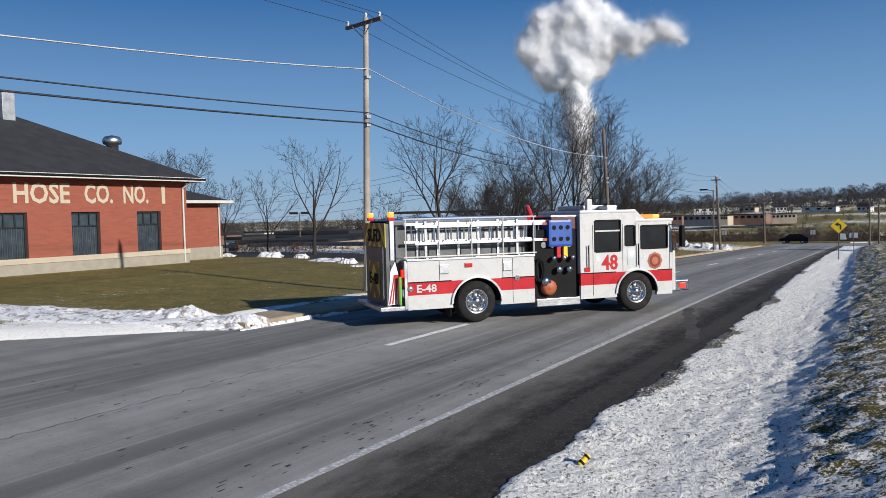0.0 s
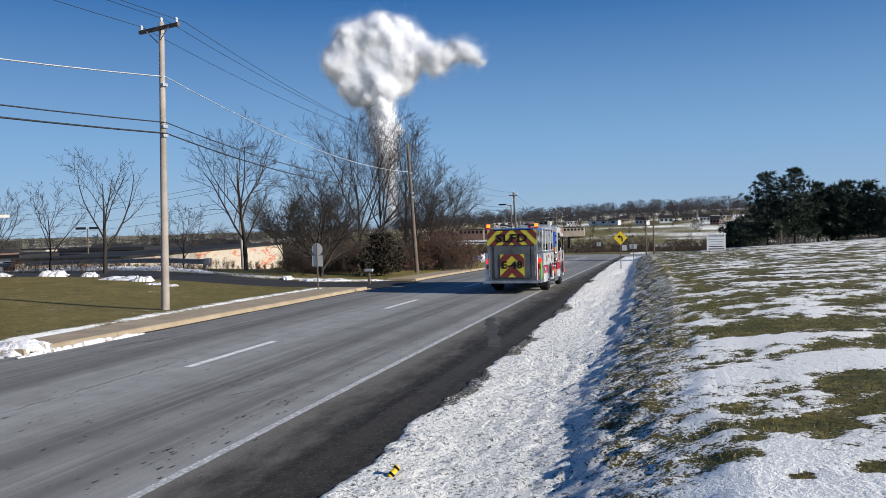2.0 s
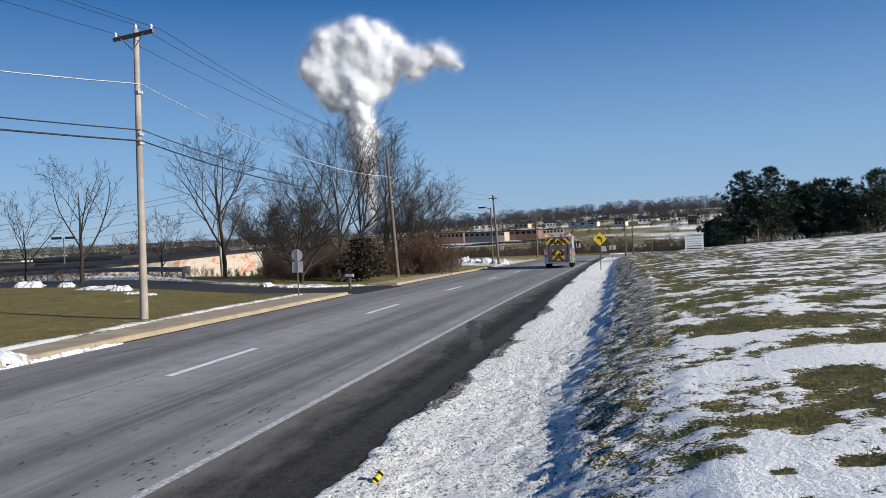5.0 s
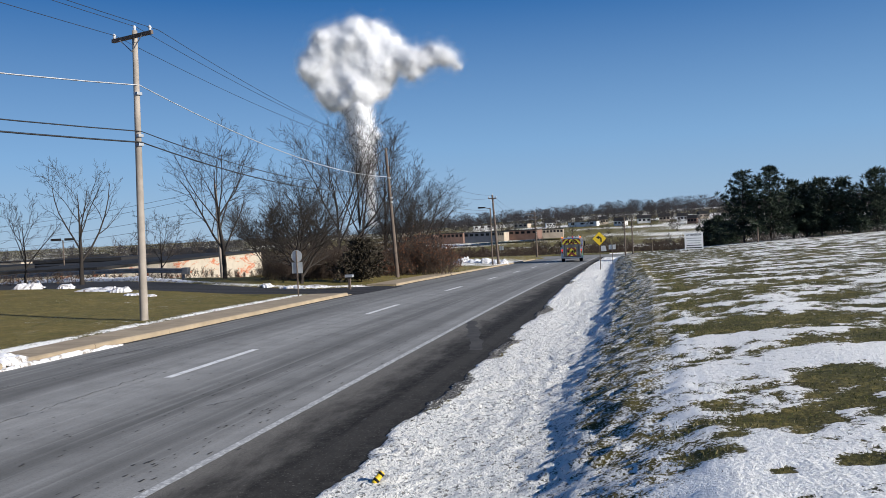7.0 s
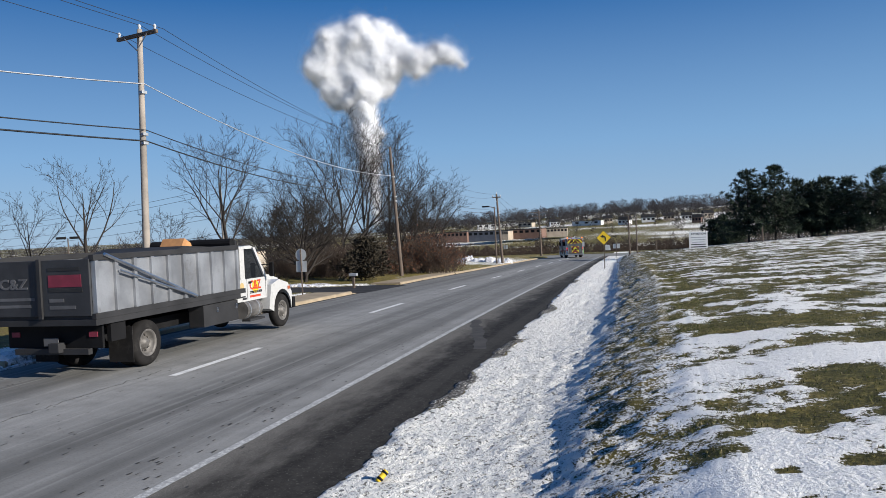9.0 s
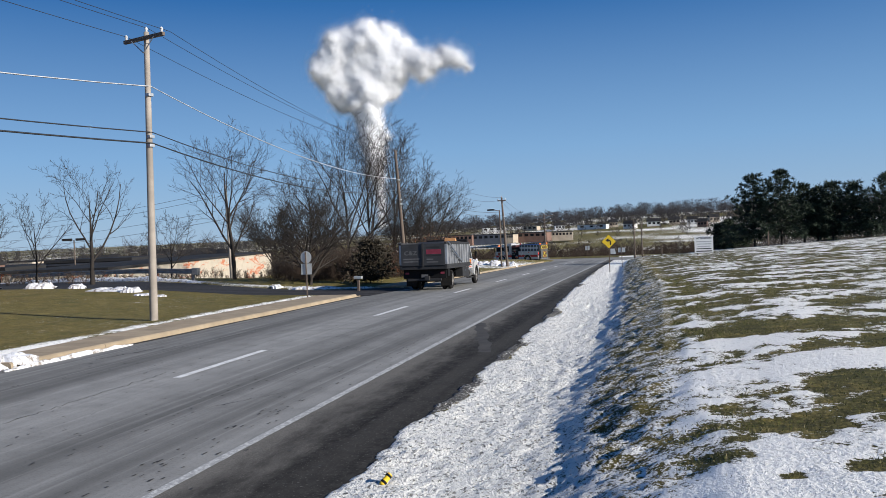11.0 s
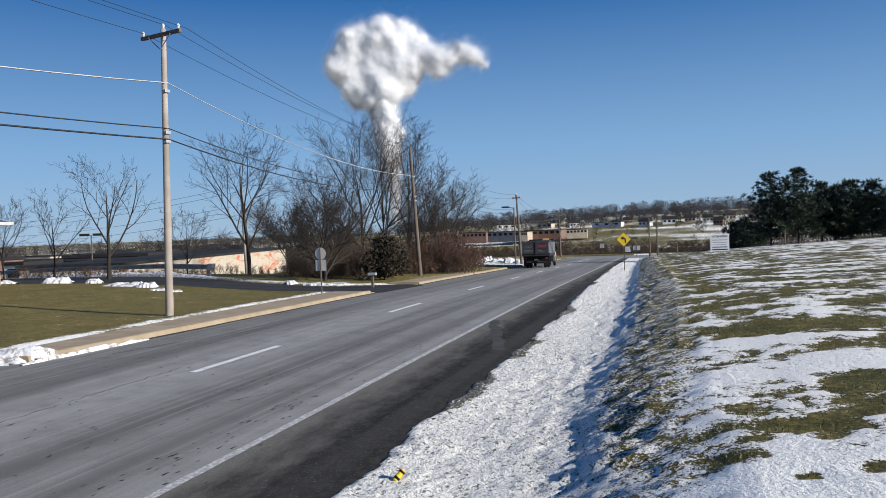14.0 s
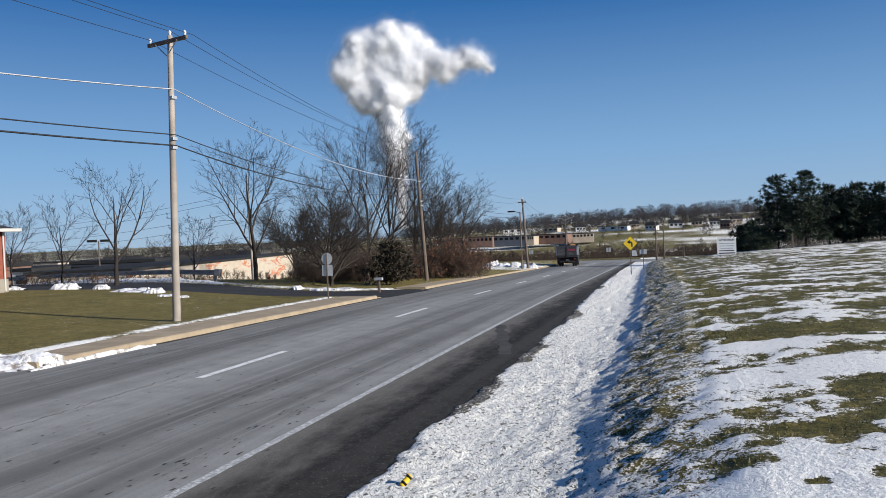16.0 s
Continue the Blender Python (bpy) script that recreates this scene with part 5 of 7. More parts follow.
# roof vent and chimney
vy, vz = 29.15, EAVE + 1.75
vent = part("roof_vent", lathe(bmesh.new(), [(-0.7, 0.34), (0.25, 0.34), (0.3, 0.5), (0.5, 0.56), (0.72, 0.42), (0.82, 0.0)], False, 16, (SX - 3.3, vy, vz + 0.15)), ALUMINIUM, station, "shiny round roof vent", smooth=True)
part("chimney", boxed(SX - 6.3, SX - 5.6, 24.2, 24.9, EAVE + 2.0, EAVE + 4.85, 0.02), STEEL_GREY, station, "pale boxed chimney")

# ---------------------------------------------------------------- low buildings and far hillside
DARK_WALL = worn("dark_wall", (0.025, 0.022, 0.021), 0.8, vary=0.3, scale=0.3)
GREY_ROOF = worn("grey_roof", (0.032, 0.032, 0.034), 0.9, vary=0.3, scale=0.2)
GREY_ROOF.node_tree.nodes["Principled BSDF"].inputs["Specular IOR Level"].default_value = 0.1
FAR_BRICK = worn("far_brick", (0.19, 0.115, 0.09), 0.9, vary=0.2, scale=0.3)
FAR_WHITE = worn("far_white_siding", (0.68, 0.68, 0.68), 0.8, vary=0.1, scale=0.3)
FAR_BLUE = worn("far_blue_metal", (0.06, 0.07, 0.095), 0.6, vary=0.2, scale=0.3)
FAR_TAN = worn("far_tan_siding", (0.45, 0.38, 0.3), 0.8, vary=0.15, scale=0.3)
MURAL = Nodes("painted_wall")
_v = MURAL.coords("Object")
_n = MURAL.noise(MURAL.coords('Object', (0.5, 1, 1.6)), 0.6, 7, 0.7, 1.5)
MURAL.color(MURAL.mix(MURAL.step(_n, 0.53, 0.6), MURAL.mix(MURAL.noise(_v, 1.5, 5), (0.36, 0.31, 0.24), (0.58, 0.52, 0.43)), (0.46, 0.16, 0.08)))
MURAL = MURAL.set(rough=0.8)


def far_house(name, x, y, w, d, h, wall, roof, label, turn=0.0, pitched=False, windows=3, rows=1, z=None):
    z = land_z(x, y) if z is None else z
    ob = thing(name, label, "building", pose(x, y, z, 0, 0, turn), group="distant buildings" if name in ("house", "hill_house") else "")
    part("wall", boxed(-w / 2, w / 2, -d / 2, d / 2, -2.0, h), wall, ob)
    if pitched:
        bm = prism(bmesh.new(), [(-d / 2 - 0.4, h), (d / 2 + 0.4, h), (0, h + d * 0.38)], -w / 2 - 0.4, w / 2 + 0.4)
    else:
        bm = boxed(-w / 2 - 0.15, w / 2 + 0.15, -d / 2 - 0.15, d / 2 + 0.15, h, h + 0.35)
    part("roof", bm, roof, ob)
    for r in range(rows):
        for k in range(windows):
            cx = -w / 2 + w * (k + 0.5) / windows
            ww, zz = min(1.4, w / windows * 0.3), h * (r + 0.45) / rows
            part("window", boxed(cx - ww, cx + ww, -d / 2 - 0.06, -d / 2 + 0.02, zz, zz + min(1.6, h / rows * 0.4)), GLASS_DARK, ob)
    return ob


mx0, my0 = polar(-39.5, 69)
mx1, my1 = polar(-28.6, 108)
ang = math.degrees(math.atan2(my1 - my0, mx1 - mx0))
ln = math.hypot(mx1 - mx0, my1 - my0)
hall = thing("painted_hall", "long low hall with a pale painted wall and orange graffiti", "building", pose((mx0 + mx1) / 2, (my0 + my1) / 2, -2.6, 0, 0, ang))
part("wall", boxed(-ln / 2, ln / 2, -0.2, 9, -2.5, 3.3), MURAL, hall)
part("roof", boxed(-ln / 2 - 0.2, ln / 2 + 0.2, -0.35, 9.2, 3.3, 3.5), GREY_ROOF, hall)
for k in range(9):
    far_house("workshop", *polar(-56 + 2.4 * k, 100 + 6 * (k % 3)), 8 + (k % 3) * 3, 9, 2.6 + 0.5 * (k % 2), DARK_WALL if k % 3 else FAR_BRICK, GREY_ROOF, "low dark flat-roofed workshop below the road", turn=8 * (k % 3), windows=2)
far_house("workshop", *polar(-44.8, 92), 2.5, 5, 2.2, FAR_WHITE, GREY_ROOF, "low white shed among dark workshops", windows=1)
rng = random.Random(4)
FAR = []
for k in range(26):
    az = -56 + 25 * k / 26 + rng.uniform(-0.4, 0.4)
    FAR.append((az, rng.uniform(190, 420), rng.choice([FAR_BRICK, FAR_TAN, FAR_BRICK, DARK_WALL]), rng.choice([GREY_ROOF, SHINGLE])))
for az, d, wall, roof in FAR:
    x, y = polar(az, d)
    far_house("house", x, y, rng.uniform(7, 13), 6, rng.uniform(2.4, 3.6), wall, roof, "distant house in the valley", turn=rng.uniform(-20, 20), pitched=rng.random() < 0.6, z=max(land_z(x, y), -4.6 - 0.004 * d))
# the shopping strip and the hillside houses beyond the bend
for az, d, w, h, wall in ((-14.6, 440, 14, 3.6, FAR_BRICK), (-12.6, 440, 18, 3.4, FAR_BLUE), (-11.2, 445, 7, 3.0, FAR_TAN), (-9.6, 455, 20, 3.4, FAR_BRICK), (-16.6, 450, 12, 3.2, FAR_BRICK), (-7.4, 470, 12, 3.0, FAR_TAN)):
    x, y = polar(az, d)
    far_house("shop", x, y, w, 14, h, wall, GREY_ROOF, "long low shop beyond the valley", turn=rng.uniform(-6, 6), windows=6, z=-4.2)
for az, d, w, wall, p in ((-5.2, 640, 44, FAR_WHITE, False), (-2.6, 620, 16, FAR_WHITE, True), (-1.0, 640, 18, FAR_WHITE, True), (-7.6, 660, 14, FAR_WHITE, True), (0.4, 650, 15, FAR_TAN, True), (1.6, 640, 14, FAR_WHITE, True), (3.0, 660, 14, FAR_TAN, True), (-3.8, 660, 12, FAR_TAN, True), (-9.6, 680, 24, FAR_TAN, False), (-12.5, 700, 30, FAR_WHITE, False), (2.3, 600, 12, FAR_BRICK, True)):
    x, y = polar(az, d)
    far_house("hill_house", x, y, w * 0.55, 7, 3.6, wall, GREY_ROOF, "distant house on the snowy hillside", turn=rng.uniform(-20, 20), pitched=p)


def far_wood(name, n, az0, az1, d0, d1, h0, h1, seed, material, label, wide=0.5):
    """A belt of far bare trees: crowns of many small crossed twigs on stems."""
    r = random.Random(seed)
    vs, fs = [], []
    for _ in range(n):
        az, d = r.uniform(az0, az1), r.uniform(d0, d1)
        x, y = polar(az, d)
        z = land_z(x, y)
        h = h0 + (h1 - h0) * r.random() ** 1.7
        w = h * wide
        s = d / 1386.0
        k = len(vs)
        vs += [(x - 0.25 * s, y, z - 1), (x + 0.25 * s, y, z - 1), (x + 0.1 * s, y, z + h * 0.8), (x - 0.1 * s, y, z + h * 0.8)]
        fs.append((k, k + 1, k + 2, k + 3))
        near = d < 420
        for _ in range(170 if near else 120):
            a, b = r.uniform(0, 6.28), r.random() ** 0.6
            cz = r.uniform(0.04, 1.0)
            rad = w * 0.5 * math.sqrt(max(0.12, 1 - ((cz - 0.5) / 0.52) ** 2))
            c = Vector((x + rad * b * math.cos(a), y + rad * b * math.sin(a), z + h * cz))
            l = h * r.uniform(0.07, 0.17)
            dv = Vector((r.gauss(0, 0.6), r.gauss(0, 0.6), r.uniform(0.2, 1))).normalized() * l
            sv = Vector((r.gauss(0, 1), r.gauss(0, 0.4), r.gauss(0, 0.4))).normalized() * (max(0.28 * s, l * 0.05) if near else max(0.34 * s, l * 0.09))
            k = len(vs)
            vs += [c - sv, c + sv, c + dv * 1.5]
            fs.append((k, k + 1, k + 2))
    return tagged(new(name, mesh_of(name, vs, fs, material)), label, "woods", kind="stuff")


WOODS = worn("far_woods", (0.06, 0.049, 0.042), 0.95, vary=0.35, scale=0.05, grain=0.6, bump=0.0)
# bluer than WOODS: the haze of distance is put into the colour
WOODS_BLUE = worn("hazy_woods", (0.047, 0.043, 0.046), 0.95, vary=0.3, scale=0.02, grain=0.3, bump=0.0)
far_wood("valley_brush", 650, -19, 6, 137, 200, 1.3, 2.4, 61, BRUSH, "brown leafless brush in the valley", 0.9)
far_wood("valley_trees", 70, -9, 8, 190, 300, 4.5, 7.0, 62, WOODS, "belt of leafless trees in the valley", 0.6)
far_wood("hill_woods", 1500, -20, 22, 690, 960, 3, 13, 63, WOODS_BLUE, "leafless woods along the hilltop", 1.1)
far_wood("hill_trees", 130, -16, 20, 480, 690, 5, 9, 64, WOODS, "scattered leafless trees on the hillside", 0.7)
far_wood("left_woods", 420, -66, -20, 420, 900, 6, 11, 65, WOODS_BLUE, "leafless woods on the horizon", 0.9)
far_wood("left_trees", 380, -62, -20, 120, 400, 3, 7.0, 66, WOODS, "leafless trees between distant roofs", 0.7)
far_wood("woods_behind_pines", 130, 3.5, 22, 115, 170, 5.0, 8.0, 67, WOODS, "leafless trees behind the pines", 0.8)
far_wood("woods_round_about", 500, 24, 294, 420, 700, 10, 16, 68, WOODS_BLUE, "leafless woods on the horizon", 0.9)

# ---------------------------------------------------------------- steam plume
STEAM = Nodes("white_steam")
STEAM.color((0.80, 0.81, 0.83))
STEAM.b.inputs["Subsurface Weight"].default_value = 0.6
STEAM.b.inputs["Subsurface Radius"].default_value = (1, 1, 1)
STEAM.b.inputs["Subsurface Scale"].default_value = 60.0
STEAM = STEAM.set(rough=1.0, spec=0.0)
MIST = bpy.data.materials.new("steam_mist")
MIST.use_nodes = True
mt = MIST.node_tree
mt.nodes.remove(mt.nodes["Principled BSDF"])
md, ml, mm = mt.nodes.new("ShaderNodeBsdfDiffuse"), mt.nodes.new("ShaderNodeBsdfTranslucent"), mt.nodes.new("ShaderNodeMixShader")
for b_ in (md, ml):
    b_.inputs[0].default_value = (0.86, 0.865, 0.885, 1)
mm.inputs[0].default_value = 0.5
mt.links.new(md.outputs[0], mm.inputs[1])
mt.links.new(ml.outputs[0], mm.inputs[2])
mt.links.new(mm.outputs[0], mt.nodes["Material Output"].inputs[0])
PLUME_D = 1500.0


def puff_mesh(name, blobs, seed, voxel):
    """Billows: overlapping round lumps fused into one uneven body."""
    r = random.Random(seed)
    bm = bmesh.new()
    for x, y, z, s in blobs:
        bmesh.ops.create_icosphere(bm, subdivisions=3, radius=1.0, matrix=Matrix.Translation((x, y, z)) @ Matrix.Diagonal((s, s * 0.9, s * 0.95, 1)))
        for _ in range(4):
            d = Vector((r.gauss(0, 1), r.gauss(0, 1), r.gauss(0, 1))).normalized()
            q = s * r.uniform(0.35, 0.6)
            c = Vector((x, y, z)) + d * s * r.uniform(0.75, 1.0)
            bmesh.ops.create_icosphere(bm, subdivisions=2, radius=q, matrix=Matrix.Translation(c))
    me = from_bm(name, bm, STEAM, True)
    ob = bpy.data.objects.new(name, me)
    scene.collection.objects.link(ob)
    mod = ob.modifiers.new("fuse", "REMESH")
    mod.mode, mod.voxel_size = "VOXEL", voxel
    mod = ob.modifiers.new("soften", "SMOOTH")
    mod.iterations = 80
    fused = bpy.data.meshes.new_from_object(ob.evaluated_get(bpy.context.evaluated_depsgraph_get()))
    bpy.data.objects.remove(ob)
    co = [v.co.copy() for v in fused.vertices]
    nn = [v.normal.copy() for v in fused.vertices]
    for v, c, n in zip(fused.vertices, co, nn):
        k = 3.0 * noise.noise(c / 24.0) + 1.2 * noise.noise(c / 10.0 + Vector((3, 0, 0))) + 0.8 * noise.noise(c / 4.0) - 2.5
        v.co = c + n * k
    fused.polygons.foreach_set("use_smooth", [True] * len(fused.polygons))
    fused.materials.clear()
    fused.materials.append(STEAM)
    return fused


def plume_spot(px, py):
    """Turn and rise, in degrees from the plume's foot, to metres across and up."""
    return px * PLUME_D * math.pi / 180, py * PLUME_D * math.pi / 180


plume = thing("steam_plume", "billowing white steam plume from a distant stack", "steam", pose(*polar(-20.8, PLUME_D), EYE_Z, 0, 0, 20.8))
BILLOWS = {
    "billow": [(0.3, 13.0, 32), (-1.6, 12.6, 34), (-3.0, 12.2, 28), (-2.5, 13.4, 26), (-0.6, 13.9, 26), (1.2, 13.6, 24), (2.0, 12.8, 25), (-1.0, 11.2, 32), (0.7, 11.5, 29), (-2.5, 10.9, 27),
               (-3.4, 11.5, 25), (-0.2, 12.2, 36), (1.7, 11.3, 23), (-1.9, 14.1, 15), (-0.2, 14.7, 13), (0.9, 14.5, 14), (3.0, 12.3, 21), (-2.6, 9.9, 20), (-1.4, 9.6, 24), (0.0, 9.7, 24), (1.2, 10.2, 20)],
    "wisp": [(3.4, 11.9, 20), (4.2, 11.8, 16), (5.1, 12.4, 16), (5.8, 12.3, 13), (3.6, 11.2, 12), (6.5, 12.0, 8), (7.0, 11.7, 5)],
    "column": [(-0.45, 8.6, 26), (-0.3, 7.6, 25), (-0.1, 6.7, 23), (-0.2, 5.9, 20), (0.0, 5.1, 18), (-0.05, 4.4, 16), (0.1, 3.7, 12), (0.1, 3.0, 11), (0.15, 2.4, 10), (0.2, 1.8, 9), (0.2, 1.2, 9), (0.2, 0.6, 9)]}
puffs = {}
for key, spots in BILLOWS.items():
    rr = random.Random(len(key))
    blobs = [(*[(a) for a in (plume_spot(px, 0)[0],)], rr.uniform(-12, 12), plume_spot(0, py)[1] * 1.015, s) for px, py, s in ((a, b, c * 1.12) for a, b, c in spots)]
    puffs[key] = part(key, puff_mesh(key, blobs, len(key), 2.2 if key == "billow" else 1.5), None, plume)

# fine drops that thin out round the plume
rr = random.Random(77)
vs, fs = [], []
for key in puffs:
    body = puffs[key].data
    count = len(body.vertices)
    for _ in range({"billow": 130000, "wisp": 45000, "column": 45000}[key]):
        v = body.vertices[rr.randrange(count)]
        c = v.co + v.normal * (rr.expovariate(1 / (6.0 if key == "wisp" else 4.2)) - 1.0) + Vector((rr.gauss(0, 2.2), rr.gauss(0, 2.2), rr.gauss(0, 2.2)))
        a = v.normal.orthogonal().normalized()
        a.rotate(Matrix.Rotation(rr.uniform(0, 6.28), 3, v.normal))
        b = v.normal.cross(a)
        q = rr.uniform(0.5, 1.1)
        k = len(vs)
        vs += [c + a * q, c - a * q * 0.5 + b * q, c - a * q * 0.5 - b * q]
        fs.append((k, k + 1, k + 2))
tagged(part("mist", mesh_of("mist", vs, fs, MIST), None, plume, "thin ragged edge of the steam"), kind="stuff")
# ---------------------------------------------------------------- vehicles


def wheel(name, parent, x, y, r, w, side, rim_r, dish=0.06, dual=False, rim_material=None):
    """A wheel whose axle is its own x axis; side +1 shows its face to the right."""
    ob = thing(name, "", "", pose(x, y, r))
    ob.parent = parent
    for key in ("label", "category"):
        if key in ob:
            del ob[key]
    o = w / 2
    prof = [(-o + 0.02, rim_r), (-o, rim_r + 0.03), (-o + 0.01, r - 0.06), (-o + 0.05, r - 0.008), (-0.02, r), (0.02, r), (o - 0.05, r - 0.008), (o - 0.01, r - 0.06), (o, rim_r + 0.03), (o - 0.02, rim_r)]
    part("tyre", lathe(bmesh.new(), prof, True, 40), RUBBER, ob, smooth=True)
    s = side
    rim = lathe(bmesh.new(), [(s * (o - 0.015), rim_r + 0.01), (s * (o - 0.01), rim_r - 0.02), (s * (o - 0.05), rim_r - 0.05), (s * (o - dish - 0.06), rim_r * 0.72), (s * (o - dish - 0.02), rim_r * 0.5), (s * (o - dish + 0.02), rim_r * 0.42), (s * (o - dish + 0.07), rim_r * 0.3), (s * (o - dish + 0.09), rim_r * 0.12), (s * (o - dish + 0.09), 0.0)], True, 32)
    part("rim", rim, rim_material or CHROME, ob, smooth=True)
    for k in range(10):
        a = k * math.tau / 10
        c = (s * (o - dish - 0.035), rim_r * 0.6 * math.cos(a), rim_r * 0.6 * math.sin(a))
        part("nut", tubed(c, (c[0] + s * 0.05, c[1], c[2]), 0.022, n=6), rim_material or CHROME, ob)
    for k in range(8):
        a = (k + 0.5) * math.tau / 8
        c = (s * (o - dish - 0.075), rim_r * 0.82 * math.cos(a), rim_r * 0.82 * math.sin(a))
        part("hand_hole", tubed(c, (c[0] + s * 0.03, c[1], c[2]), 0.035, n=8), BLACK, ob)
    return ob


def arch(y, r, x0, x1, thick=0.05, z=0.52, n=16):
    """A half-round wheel arch trim."""
    bm = bmesh.new()
    rows = []
    for k in range(n + 1):
        a = math.pi * k / n
        rows.append([bm.verts.new((x, y + q * math.cos(a), z + q * math.sin(a) * 0.95)) for x, q in ((x0, r), (x1, r), (x1, r + thick), (x0, r + thick))])
    for a, b in zip(rows, rows[1:]):
        for i in range(4):
            bm.faces.new((a[i], a[(i + 1) % 4], b[(i + 1) % 4], b[i]))
    return bm


def side_panel(y0, y1, z0, z1, x0, x1, wy, wr, wz=0.52, n=10, sides=(-1, 1)):
    """A band of a body side with a round opening for the wheel."""
    top = wz + 0.95 * wr

    def half(z):
        return wr * math.sqrt(max(0.0, 1 - ((z - wz) / (0.95 * wr)) ** 2))

    hi = min(z1, top)
    levels = [z0 + (hi - z0) * (1 - (1 - k / n) ** 2) for k in range(n + 1)] if hi > z0 else [z0]
    bm = bmesh.new()
    for s, ye in ((s, y0 if s < 0 else y1) for s in sides):
        line = [(wy + s * half(z), z) for z in levels]
        if z1 > top and line[-1] != (wy, z1):
            line[-1] = (wy, hi if hi > z0 else z0)
            line.append((wy, z1))
        prism(bm, [(ye, z0)] + line + [(ye, z1)], x0, x1)
    bmesh.ops.remove_doubles(bm, verts=bm.verts[:], dist=1e-4)
    return bm


def fire_engine():
    """Local axes: x to its right, y ahead; the origin on the road under the rear axle."""
    ob = thing("fire_engine", "white fire engine with a red stripe, ladders and a chevron tail", "fire engine")
    W, FA = 1.23, 4.72
    DARK = BLACK
    # chassis and underside
    part("chassis", boxed(-0.5, 0.5, -1.9, 5.6, 0.55, 0.85), DARK, ob)
    part("underbody", boxed(-1.0, 1.0, 1.5, 3.6, 0.42, 0.8, 0.03), DARK, ob)
    # rear body: compartments each side
    for s in (-1, 1):
        x0, x1 = sorted((s * 0.62, s * W))
        for e in (-1, 1):
            part("lower_body", side_panel(-1.83, 1.62, 0.42, 0.78, x0, x1, 0.0, 0.66, sides=(e,)), WHITE_PAINT, ob)
            part("stripe", side_panel(-1.83, 1.62, 0.78, 1.10, x0, x1, 0.0, 0.66, sides=(e,)), RED_PAINT, ob, "red stripe")
        part("upper_body", side_panel(-1.83, 1.62, 1.10, 1.62, x0, x1, 0.0, 0.66), WHITE_PAINT, ob)
        for zz in (0.76, 1.10):
            for ya, yb in ((-1.83, -0.68), (0.68, 1.62)):
                part("pinstripe", boxed(s * W - 0.004, s * W + 0.004, ya, yb, zz - 0.014, zz + 0.014), BLACK if zz > 1 else WHITE_PAINT, ob)
        part("body_top", boxed(min(s * 0.62, s * (W + 0.02)), max(s * 0.62, s * (W + 0.02)), -1.85, 1.64, 1.62, 1.67, 0.012), TREAD_PLATE, ob)
        part("wheel_liner", arch(0.0, 0.635, s * 0.6, s * (W - 0.02), 0.02), BLACK, ob)
        part("wheel_arch", arch(0.0, 0.655, s * W - 0.03, s * W + 0.05), ALUMINIUM, ob)
        part("wheel_well", boxed(min(s * 0.4, s * 0.62), max(s * 0.4, s * 0.62), -0.7, 0.7, 0.5, 1.2), DARK, ob)
        for y in (-1.0, 0.72, 1.0):
            part("door_gap", boxed(s * W - 0.002, s * W + 0.003, y - 0.006, y + 0.006, 0.45 if y > 0.9 else 1.12, 1.6), BLACK, ob)
        for y, z in ((-1.76, 0.95), (1.12, 1.08)):
            part("door_latch", lathe(bmesh.new(), [(s * W, 0.075), (s * (W + 0.02), 0.07), (s * (W + 0.02), 0.03), (s * (W + 0.03), 0.0)], True, 14, (0, y, z)), CHROME, ob)
        for y in (-0.88, 0.85):
            part("scene_lamp", boxed(s * W - 0.01, s * W + 0.025, y - 0.12, y + 0.12, 1.28, 1.52, 0.015), ALUMINIUM, ob)
        part("marker_lamp", boxed(s * W - 0.01, s * W + 0.03, -0.32, -0.12, 1.42, 1.53, 0.012), RED_LENS, ob)
        # hose bed side wall
        x0, x1 = sorted((s * 0.80, s * 0.86))
        part("hose_bed_side", boxed(x0, x1, -2.22, 1.62, 1.66, 2.62, 0.01), TAIL_GREY, ob, "grey hose bed side")
        part("bed_panel", boxed(min(s * 0.86, s * 0.872), max(s * 0.86, s * 0.872), -1.7, 1.6, 2.0, 2.32), WHITE_PAINT, ob)
        for k in range(6):
            y = -1.45 + 0.55 * k
            part("side_rib", boxed(min(s * 0.86, s * 0.90), max(s * 0.86, s * 0.90), y - 0.03, y + 0.03, 1.68, 2.6), ALUMINIUM, ob)
    fitted_letters("E-48", 0.52, 0.2, WHITE_PAINT, Matrix.Translation((W + 0.004, -1.60, 0.84)) @ Matrix(((0, 0, 1, 0), (1, 0, 0, 0), (0, 1, 0, 0), (0, 0, 0, 1))), ob)
    # inner hose bed, grey
    part("hose_bed_floor", boxed(-0.80, 0.80, -2.2, 1.62, 1.5, 1.7), TREAD_PLATE, ob)
    part("tank", boxed(-0.6, 0.6, -1.9, 1.62, 0.8, 1.5), DARK, ob)
    bm = prism(bmesh.new(), [(-2.2, 2.62), (1.62, 2.62), (1.62, 2.67), (0.6, 2.70), (-0.9, 2.70), (-2.2, 2.64)], -0.86, 0.86)
    part("hose_cover", bm, BLUE_COVER, ob, "blue vinyl hose bed cover")
    for x in (-0.6, 0.45):
        part("cover_bar", boxed(x, x + 0.1, -1.8, 0.9, 2.80, 2.86, 0.01), DARK, ob)
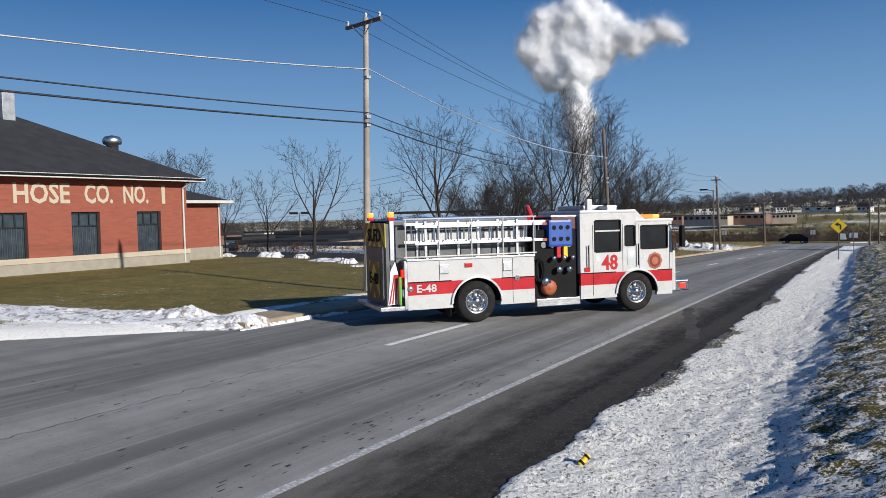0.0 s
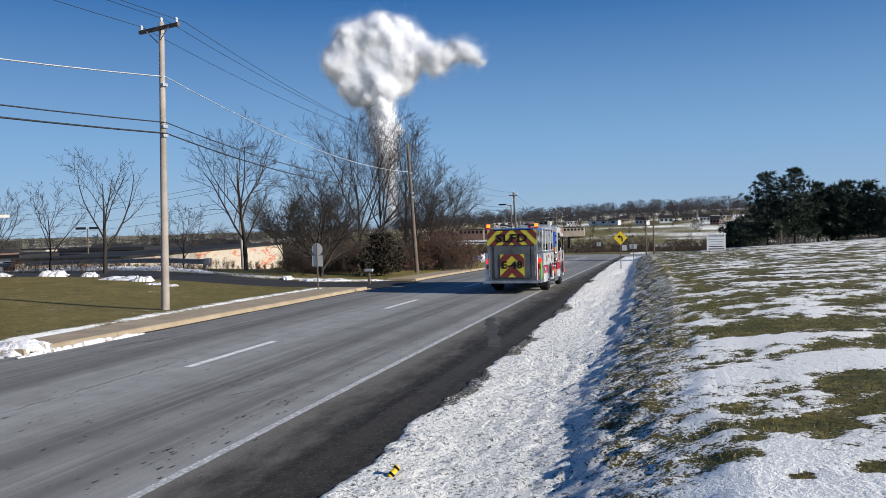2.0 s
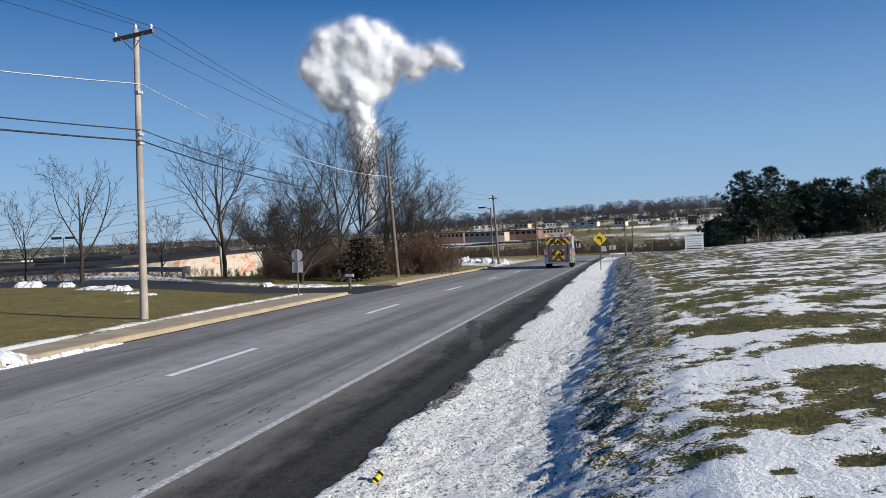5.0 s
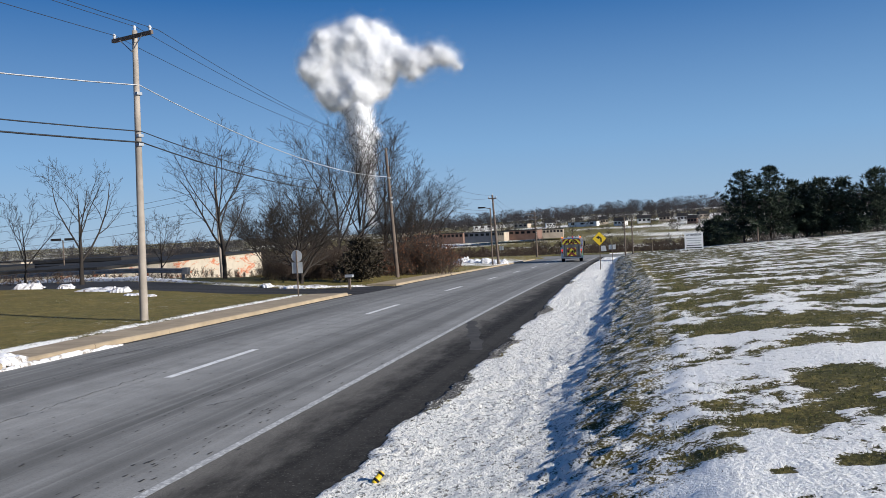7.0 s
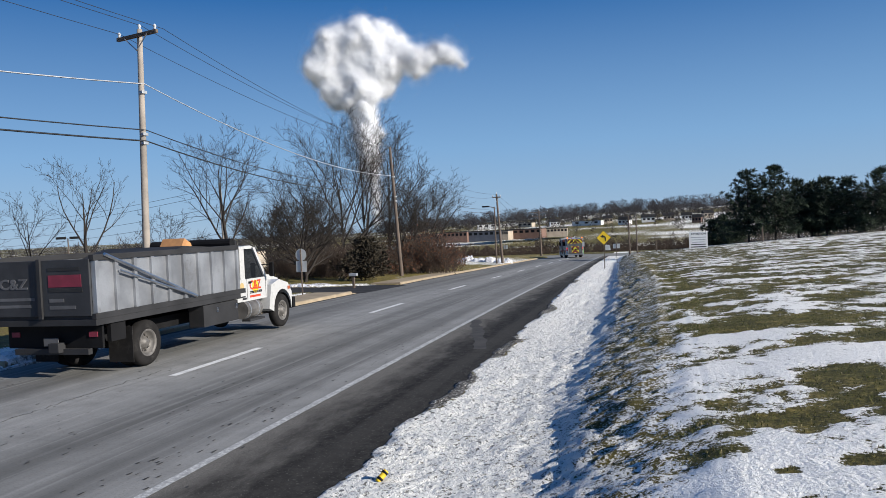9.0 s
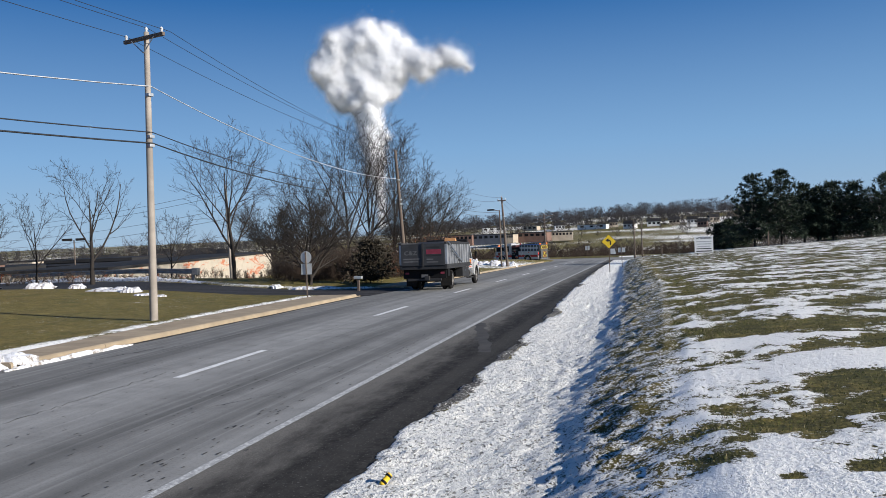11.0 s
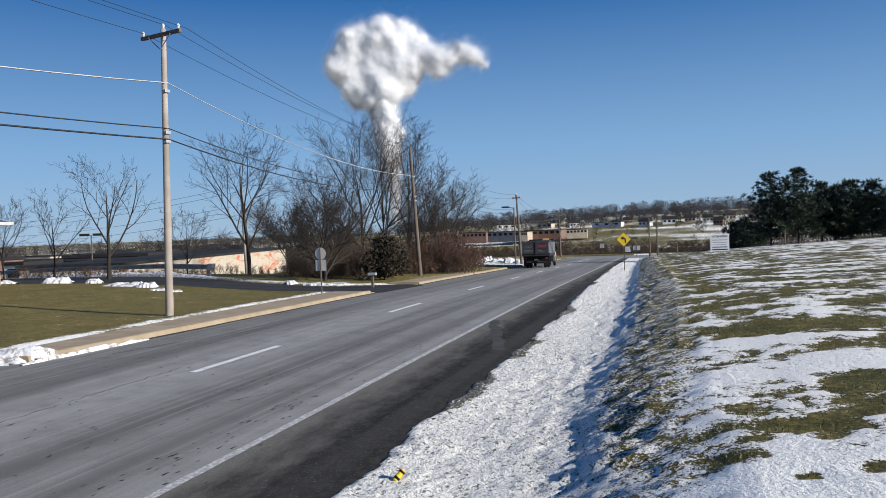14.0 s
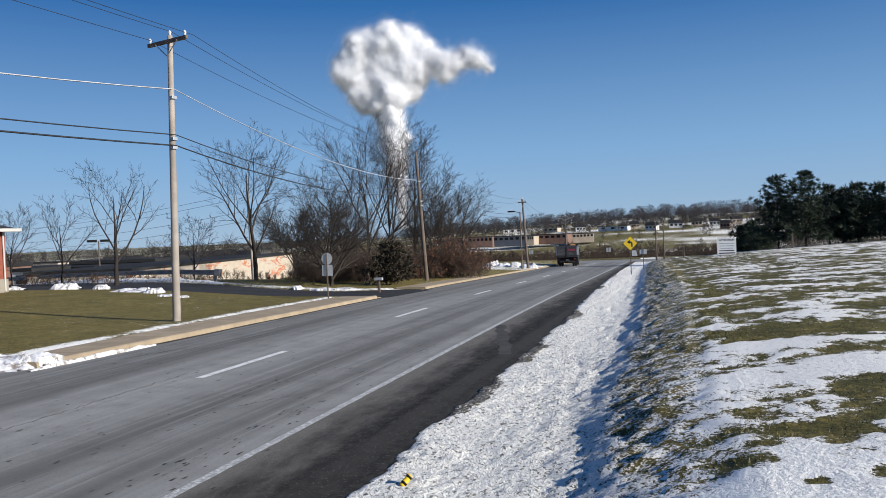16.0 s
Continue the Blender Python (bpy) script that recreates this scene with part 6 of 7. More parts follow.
    # ladders hung on the right side, two side by side
    for x, z0, z1, y0, y1, mat in ((1.04, 2.08, 2.52, -1.85, 2.05, ALUMINIUM), (1.15, 2.04, 2.46, -1.6, 1.9, ALUMINIUM)):
        for z in (z0, z1):
            part("ladder_rail", boxed(x - 0.025, x + 0.025, y0, y1, z - 0.03, z + 0.035, 0.008), mat, ob)
        for k in range(11):
            y = y0 + 0.2 + (y1 - y0 - 0.4) * k / 10
            part("rung", tubed((x, y, z0), (x, y, z1), 0.02, n=6), mat, ob)
        for z in (z0, z1):
            part("ladder_tip", boxed(x - 0.028, x + 0.028, y1, y1 + 0.45, z - 0.036, z + 0.036, 0.008), ORANGE, ob, "red-painted ladder end")
    for y in (-1.3, 1.2):
        part("ladder_bracket", boxed(0.86, 1.2, y - 0.03, y + 0.03, 1.67, 1.72), STEEL_GREY, ob)
        part("ladder_bracket", boxed(1.08, 1.12, y - 0.03, y + 0.03, 1.70, 2.62), STEEL_GREY, ob)
    for z in (1.72, 2.66):
        part("rack_rail", tubed((1.2, -1.9, z), (1.2, 1.7, z), 0.02, n=8), WHITE_PAINT, ob)
    for k in range(5):
        y = -1.85 + 0.87 * k
        part("rack_post", tubed((1.2, y, 1.67), (1.2, y, 2.66), 0.018, n=6), WHITE_PAINT, ob)
    # tail: chevron board, cabinets, tailboard
    part("tail_panel", boxed(-1.0, 1.0, -2.30, -2.2, 0.52, 2.56), TAIL_GREY, ob, "grey metal tail with a roll door, darkened as in shade")
    for s in (-1, 1):
        part("tail_side", boxed(min(s * 0.80, s * 0.86), max(s * 0.80, s * 0.86), -2.2, -1.83, 0.52, 1.7), TAIL_GREY, ob)
    part("tail_lower", boxed(-0.74, 0.74, -2.33, -2.30, 0.62, 1.95), TAIL_GREY, ob, "grey metal tail locker door, darkened as in shade")
    for s in (-1, 1):
        part("tail_column", boxed(min(s * 0.86, s * 1.22), max(s * 0.86, s * 1.22), -1.90, -1.83, 0.45, 1.64), ALUMINIUM, ob)
    part("tailboard", boxed(-1.2, 1.2, -2.52, -1.83, 0.42, 0.52, 0.015), TREAD_PLATE, ob, "tread plate tailboard")

    def chevrons(z0, z1, half, y, n):
        """Lime and red stripes that rise to the middle."""
        part("chevron_board", boxed(-half, half, y, y + 0.02, z0, z1), LIME, ob, "lime and red chevrons")
        pitch = (z1 - z0 + half) / n
        for k in range(-1, n + 1):
            for s in (-1, 1):
                a = z0 - half + pitch * (k + 0.25)
                quad = [(0.0, a + half), (s * half, a), (s * half, a + pitch * 0.5), (0.0, a + half + pitch * 0.5)]
                cut = []
                pts = quad
                for lo, sign in ((z0, 1), (z1, -1)):
                    cut = []
                    for p, q in zip(pts, pts[1:] + pts[:1]):
                        ip, iq = sign * (p[1] - lo) >= 0, sign * (q[1] - lo) >= 0
                        if ip:
                            cut.append(p)
                        if ip != iq:
                            t = (lo - p[1]) / (q[1] - p[1])
                            cut.append((p[0] + (q[0] - p[0]) * t, lo))
                    pts = cut
                    if len(pts) < 3:
                        break
                if len(pts) >= 3:
                    part("chevron_stripe", plate(pts if s > 0 else pts[::-1], y - 0.006, y - 0.001), DARK_RED, ob)

    chevrons(1.98, 2.58, 1.02, -2.325, 3)
    chevrons(0.66, 1.6, 0.50, -2.355, 2)
    fitted_letters("SLFD", 1.3, 0.34, BLACK, pose(-0.65, -2.338, 2.10, 90), ob, "dark letters")
    fitted_letters("E-48", 0.85, 0.3, BLACK, pose(-0.42, -2.368, 1.02, 90), ob, "dark letters")
    for s in (-1, 1):
        part("tail_lamp", boxed(s * 1.08 - 0.08, s * 1.08 + 0.08, -1.94, -1.90, 1.22, 1.42, 0.01), RED_GLOW, ob, "lit red tail lamp")
        part("tail_lamp", boxed(s * 1.08 - 0.08, s * 1.08 + 0.08, -1.94, -1.90, 0.98, 1.18, 0.01), RED_LENS, ob)
        part("tail_lamp", boxed(s * 1.08 - 0.08, s * 1.08 + 0.08, -1.94, -1.90, 0.74, 0.94, 0.01), SIGN_WHITE, ob)
        part("beacon_stand", boxed(s * 1.0 - 0.04, s * 1.0 + 0.04, -2.2, -2.1, 1.66, 2.66), ALUMINIUM, ob)
        part("beacon", boxed(s * 1.0 - 0.07, s * 1.0 + 0.07, -2.23, -2.09, 2.72, 2.85, 0.03), AMBER_GLOW, ob, "lit amber beacon")
        part("beacon_base", boxed(s * 1.0 - 0.08, s * 1.0 + 0.08, -2.24, -2.08, 2.64, 2.72, 0.015), RED_LENS, ob, "red beacon base")
        part("grab_rail", tubed((s * 0.95, -2.36, 0.7), (s * 0.95, -2.36, 2.0), 0.018, n=8), CHROME, ob)
    # folded flag at the tail corner
    cloth = [(-2.28, 0.55), (-1.98, 0.57), (-1.98, 1.2), (-2.08, 1.62), (-2.2, 1.4)]
    part("flag", prism(bmesh.new(), cloth, 1.0, 1.02), SIGN_WHITE, ob, "striped red and white flag")
    for k in range(4):
        part("flag_stripe", prism(bmesh.new(), [(-2.26 + 0.075 * k, 0.57), (-2.225 + 0.075 * k, 0.57), (-2.09 + 0.03 * k, 1.3), (-2.12 + 0.03 * k, 1.3)], 1.021, 1.027), RED_PAINT, ob)
    part("green_hose", tubed((1.14, -2.0, 0.55), (1.14, -2.0, 1.25), 0.04, n=8), GREEN_HOSE, ob)
    # pump panel
    part("pump_house", boxed(-1.1, 1.1, 1.64, 2.95, 0.5, 2.3, 0.01), BLACK, ob, "dark pump panel")
    part("step", boxed(-1.28, 1.28, 1.66, 2.93, 0.30, 0.50, 0.015), TREAD_PLATE, ob, "tread plate step")
    part("crosslay_cover", boxed(-1.1, 1.1, 2.2, 2.93, 2.3, 2.62, 0.02), MAROON, ob, "dull maroon cover over the cross hoses")
    part("crosslay_rim", boxed(-1.12, 1.12, 2.18, 2.95, 2.62, 2.66, 0.012), ALUMINIUM, ob)
    for s in (-1, 1):
        for y, z, r in ((1.95, 0.95, 0.10), (2.35, 1.25, 0.07), (2.65, 1.25, 0.07), (2.2, 1.55, 0.05), (2.5, 1.55, 0.05), (2.75, 1.55, 0.05)):
            part("outlet", lathe(bmesh.new(), [(s * 1.1, r), (s * 1.2, r), (s * 1.22, r * 1.25), (s * 1.27, r * 1.25), (s * 1.27, 0.0)], True, 16, (0, y, z)), CHROME, ob, smooth=True)
        part("suction_cap", lathe(bmesh.new(), [(s * 1.1, 0.2), (s * 1.25, 0.2), (s * 1.27, 0.12), (s * 1.3, 0.0)], True, 20, (0, 2.05, 0.78)), ORANGE, ob, smooth=True)
        for k in range(4):
            part("gauge", lathe(bmesh.new(), [(s * 1.1, 0.08), (s * 1.13, 0.08), (s * 1.13, 0.0)], True, 14, (0, 1.95 + 0.25 * k, 1.9)), CHROME, ob)
        part("valve_handle", boxed(min(s * 1.1, s * 1.16), max(s * 1.1, s * 1.16), 2.3, 2.38, 1.62, 1.8, 0.01), RED_PAINT, ob)
    # a coiled hose hung at the front of the panel
    for k in range(7):
        a = k * math.tau / 7
        part("hose_loop", tubed((1.2, 1.8 + 0.12 * math.cos(a), 1.25 + 0.3 * math.sin(a)), (1.2, 1.8 + 0.12 * math.cos(a + 0.9), 1.25 + 0.3 * math.sin(a + 0.9)), 0.035, n=6), BLACK, ob)
    part("blue_pack", boxed(0.85, 1.25, 2.05, 2.75, 1.85, 2.55, 0.06), BLUE_PACK, ob, "blue bundle of hose")
    for k in range(6):
        part("pack_hole", tubed((1.245, 2.2 + 0.2 * (k % 3), 2.05 + 0.3 * (k // 3)), (1.262, 2.2 + 0.2 * (k % 3), 2.05 + 0.3 * (k // 3)), 0.06, n=10), BLACK, ob)
    part("red_tag", boxed(1.12, 1.2, 2.3, 2.42, 1.55, 1.86, 0.02), RED_PAINT, ob)
    part("yellow_tag", boxed(1.12, 1.2, 2.5, 2.62, 1.55, 1.86, 0.02), YELLOW, ob)
    part("deck_gun", tubed((0.1, 1.9, 2.38), (0.1, 2.1, 2.75), 0.07, n=10), RED_PAINT, ob, "red deck gun")
    part("deck_gun_barrel", tubed((0.1, 2.08, 2.70), (0.1, 1.98, 2.95), 0.075, 0.06, 10), RED_PAINT, ob, "red deck gun")
    # cab
    C0, C1, C2, C3 = 2.98, 4.72, 5.86, 5.98
    TOPR, TOPF = 2.70, 2.44
    for s in (-1, 1):
        x0, x1 = sorted((s * 1.13, s * W))
        for e in (-1, 1):
            part("cab_lower", side_panel(C0, C2, 0.42, 0.78, x0, x1, FA, 0.64, sides=(e,)), WHITE_PAINT, ob)
            part("stripe", side_panel(C0, C2, 0.78, 1.10, x0, x1, FA, 0.64, sides=(e,)), RED_PAINT, ob, "red stripe")
        part("cab_side", side_panel(C0, C2, 1.10, 1.62, x0, x1, FA, 0.64), WHITE_PAINT, ob)
        part("wheel_liner", arch(FA, 0.615, s * 0.6, s * (W - 0.02), 0.02), BLACK, ob)
        part("wheel_arch", arch(FA, 0.635, s * W - 0.03, s * W + 0.05), ALUMINIUM, ob)
        for zz in (0.76, 1.10):
            for ya, yb in ((C0, FA - 0.66), (FA + 0.66, C2)):
                part("pinstripe", boxed(s * W - 0.004, s * W + 0.004, ya, yb, zz - 0.014, zz + 0.014), BLACK if zz > 1 else WHITE_PAINT, ob)
        # pillars and roof sides round the windows
        for ya, yb, za, zb in ((C0, 3.42, 1.62, TOPR), (4.22, 4.36, 1.62, TOPR), (4.68, 4.86, 1.62, TOPF), (5.72, C2, 1.62, TOPF), (3.42, 4.22, 2.50, TOPR), (4.36, 4.72, 2.34, TOPR), (4.86, 5.72, 2.33, TOPF), (3.42, 4.22, 1.62, 1.66), (4.36, 4.68, 1.62, 1.80), (4.86, 5.72, 1.62, 1.70)):
            part("cab_pillar", boxed(x0, x1, ya, yb, za, zb), WHITE_PAINT, ob)
        for ya, yb, za, zb in ((3.42, 4.22, 1.66, 2.50), (4.36, 4.68, 1.80, 2.34), (4.86, 5.72, 1.70, 2.33)):
            part("side_window", boxed(min(s * (W - 0.05), s * (W - 0.03)), max(s * (W - 0.05), s * (W - 0.03)), ya, yb, za, zb), GLASS_DARK, ob)
            for e in ((ya - 0.02, ya + 0.02, za, zb), (yb - 0.02, yb + 0.02, za, zb), (ya + 0.02, yb - 0.02, za - 0.02, za + 0.02), (ya + 0.02, yb - 0.02, zb - 0.02, zb + 0.02)):
                part("window_seal", boxed(min(s * (W - 0.04), s * (W + 0.006)), max(s * (W - 0.04), s * (W + 0.006)), *e), BLACK, ob)
        part("window_bar", boxed(min(s * (W - 0.03), s * (W + 0.004)), max(s * (W - 0.03), s * (W + 0.004)), 3.44, 4.2, 2.2, 2.24), WHITE_PAINT, ob)
        for y in (3.36, 4.28, 4.80, 5.78):
            part("door_gap", boxed(s * W - 0.002, s * W + 0.004, y - 0.006, y + 0.006, 1.12 if y != 3.36 else 0.5, TOPF - 0.05), BLACK, ob)
        for y in (3.2, 4.74):
            part("grab_rail", tubed((s * (W + 0.06), y, 1.25), (s * (W + 0.06), y, 1.85), 0.018, n=8), BLACK, ob)
        part("louvre", boxed(min(s * W, s * (W + 0.012)), max(s * W, s * (W + 0.012)), 4.42, 4.64, 1.28, 1.7), STEEL_GREY, ob)
        part("marker_lamp", boxed(s * W - 0.01, s * W + 0.03, 3.1, 3.26, 1.14, 1.26, 0.012), RED_LENS, ob)
        part("badge", lathe(bmesh.new(), [(s * W, 0.24), (s * (W + 0.008), 0.24), (s * (W + 0.008), 0.0)], True, 8, (0, 5.3, 1.36)), ORANGE, ob, "round red and gold badge")
        part("badge_centre", lathe(bmesh.new(), [(s * W, 0.11), (s * (W + 0.014), 0.11), (s * (W + 0.014), 0.0)], True, 12, (0, 5.3, 1.36)), ORANGE, ob)
        part("badge_ring", lathe(bmesh.new(), [(s * W, 0.18), (s * (W + 0.011), 0.18), (s * (W + 0.011), 0.0)], True, 12, (0, 5.3, 1.36)), DARK_RED, ob)
        for y in (3.5, 4.98):
            part("small_mark", boxed(s * W - 0.002, s * W + 0.005, y - 0.05, y + 0.06, 1.42, 1.56), STEEL_GREY, ob)
        part("mirror_arm", tubed((s * W, 5.75, 2.35), (s * (W + 0.28), 6.0, 2.3), 0.018, n=6), CHROME, ob)
        part("mirror", boxed(min(s * (W + 0.2), s * (W + 0.34)), max(s * (W + 0.2), s * (W + 0.34)), 5.95, 6.05, 1.72, 2.32, 0.02), BLACK, ob)
    m = Matrix(((0, 0, 1, 0), (1, 0, 0, 0), (0, 1, 0, 0), (0, 0, 0, 1)))
    fitted_letters("48", 0.50, 0.42, RED_PAINT, Matrix.Translation((W + 0.004, 3.62, 1.16)) @ m, ob, "large red number")
    fitted_letters("48", 0.50, 0.42, RED_PAINT, Matrix.Translation((-W - 0.004, 4.12, 1.16)) @ Matrix(((0, 0, -1, 0), (-1, 0, 0, 0), (0, 1, 0, 0), (0, 0, 0, 1))), ob, "large red number")
    part("cab_floor", boxed(-1.13, 1.13, C0, C2, 0.8, 1.1), DARK, ob)
    part("cab_interior", boxed(-1.1, 1.1, C0 + 0.1, C2 - 0.2, 1.1, 2.35), DARK, ob)
    part("cab_back", boxed(-1.13, 1.13, C0, C0 + 0.06, 1.1, TOPR), WHITE_PAINT, ob)
    part("raised_roof", boxed(-W, W, C0, C1, TOPR, TOPR + 0.08, 0.03), WHITE_PAINT, ob)
    part("roof_slope", prism(bmesh.new(), [(C1, TOPF + 0.02), (C1, TOPR + 0.06), (C1 + 0.3, TOPF + 0.06)], -1.2, 1.2), WHITE_PAINT, ob)
    part("front_roof", boxed(-W, W, C1, C2 + 0.05, TOPF, TOPF + 0.08, 0.03), WHITE_PAINT, ob)
    part("front_wall", boxed(-W, W, C2, C3, 0.5, 1.62, 0.04), WHITE_PAINT, ob)
    part("windscreen", prism(bmesh.new(), [(C2 - 0.02, 1.62), (C3, 1.62), (C2 + 0.02, TOPF), (C2 - 0.06, TOPF)], -1.15, 1.15), GLASS_DARK, ob)
    part("front_bumper", boxed(-1.22, 1.22, C3, 6.42, 0.48, 0.78, 0.03), CHROME, ob, "polished steel bumper")
    part("bumper_lamp", boxed(1.2, 1.24, 6.1, 6.3, 0.56, 0.7, 0.01), RED_GLOW, ob)
    part("grille", boxed(-0.6, 0.6, C3, C3 + 0.03, 0.9, 1.5, 0.01), CHROME, ob)
    for s in (-1, 1):
        part("headlight", boxed(s * 0.9 - 0.2, s * 0.9 + 0.2, C3, C3 + 0.05, 0.95, 1.2, 0.02), CHROME, ob)
        part("light_bar", boxed(s * 0.75 - 0.35, s * 0.75 + 0.35, C2 - 0.52, C2 - 0.3, TOPF + 0.09, TOPF + 0.19, 0.03), AMBER_GLOW, ob, "lit amber light bar")
    part("air_unit", boxed(-0.6, 0.6, 3.3, 4.1, TOPR + 0.08, TOPR + 0.22, 0.05), STEEL_GREY, ob)
    part("siren", boxed(0.75, 0.9, 3.4, 3.55, TOPR + 0.08, TOPR + 0.38, 0.02), WHITE_PAINT, ob)
    part("roof_lamp", boxed(0.6, 1.1, 3.9, 4.2, TOPR + 0.08, TOPR + 0.2, 0.03), ALUMINIUM, ob)
    part("antenna", tubed((-0.9, 3.6, TOPR), (-0.9, 3.55, TOPR + 1.0), 0.008, n=5), BLACK, ob)
    wheels = []
    for s in (-1, 1):
        wheels.append(wheel("rear_wheel", ob, s * 1.02, 0.0, 0.53, 0.40, s, 0.30))
        wheels.append(wheel("front_wheel", ob, s * 1.06, FA, 0.53, 0.32, s, 0.30))
    part("axle", tubed((-0.9, 0, 0.53), (0.9, 0, 0.53), 0.12, n=10), DARK, ob)
    part("axle", tubed((-0.9, FA, 0.53), (0.9, FA, 0.53), 0.1, n=10), DARK, ob)
    for s in (-1, 1):
        part("mud_flap", boxed(s * 1.02 - 0.2, s * 1.02 + 0.2, -0.72, -0.70, 0.2, 0.62), RUBBER, ob)
    return ob, wheels


GREY_BED = worn("bare_grey_dump_body", (0.36, 0.37, 0.39), 0.45, 0.6, vary=0.3, scale=1.2, dirt=(0.20, 0.19, 0.18))
GREY_DARK = worn("dirty_steel", (0.024, 0.024, 0.026), 0.7, 0.1, vary=0.35, scale=1.5)
# tail red and tail grey, both darkened to carry the rear face's shade
SHADED_RED = worn("shaded_red_sign", (0.22, 0.025, 0.05), 0.6)
GREY_SHADED = worn("shaded_tail_board", (0.036, 0.038, 0.043), 0.7, 0.1, vary=0.25)
TAN_LOAD = worn("tan_load", (0.5, 0.25, 0.1), 0.8, vary=0.3)
ORANGE_TEXT = worn("red_orange_lettering", (0.52, 0.055, 0.02), 0.5)
# tail lettering and number plate, greyed down for that same shade
SHADED_TEXT = worn("shaded_lettering", (0.11, 0.11, 0.115), 0.7)
DIRTY_RIM = worn("dirty_wheel_steel", (0.17, 0.16, 0.15), 0.6, 0.4, vary=0.35, scale=6, dirt=(0.07, 0.065, 0.06))


TANK_GREY = worn("dirty_tank_metal", (0.20, 0.19, 0.18), 0.55, 0.5, vary=0.4, scale=3, dirt=(0.08, 0.075, 0.07))
PALE_GOLD = worn("pale_gold_emblem", (0.5, 0.36, 0.16), 0.5)


def dump_truck():
    """Local axes as for the fire engine; the origin on the road under the rear axle."""
    ob = thing("dump_truck", "white truck cab with a long grey dump body", "truck")
    FA, HB = 6.3, 5.92
    m = Matrix(((0, 0, 1, 0), (1, 0, 0, 0), (0, 1, 0, 0), (0, 0, 0, 1)))
    part("chassis", boxed(-0.45, 0.45, -1.3, 6.6, 0.62, 0.9), BLACK, ob)
    part("bed_floor", boxed(-1.2, 1.2, -1.75, 3.66, 1.18, 1.32), GREY_DARK, ob)
    part("bed_sill", boxed(-1.26, 1.26, -1.78, 3.7, 1.10, 1.22, 0.01), GREY_DARK, ob)
    for s in (-1, 1):
        x0, x1 = sorted((s * 1.18, s * 1.22))
        part("bed_side", boxed(x0, x1, -1.75, 3.66, 1.32, 2.38), GREY_BED, ob)
        part("bed_top_rail", boxed(min(s * 1.16, s * 1.28), max(s * 1.16, s * 1.28), -1.78, 3.68, 2.38, 2.50, 0.015), GREY_DARK, ob)
        part("bed_low_rail", boxed(min(s * 1.16, s * 1.27), max(s * 1.16, s * 1.27), -1.78, 3.95, 1.22, 1.34, 0.012), GREY_DARK, ob)
        for k in range(10):
            y = -1.70 + 5.3 * k / 9
            part("bed_rib", boxed(min(s * 1.21, s * 1.285), max(s * 1.21, s * 1.285), y - 0.05, y + 0.05, 1.34, 2.38, 0.012), GREY_BED, ob)
        part("tarp_arm", tubed((s * 1.31, -1.5, 2.5), (s * 1.31, 1.6, 1.36), 0.035, n=8), ALUMINIUM, ob, "bare tarpaulin arm")
        part("tarp_arm", tubed((s * 1.33, -1.1, 2.15), (s * 1.33, 1.6, 1.36), 0.025, n=8), ALUMINIUM, ob)
    part("bed_front", boxed(-1.2, 1.2, 3.63, 3.71, 1.32, 2.62), GREY_DARK, ob)
    part("tarp_roll", tubed((-1.2, 3.5, 2.56), (1.2, 3.5, 2.56), 0.12, n=12), BLACK, ob)
    part("load", prism(bmesh.new(), [(0.2, 2.2), (3.4, 2.2), (2.6, 2.5), (1.5, 2.56), (0.8, 2.4)], -1.1, 1.1), GREY_DARK, ob)
    part("load_board", prism(bmesh.new(), [(1.6, 2.4), (2.2, 2.4), (2.1, 2.62), (1.85, 2.74)], 0.3, 0.9), TAN_LOAD, ob, "tan board on the load")
    # tail: two doors, in colours darkened for the rear shade
    for s in (-1, 1):
        x0, x1 = sorted((s * 0.03, s * 1.17))
        part("tail_door", boxed(x0, x1, -1.80, -1.74, 1.3, 2.42, 0.01), GREY_SHADED, ob)
    part("tail_post", boxed(-0.04, 0.04, -1.85, -1.80, 1.25, 2.45), GREY_DARK, ob)
    fitted_letters("C&Z", 0.7, 0.22, SHADED_TEXT, pose(-1.0, -1.806, 1.85, 90), ob)
    for z, w in ((1.62, 0.9), (1.48, 0.8)):
        part("text_bar", boxed(-1.05, -1.05 + w, -1.808, -1.80, z, z + 0.06), SHADED_TEXT, ob)
    part("red_plate", boxed(0.2, 0.98, -1.808, -1.80, 1.88, 2.12), SHADED_RED, ob, "red sign on the tail door")
    for z, w in ((2.2, 0.75), (1.78, 0.8), (1.58, 0.35), (1.44, 0.62)):
        part("text_bar", boxed(0.2, 0.2 + w, -1.808, -1.80, z, z + 0.07), SIGN_BLACK if z > 1.6 else SHADED_TEXT, ob)
    # black panel that stands for the shade under the body
    part("tail_apron", boxed(-1.15, 1.15, -1.5, -1.44, 0.62, 1.12), BLACK, ob)
    part("hitch_beam", boxed(-0.9, 0.9, -1.62, -1.5, 0.5, 0.62, 0.01), GREY_DARK, ob)
    part("hitch", boxed(0.05, 0.3, -1.75, -1.55, 0.55, 0.75, 0.02), GREY_DARK, ob)
    part("plate", boxed(-0.15, 0.2, -1.64, -1.62, 0.68, 0.84), SHADED_TEXT, ob)
    for s in (-1, 1):
        part("tail_lamp", boxed(s * 0.95 - 0.1, s * 0.95 + 0.1, -1.52, -1.49, 0.85, 0.95), SHADED_RED, ob)
        part("mud_flap", boxed(s * 0.95 - 0.3, s * 0.95 + 0.3, -0.72, -0.70, 0.2, 0.95), RUBBER, ob)
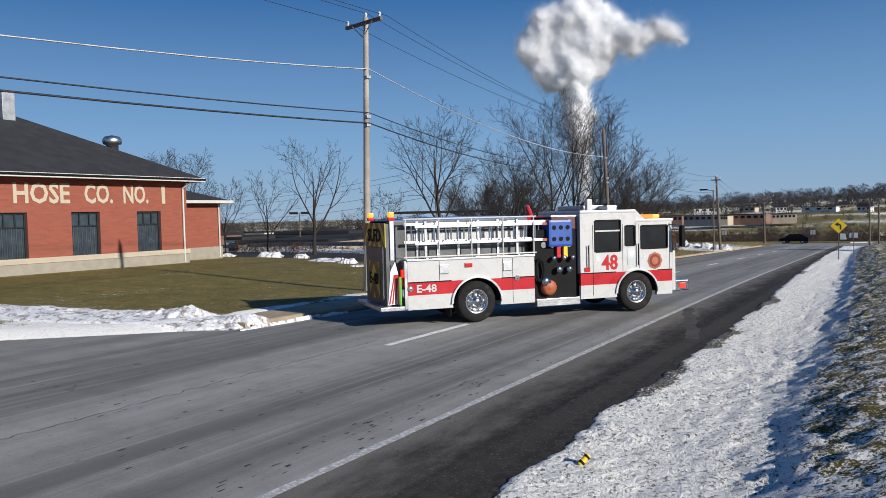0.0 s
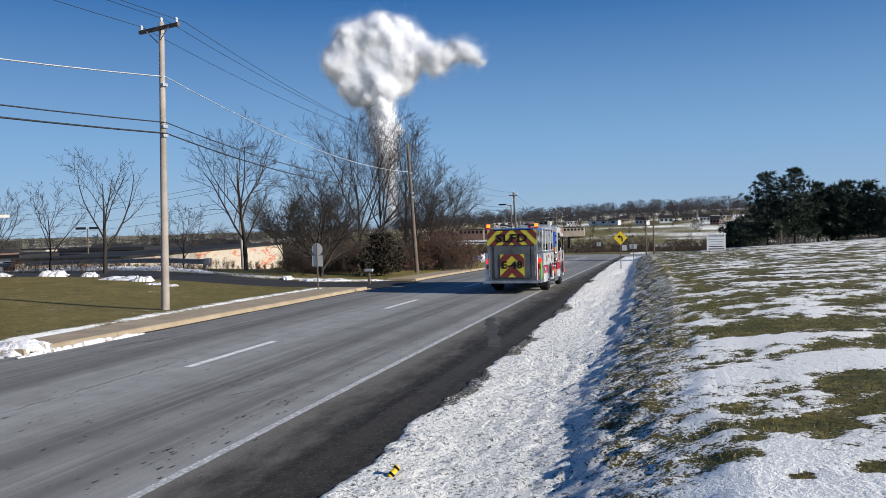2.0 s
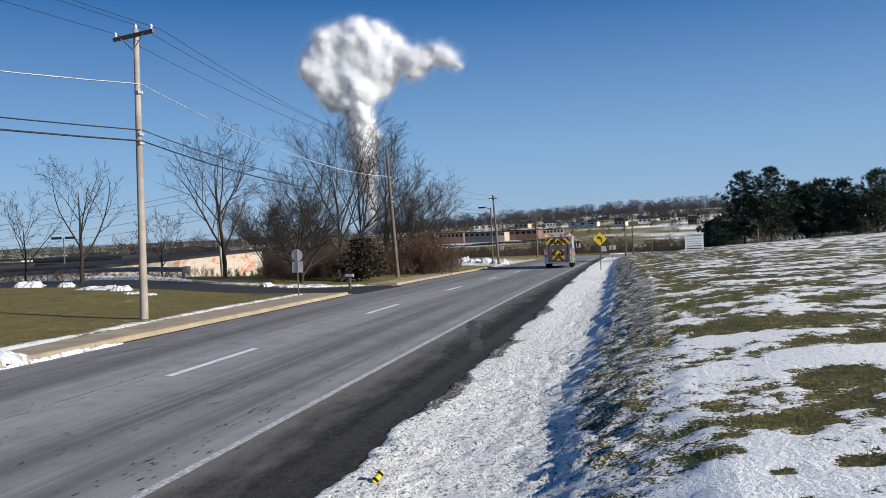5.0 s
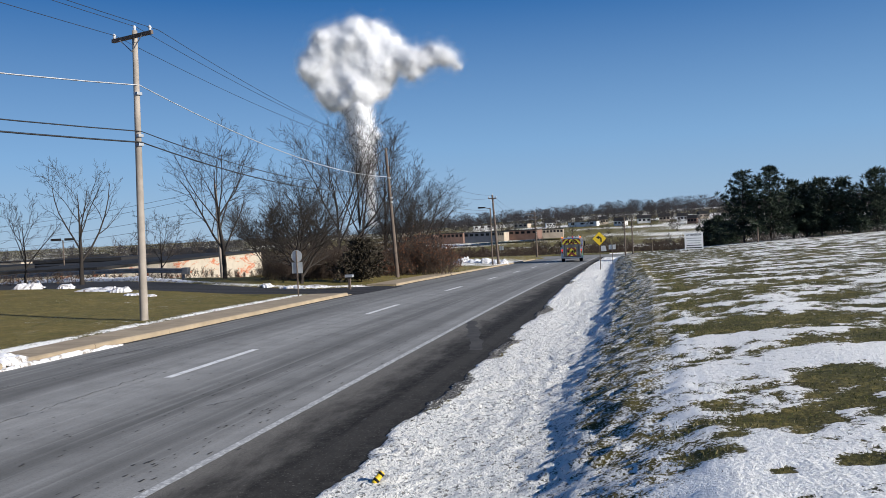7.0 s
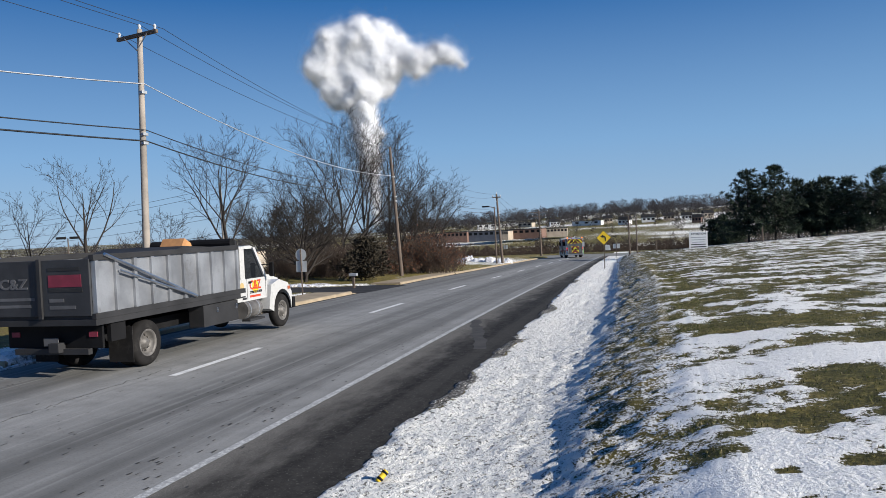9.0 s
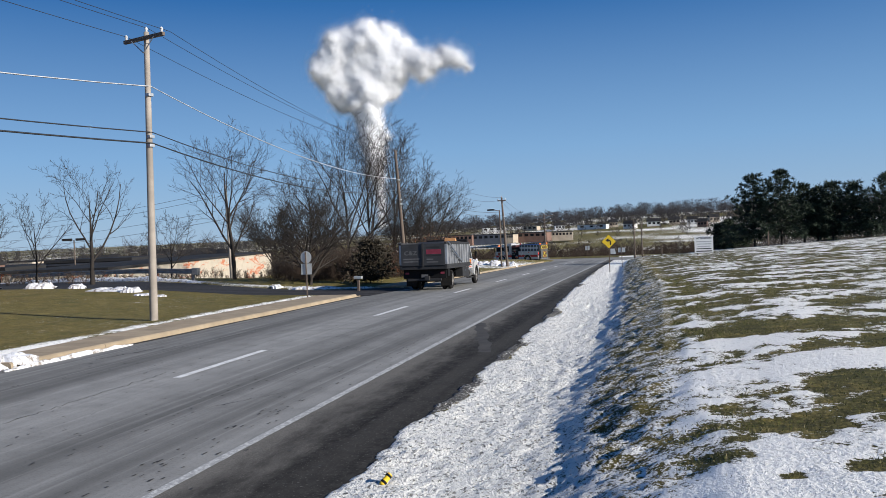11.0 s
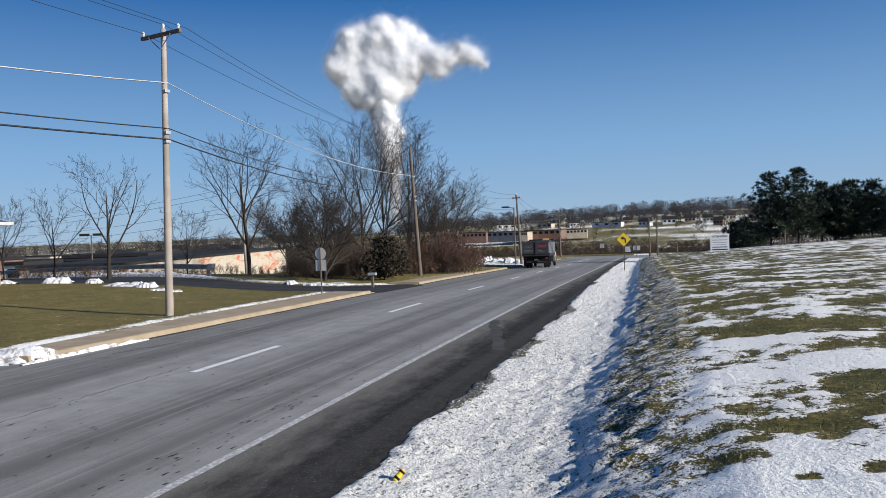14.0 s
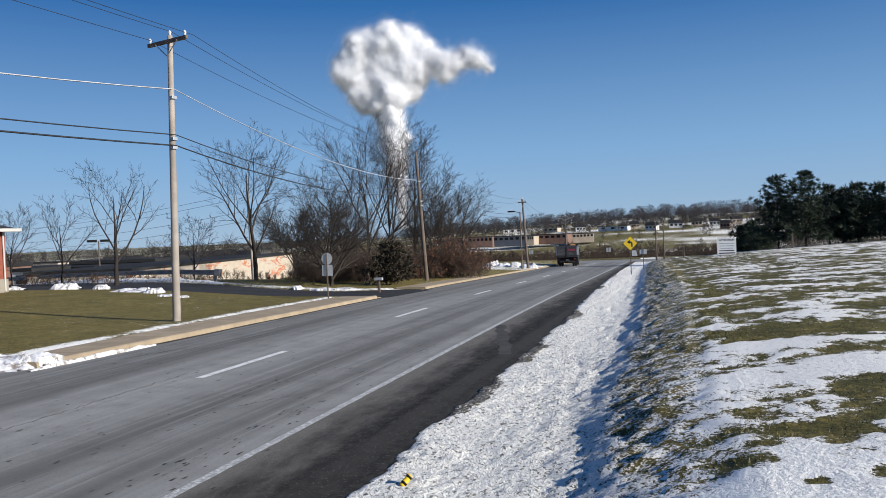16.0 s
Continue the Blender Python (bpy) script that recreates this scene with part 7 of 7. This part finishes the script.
        part("step_frame", boxed(min(s * 1.1, s * 1.2), max(s * 1.1, s * 1.2), -1.3, -0.85, 0.72, 1.1), BLACK, ob)
        part("tool_box", boxed(min(s * 0.8, s * 1.22), max(s * 0.8, s * 1.22), 2.0, 3.6, 0.55, 1.08, 0.015), GREY_DARK, ob, "steel tool box under the body")
        for y in (2.6, 3.5):
            part("latch", boxed(min(s * 1.22, s * 1.235), max(s * 1.22, s * 1.235), y - 0.05, y + 0.05, 0.86, 0.98), CHROME, ob)
        part("fuel_tank", tubed((s * 0.92, 4.2, 0.72), (s * 0.92, 5.0, 0.72), 0.25, n=18), TANK_GREY, ob, "dirty grey fuel tank")
        for y in (4.35, 4.82):
            part("tank_strap", tubed((s * 0.92, y - 0.02, 0.72), (s * 0.92, y + 0.02, 0.72), 0.262, n=18), STEEL_GREY, ob)
        part("cab_step", boxed(min(s * 0.9, s * 1.16), max(s * 0.9, s * 1.16), 4.3, 5.1, 0.4, 0.46, 0.01), GREY_DARK, ob)
    # cab
    C0, C1, B0 = 4.12, 5.35, 3.80
    bm = prism(bmesh.new(), [(C0, 0.95), (C1 + 0.15, 0.95), (C1 + 0.22, 1.55), (C0, 1.55)], -1.05, 1.05)
    part("cab_lower", bm, WHITE_PAINT, ob)
    part("cab_rear", boxed(-1.05, 1.05, B0, C0, 0.95, 1.55, 0.02), WHITE_PAINT, ob)
    part("cab_rear_roof", boxed(-0.98, 0.98, B0, C0, 2.36, 2.44, 0.02), WHITE_PAINT, ob)
    bm = prism(bmesh.new(), [(C0, 2.44), (C1 - 0.55, 2.46), (C1 - 0.38, 2.40), (C1 - 0.42, 2.36), (C0, 2.36)], -0.98, 0.98)
    part("roof", bm, WHITE_PAINT, ob)
    for s in (-1, 1):
        x0, x1 = sorted((s * 0.96, s * 1.03))
        part("pillar", prism(bmesh.new(), [(C0, 1.55), (C0 + 0.24, 1.55), (C0 + 0.24, 2.38), (C0, 2.40)], x0, x1), WHITE_PAINT, ob)
        part("pillar", prism(bmesh.new(), [(C1 + 0.1, 1.55), (C1 + 0.22, 1.55), (C1 - 0.38, 2.40), (C1 - 0.5, 2.40)], x0, x1), WHITE_PAINT, ob)
        x0, x1 = sorted((s * 0.97, s * 0.985))
        part("side_window", prism(bmesh.new(), [(C0 + 0.32, 1.55), (C1 + 0.1, 1.55), (C1 - 0.48, 2.37), (C0 + 0.32, 2.37)], x0, x1), GLASS_DARK, ob)
        part("door_gap", boxed(s * 1.05 - 0.003, s * 1.05 + 0.003, C0 + 0.28, C0 + 0.295, 0.98, 1.55), BLACK, ob)
        part("door_gap", boxed(s * 1.05 - 0.003, s * 1.05 + 0.003, C1 + 0.08, C1 + 0.095, 0.98, 1.55), BLACK, ob)
        part("pillar", boxed(x0 - 0.01, x1 + 0.03, B0, B0 + 0.07, 1.55, 2.37), WHITE_PAINT, ob)
        part("side_window", boxed(x0, x1, B0 + 0.07, C0, 1.58, 2.34), GLASS_DARK, ob)
        part("window_post", boxed(x0 - 0.01, x1 + 0.03, C0 + 0.24, C0 + 0.32, 1.55, 2.38), BLACK, ob)
        part("door_handle", boxed(min(s * 1.05, s * 1.08), max(s * 1.05, s * 1.08), C0 + 0.36, C0 + 0.5, 1.42, 1.48, 0.008), BLACK, ob)
        # fender and hood side
        x0, x1 = sorted((s * 0.72, s * 1.12))
        outline = [(C1 + 0.12, 0.62)] + [(FA - 0.555 * math.cos(math.pi * k / 12), 0.52 + 0.60 * math.sin(math.pi * k / 12)) for k in range(13)] + [(HB + 0.95, 0.6), (HB + 0.98, 1.0), (HB + 0.75, 1.28), (HB + 0.2, 1.42), (C1 + 0.3, 1.3)]
        part("fender", prism(bmesh.new(), outline, x0, x1), WHITE_PAINT, ob)
        part("wheel_liner", arch(FA, 0.54, s * 0.7, s * 1.1, 0.012, 0.5), BLACK, ob)
        part("mirror", boxed(min(s * 1.22, s * 1.34), max(s * 1.22, s * 1.34), C1 + 0.02, C1 + 0.1, 1.55, 1.95, 0.02), BLACK, ob)
        part("mirror_arm", tubed((s * 1.03, C1 - 0.05, 1.9), (s * 1.26, C1 + 0.05, 1.88), 0.015, n=6), BLACK, ob)
        part("headlight", boxed(s * 0.8 - 0.2, s * 0.8 + 0.2, HB + 0.93, HB + 1.0, 0.95, 1.18, 0.02), ALUMINIUM, ob)
        part("side_marker", boxed(min(s * 1.1, s * 1.135), max(s * 1.1, s * 1.135), HB + 0.72, HB + 0.86, 1.08, 1.18, 0.01), ORANGE, ob)
    bm = prism(bmesh.new(), [(C1 + 0.15, 0.8), (HB + 0.98, 0.8), (HB + 1.0, 1.25), (HB + 0.85, 1.42), (HB + 0.3, 1.56), (C1 + 0.22, 1.66), (C1 + 0.1, 1.55)], -0.74, 0.74)
    part("hood", bm, WHITE_PAINT, ob)
    part("windscreen", prism(bmesh.new(), [(C1 + 0.18, 1.58), (C1 + 0.22, 1.58), (C1 - 0.38, 2.38), (C1 - 0.42, 2.38)], -0.97, 0.97), GLASS_DARK, ob)
    part("cab_back", boxed(-0.97, 0.97, B0, B0 + 0.05, 1.55, 2.38), WHITE_PAINT, ob)
    part("back_window", boxed(-0.6, 0.6, B0 - 0.01, B0, 1.75, 2.25), GLASS_DARK, ob)
    part("seats", boxed(-0.8, 0.8, C0 + 0.1, C0 + 0.5, 1.5, 1.95, 0.08), BLACK, ob)
    part("front_bumper", boxed(-1.15, 1.15, HB + 0.98, HB + 1.14, 0.5, 0.82, 0.03), BLACK, ob)
    fitted_letters("C&Z", 0.62, 0.26, ORANGE_TEXT, Matrix.Translation((1.056, C0 + 0.42, 1.24)) @ m, ob, "orange lettering on the door")
    fitted_letters("CONSTRUCTION", 0.66, 0.07, SIGN_BLACK, Matrix.Translation((1.056, C0 + 0.42, 1.14)) @ m, ob)
    part("text_bar", boxed(1.05, 1.056, C0 + 0.42, C0 + 1.0, 1.03, 1.09), ORANGE_TEXT, ob)
    part("text_bar", boxed(1.05, 1.056, C0 + 0.02, C0 + 0.24, 1.0, 1.05), GREY_DARK, ob)
    part("door_star", lathe(bmesh.new(), [(1.05, 0.19), (1.0535, 0.19), (1.0535, 0.0)], True, 7, (0, C0 + 0.74, 1.32)), YELLOW, ob, "yellow star behind the lettering")
    part("text_bar", boxed(1.05, 1.056, B0 + 0.06, B0 + 0.5, 1.06, 1.10), GREY_DARK, ob)
    part("door_emblem", lathe(bmesh.new(), [(1.05, 0.11), (1.056, 0.11), (1.056, 0.0)], True, 14, (0, C0 + 0.02, 1.36)), PALE_GOLD, ob)
    wheels = []
    for s in (-1, 1):
        wheels.append(wheel("rear_wheel", ob, s * 0.98, 0.0, 0.50, 0.26, s, 0.29, 0.12, rim_material=DIRTY_RIM))
        wheels.append(wheel("inner_wheel", ob, s * 0.68, 0.0, 0.50, 0.26, s, 0.29, 0.12, rim_material=DIRTY_RIM))
        wheels.append(wheel("front_wheel", ob, s * 0.98, FA, 0.49, 0.26, s, 0.29, 0.05, rim_material=DIRTY_RIM))
    part("axle", tubed((-0.8, 0, 0.5), (0.8, 0, 0.5), 0.12, n=10), BLACK, ob)
    part("axle", tubed((-0.85, FA, 0.49), (0.85, FA, 0.49), 0.08, n=10), BLACK, ob)
    return ob, wheels


def small_car():
    ob = thing("car", "small dark car far down the road", "car")
    side = [(-2.1, 0.35), (2.1, 0.35), (2.15, 0.75), (1.2, 0.92), (0.55, 1.4), (-1.1, 1.42), (-1.9, 0.98), (-2.15, 0.9)]
    part("body", prism(bmesh.new(), side, -0.85, 0.85), BLACK, ob)
    part("windscreen", prism(bmesh.new(), [(1.16, 0.95), (1.2, 0.95), (0.6, 1.38), (0.56, 1.38)], -0.7, 0.7), GLASS_DARK, ob)
    for s in (-1, 1):
        part("side_window", prism(bmesh.new(), [(0.95, 0.95), (0.5, 1.34), (-1.0, 1.36), (-1.5, 0.98)], s * 0.85 - 0.006, s * 0.85 + 0.006), GLASS_DARK, ob)
        part("headlight", boxed(s * 0.6 - 0.18, s * 0.6 + 0.18, 2.1, 2.17, 0.62, 0.76, 0.02), SIGN_WHITE, ob)
    wheels = []
    for s in (-1, 1):
        for y in (-1.3, 1.35):
            wheels.append(wheel("car_wheel", ob, s * 0.76, y, 0.32, 0.2, s, 0.2, 0.03, rim_material=STEEL_GREY))
    return ob, wheels


engine, engine_wheels = fire_engine()
truck, truck_wheels = dump_truck()
car, car_wheels = small_car()

# ---------------------------------------------------------------- what moves


def on_road(t, x, y, heading, z=None):
    """A row for a vehicle: heading in degrees to the right of the road's line."""
    h = road_z(y) + 0.012 if z is None else z
    slope = -0.029 * smooth(14, 38, y) * (1 - smooth(112, 122, y)) * math.cos(radians(heading))
    return (t, pose(x, y, h, 0, 0, 0) @ pose(0, 0, 0, 0, 0, -heading) @ pose(0, 0, 0, math.degrees(math.atan(slope))))


def roll_wheels(wheels, rows, radius=0.53):
    """Turn the wheels by the way gone."""
    gone, last, out = 0.0, None, []
    for t, m in rows:
        p = m.translation
        if last is not None:
            n = 1
            gone += (p - last).length
        out.append((t, gone))
        last = p
    ts = [o[0] for o in out]
    ds = [o[1] for o in out]
    times = sorted(set([round(k * 0.05, 3) for k in range(int(16.0 / 0.05) + 1)]))
    for w in wheels:
        base = w.matrix_basis.copy()
        keys, turn, before = [], 0.0, 0.0
        for t in times:
            d = float(np.interp(t, ts, ds))
            turn += min((d - before) / radius, 1.45)
            before = d
            keys.append((t, base @ Matrix.Rotation(-turn, 4, "X")))
        walk(w, keys)


ENGINE_ROWS = [  # seconds, x and y of the rear axle's middle, heading
    (0.0, -10.42, 18.18, 39.5), (0.2, -9.52, 19.30, 31.5), (0.4, -8.70, 20.62, 24.0), (0.6, -8.02, 22.08, 18.0), (0.8, -7.46, 23.60, 13.0),
    (1.0, -7.05, 25.25, 7.5), (1.2, -6.88, 27.10, 3.0), (1.5, -6.74, 29.80, -0.5), (1.8, -6.72, 32.2, -1.8), (2.1, -6.76, 34.7, -2.2),
    (2.5, -6.98, 38.6, -2.8), (3.0, -7.25, 43.6, -3.2), (3.5, -7.72, 49.8, -3.6), (4.0, -8.02, 57.2, -4.0), (4.8, -8.45, 67.0, -4.4), (5.6, -8.88, 76.0, -4.8), (6.3, -9.26, 83.2, -5.0),
    (7.0, -9.85, 91.8, -5.4), (7.5, -10.3, 97.6, -6.2), (8.0, -10.95, 103.0, -8.0), (9.0, -12.4, 111.5, -14.0), (9.8, -14.6, 117.0, -34.0), (10.5, -17.6, 120.2, -57.0),
    (11.3, -22.6, 121.4, -72.0), (11.8, -25.8, 122.0, -76.0), (12.4, -30.0, 122.6, -79.0), (13.0, -35.0, 123.0, -82.0), (13.6, -41.0, 123.3, -85.0), (14.5, -51.0, 123.5, -87.0), (16.0, -70.0, 123.5, -88.0)]
TRUCK_ROWS = [
    (0.0, -12.0, -122.0, 0.5), (2.0, -12.0, -89.0, 0.5), (4.0, -12.0, -57.0, 0.5), (6.0, -12.0, -26.0, 0.4), (7.0, -12.0, -11.4, 0.3), (8.0, -12.0, 2.0, 0.2), (8.5, -12.02, 8.3, 0.0), (9.0, -12.02, 14.65, -0.1), (9.5, -12.05, 21.0, -0.4),
    (10.0, -12.1, 27.4, -0.8), (10.6, -12.2, 35.2, -1.4), (11.3, -12.36, 43.8, -2.2), (11.5, -12.40, 46.0, -2.4), (11.8, -12.46, 49.2, -2.6), (12.2, -12.54, 53.2, -2.9), (12.5, -12.6, 56.2, -3.1), (13.0, -12.76, 61.6, -3.4), (14.0, -13.15, 72.6, -4.0),
    (15.0, -13.7, 84.4, -4.8), (16.0, -14.6, 96.8, -5.6)]
CAR_ROWS = [(0.0, -15.0, 127.0, -78.0), (0.7, -16.6, 127.0, -82.0), (1.5, -18.9, 126.8, -86.0), (2.5, -23.0, 126.6, -90.0), (3.5, -28.0, 126.4, -90.0), (4.0, -31.0, 126.4, -90.0), (6.0, -47.0, 126.4, -90.0), (16.0, -150.0, 126.4, -90.0)]


def motions():
    for thing_, wheels, table, r in ((engine, engine_wheels, ENGINE_ROWS, 0.53), (truck, truck_wheels, TRUCK_ROWS, 0.5), (car, car_wheels, CAR_ROWS, 0.32)):
        rows = [on_road(*row) for row in table]
        walk(thing_, rows)
        roll_wheels(wheels, rows, r)
    home = plume.matrix_basis.copy()
    walk(plume, [(0.0, home), (16.0, Matrix.Translation((4.0, 0.0, 2.5)) @ home)])


motions()
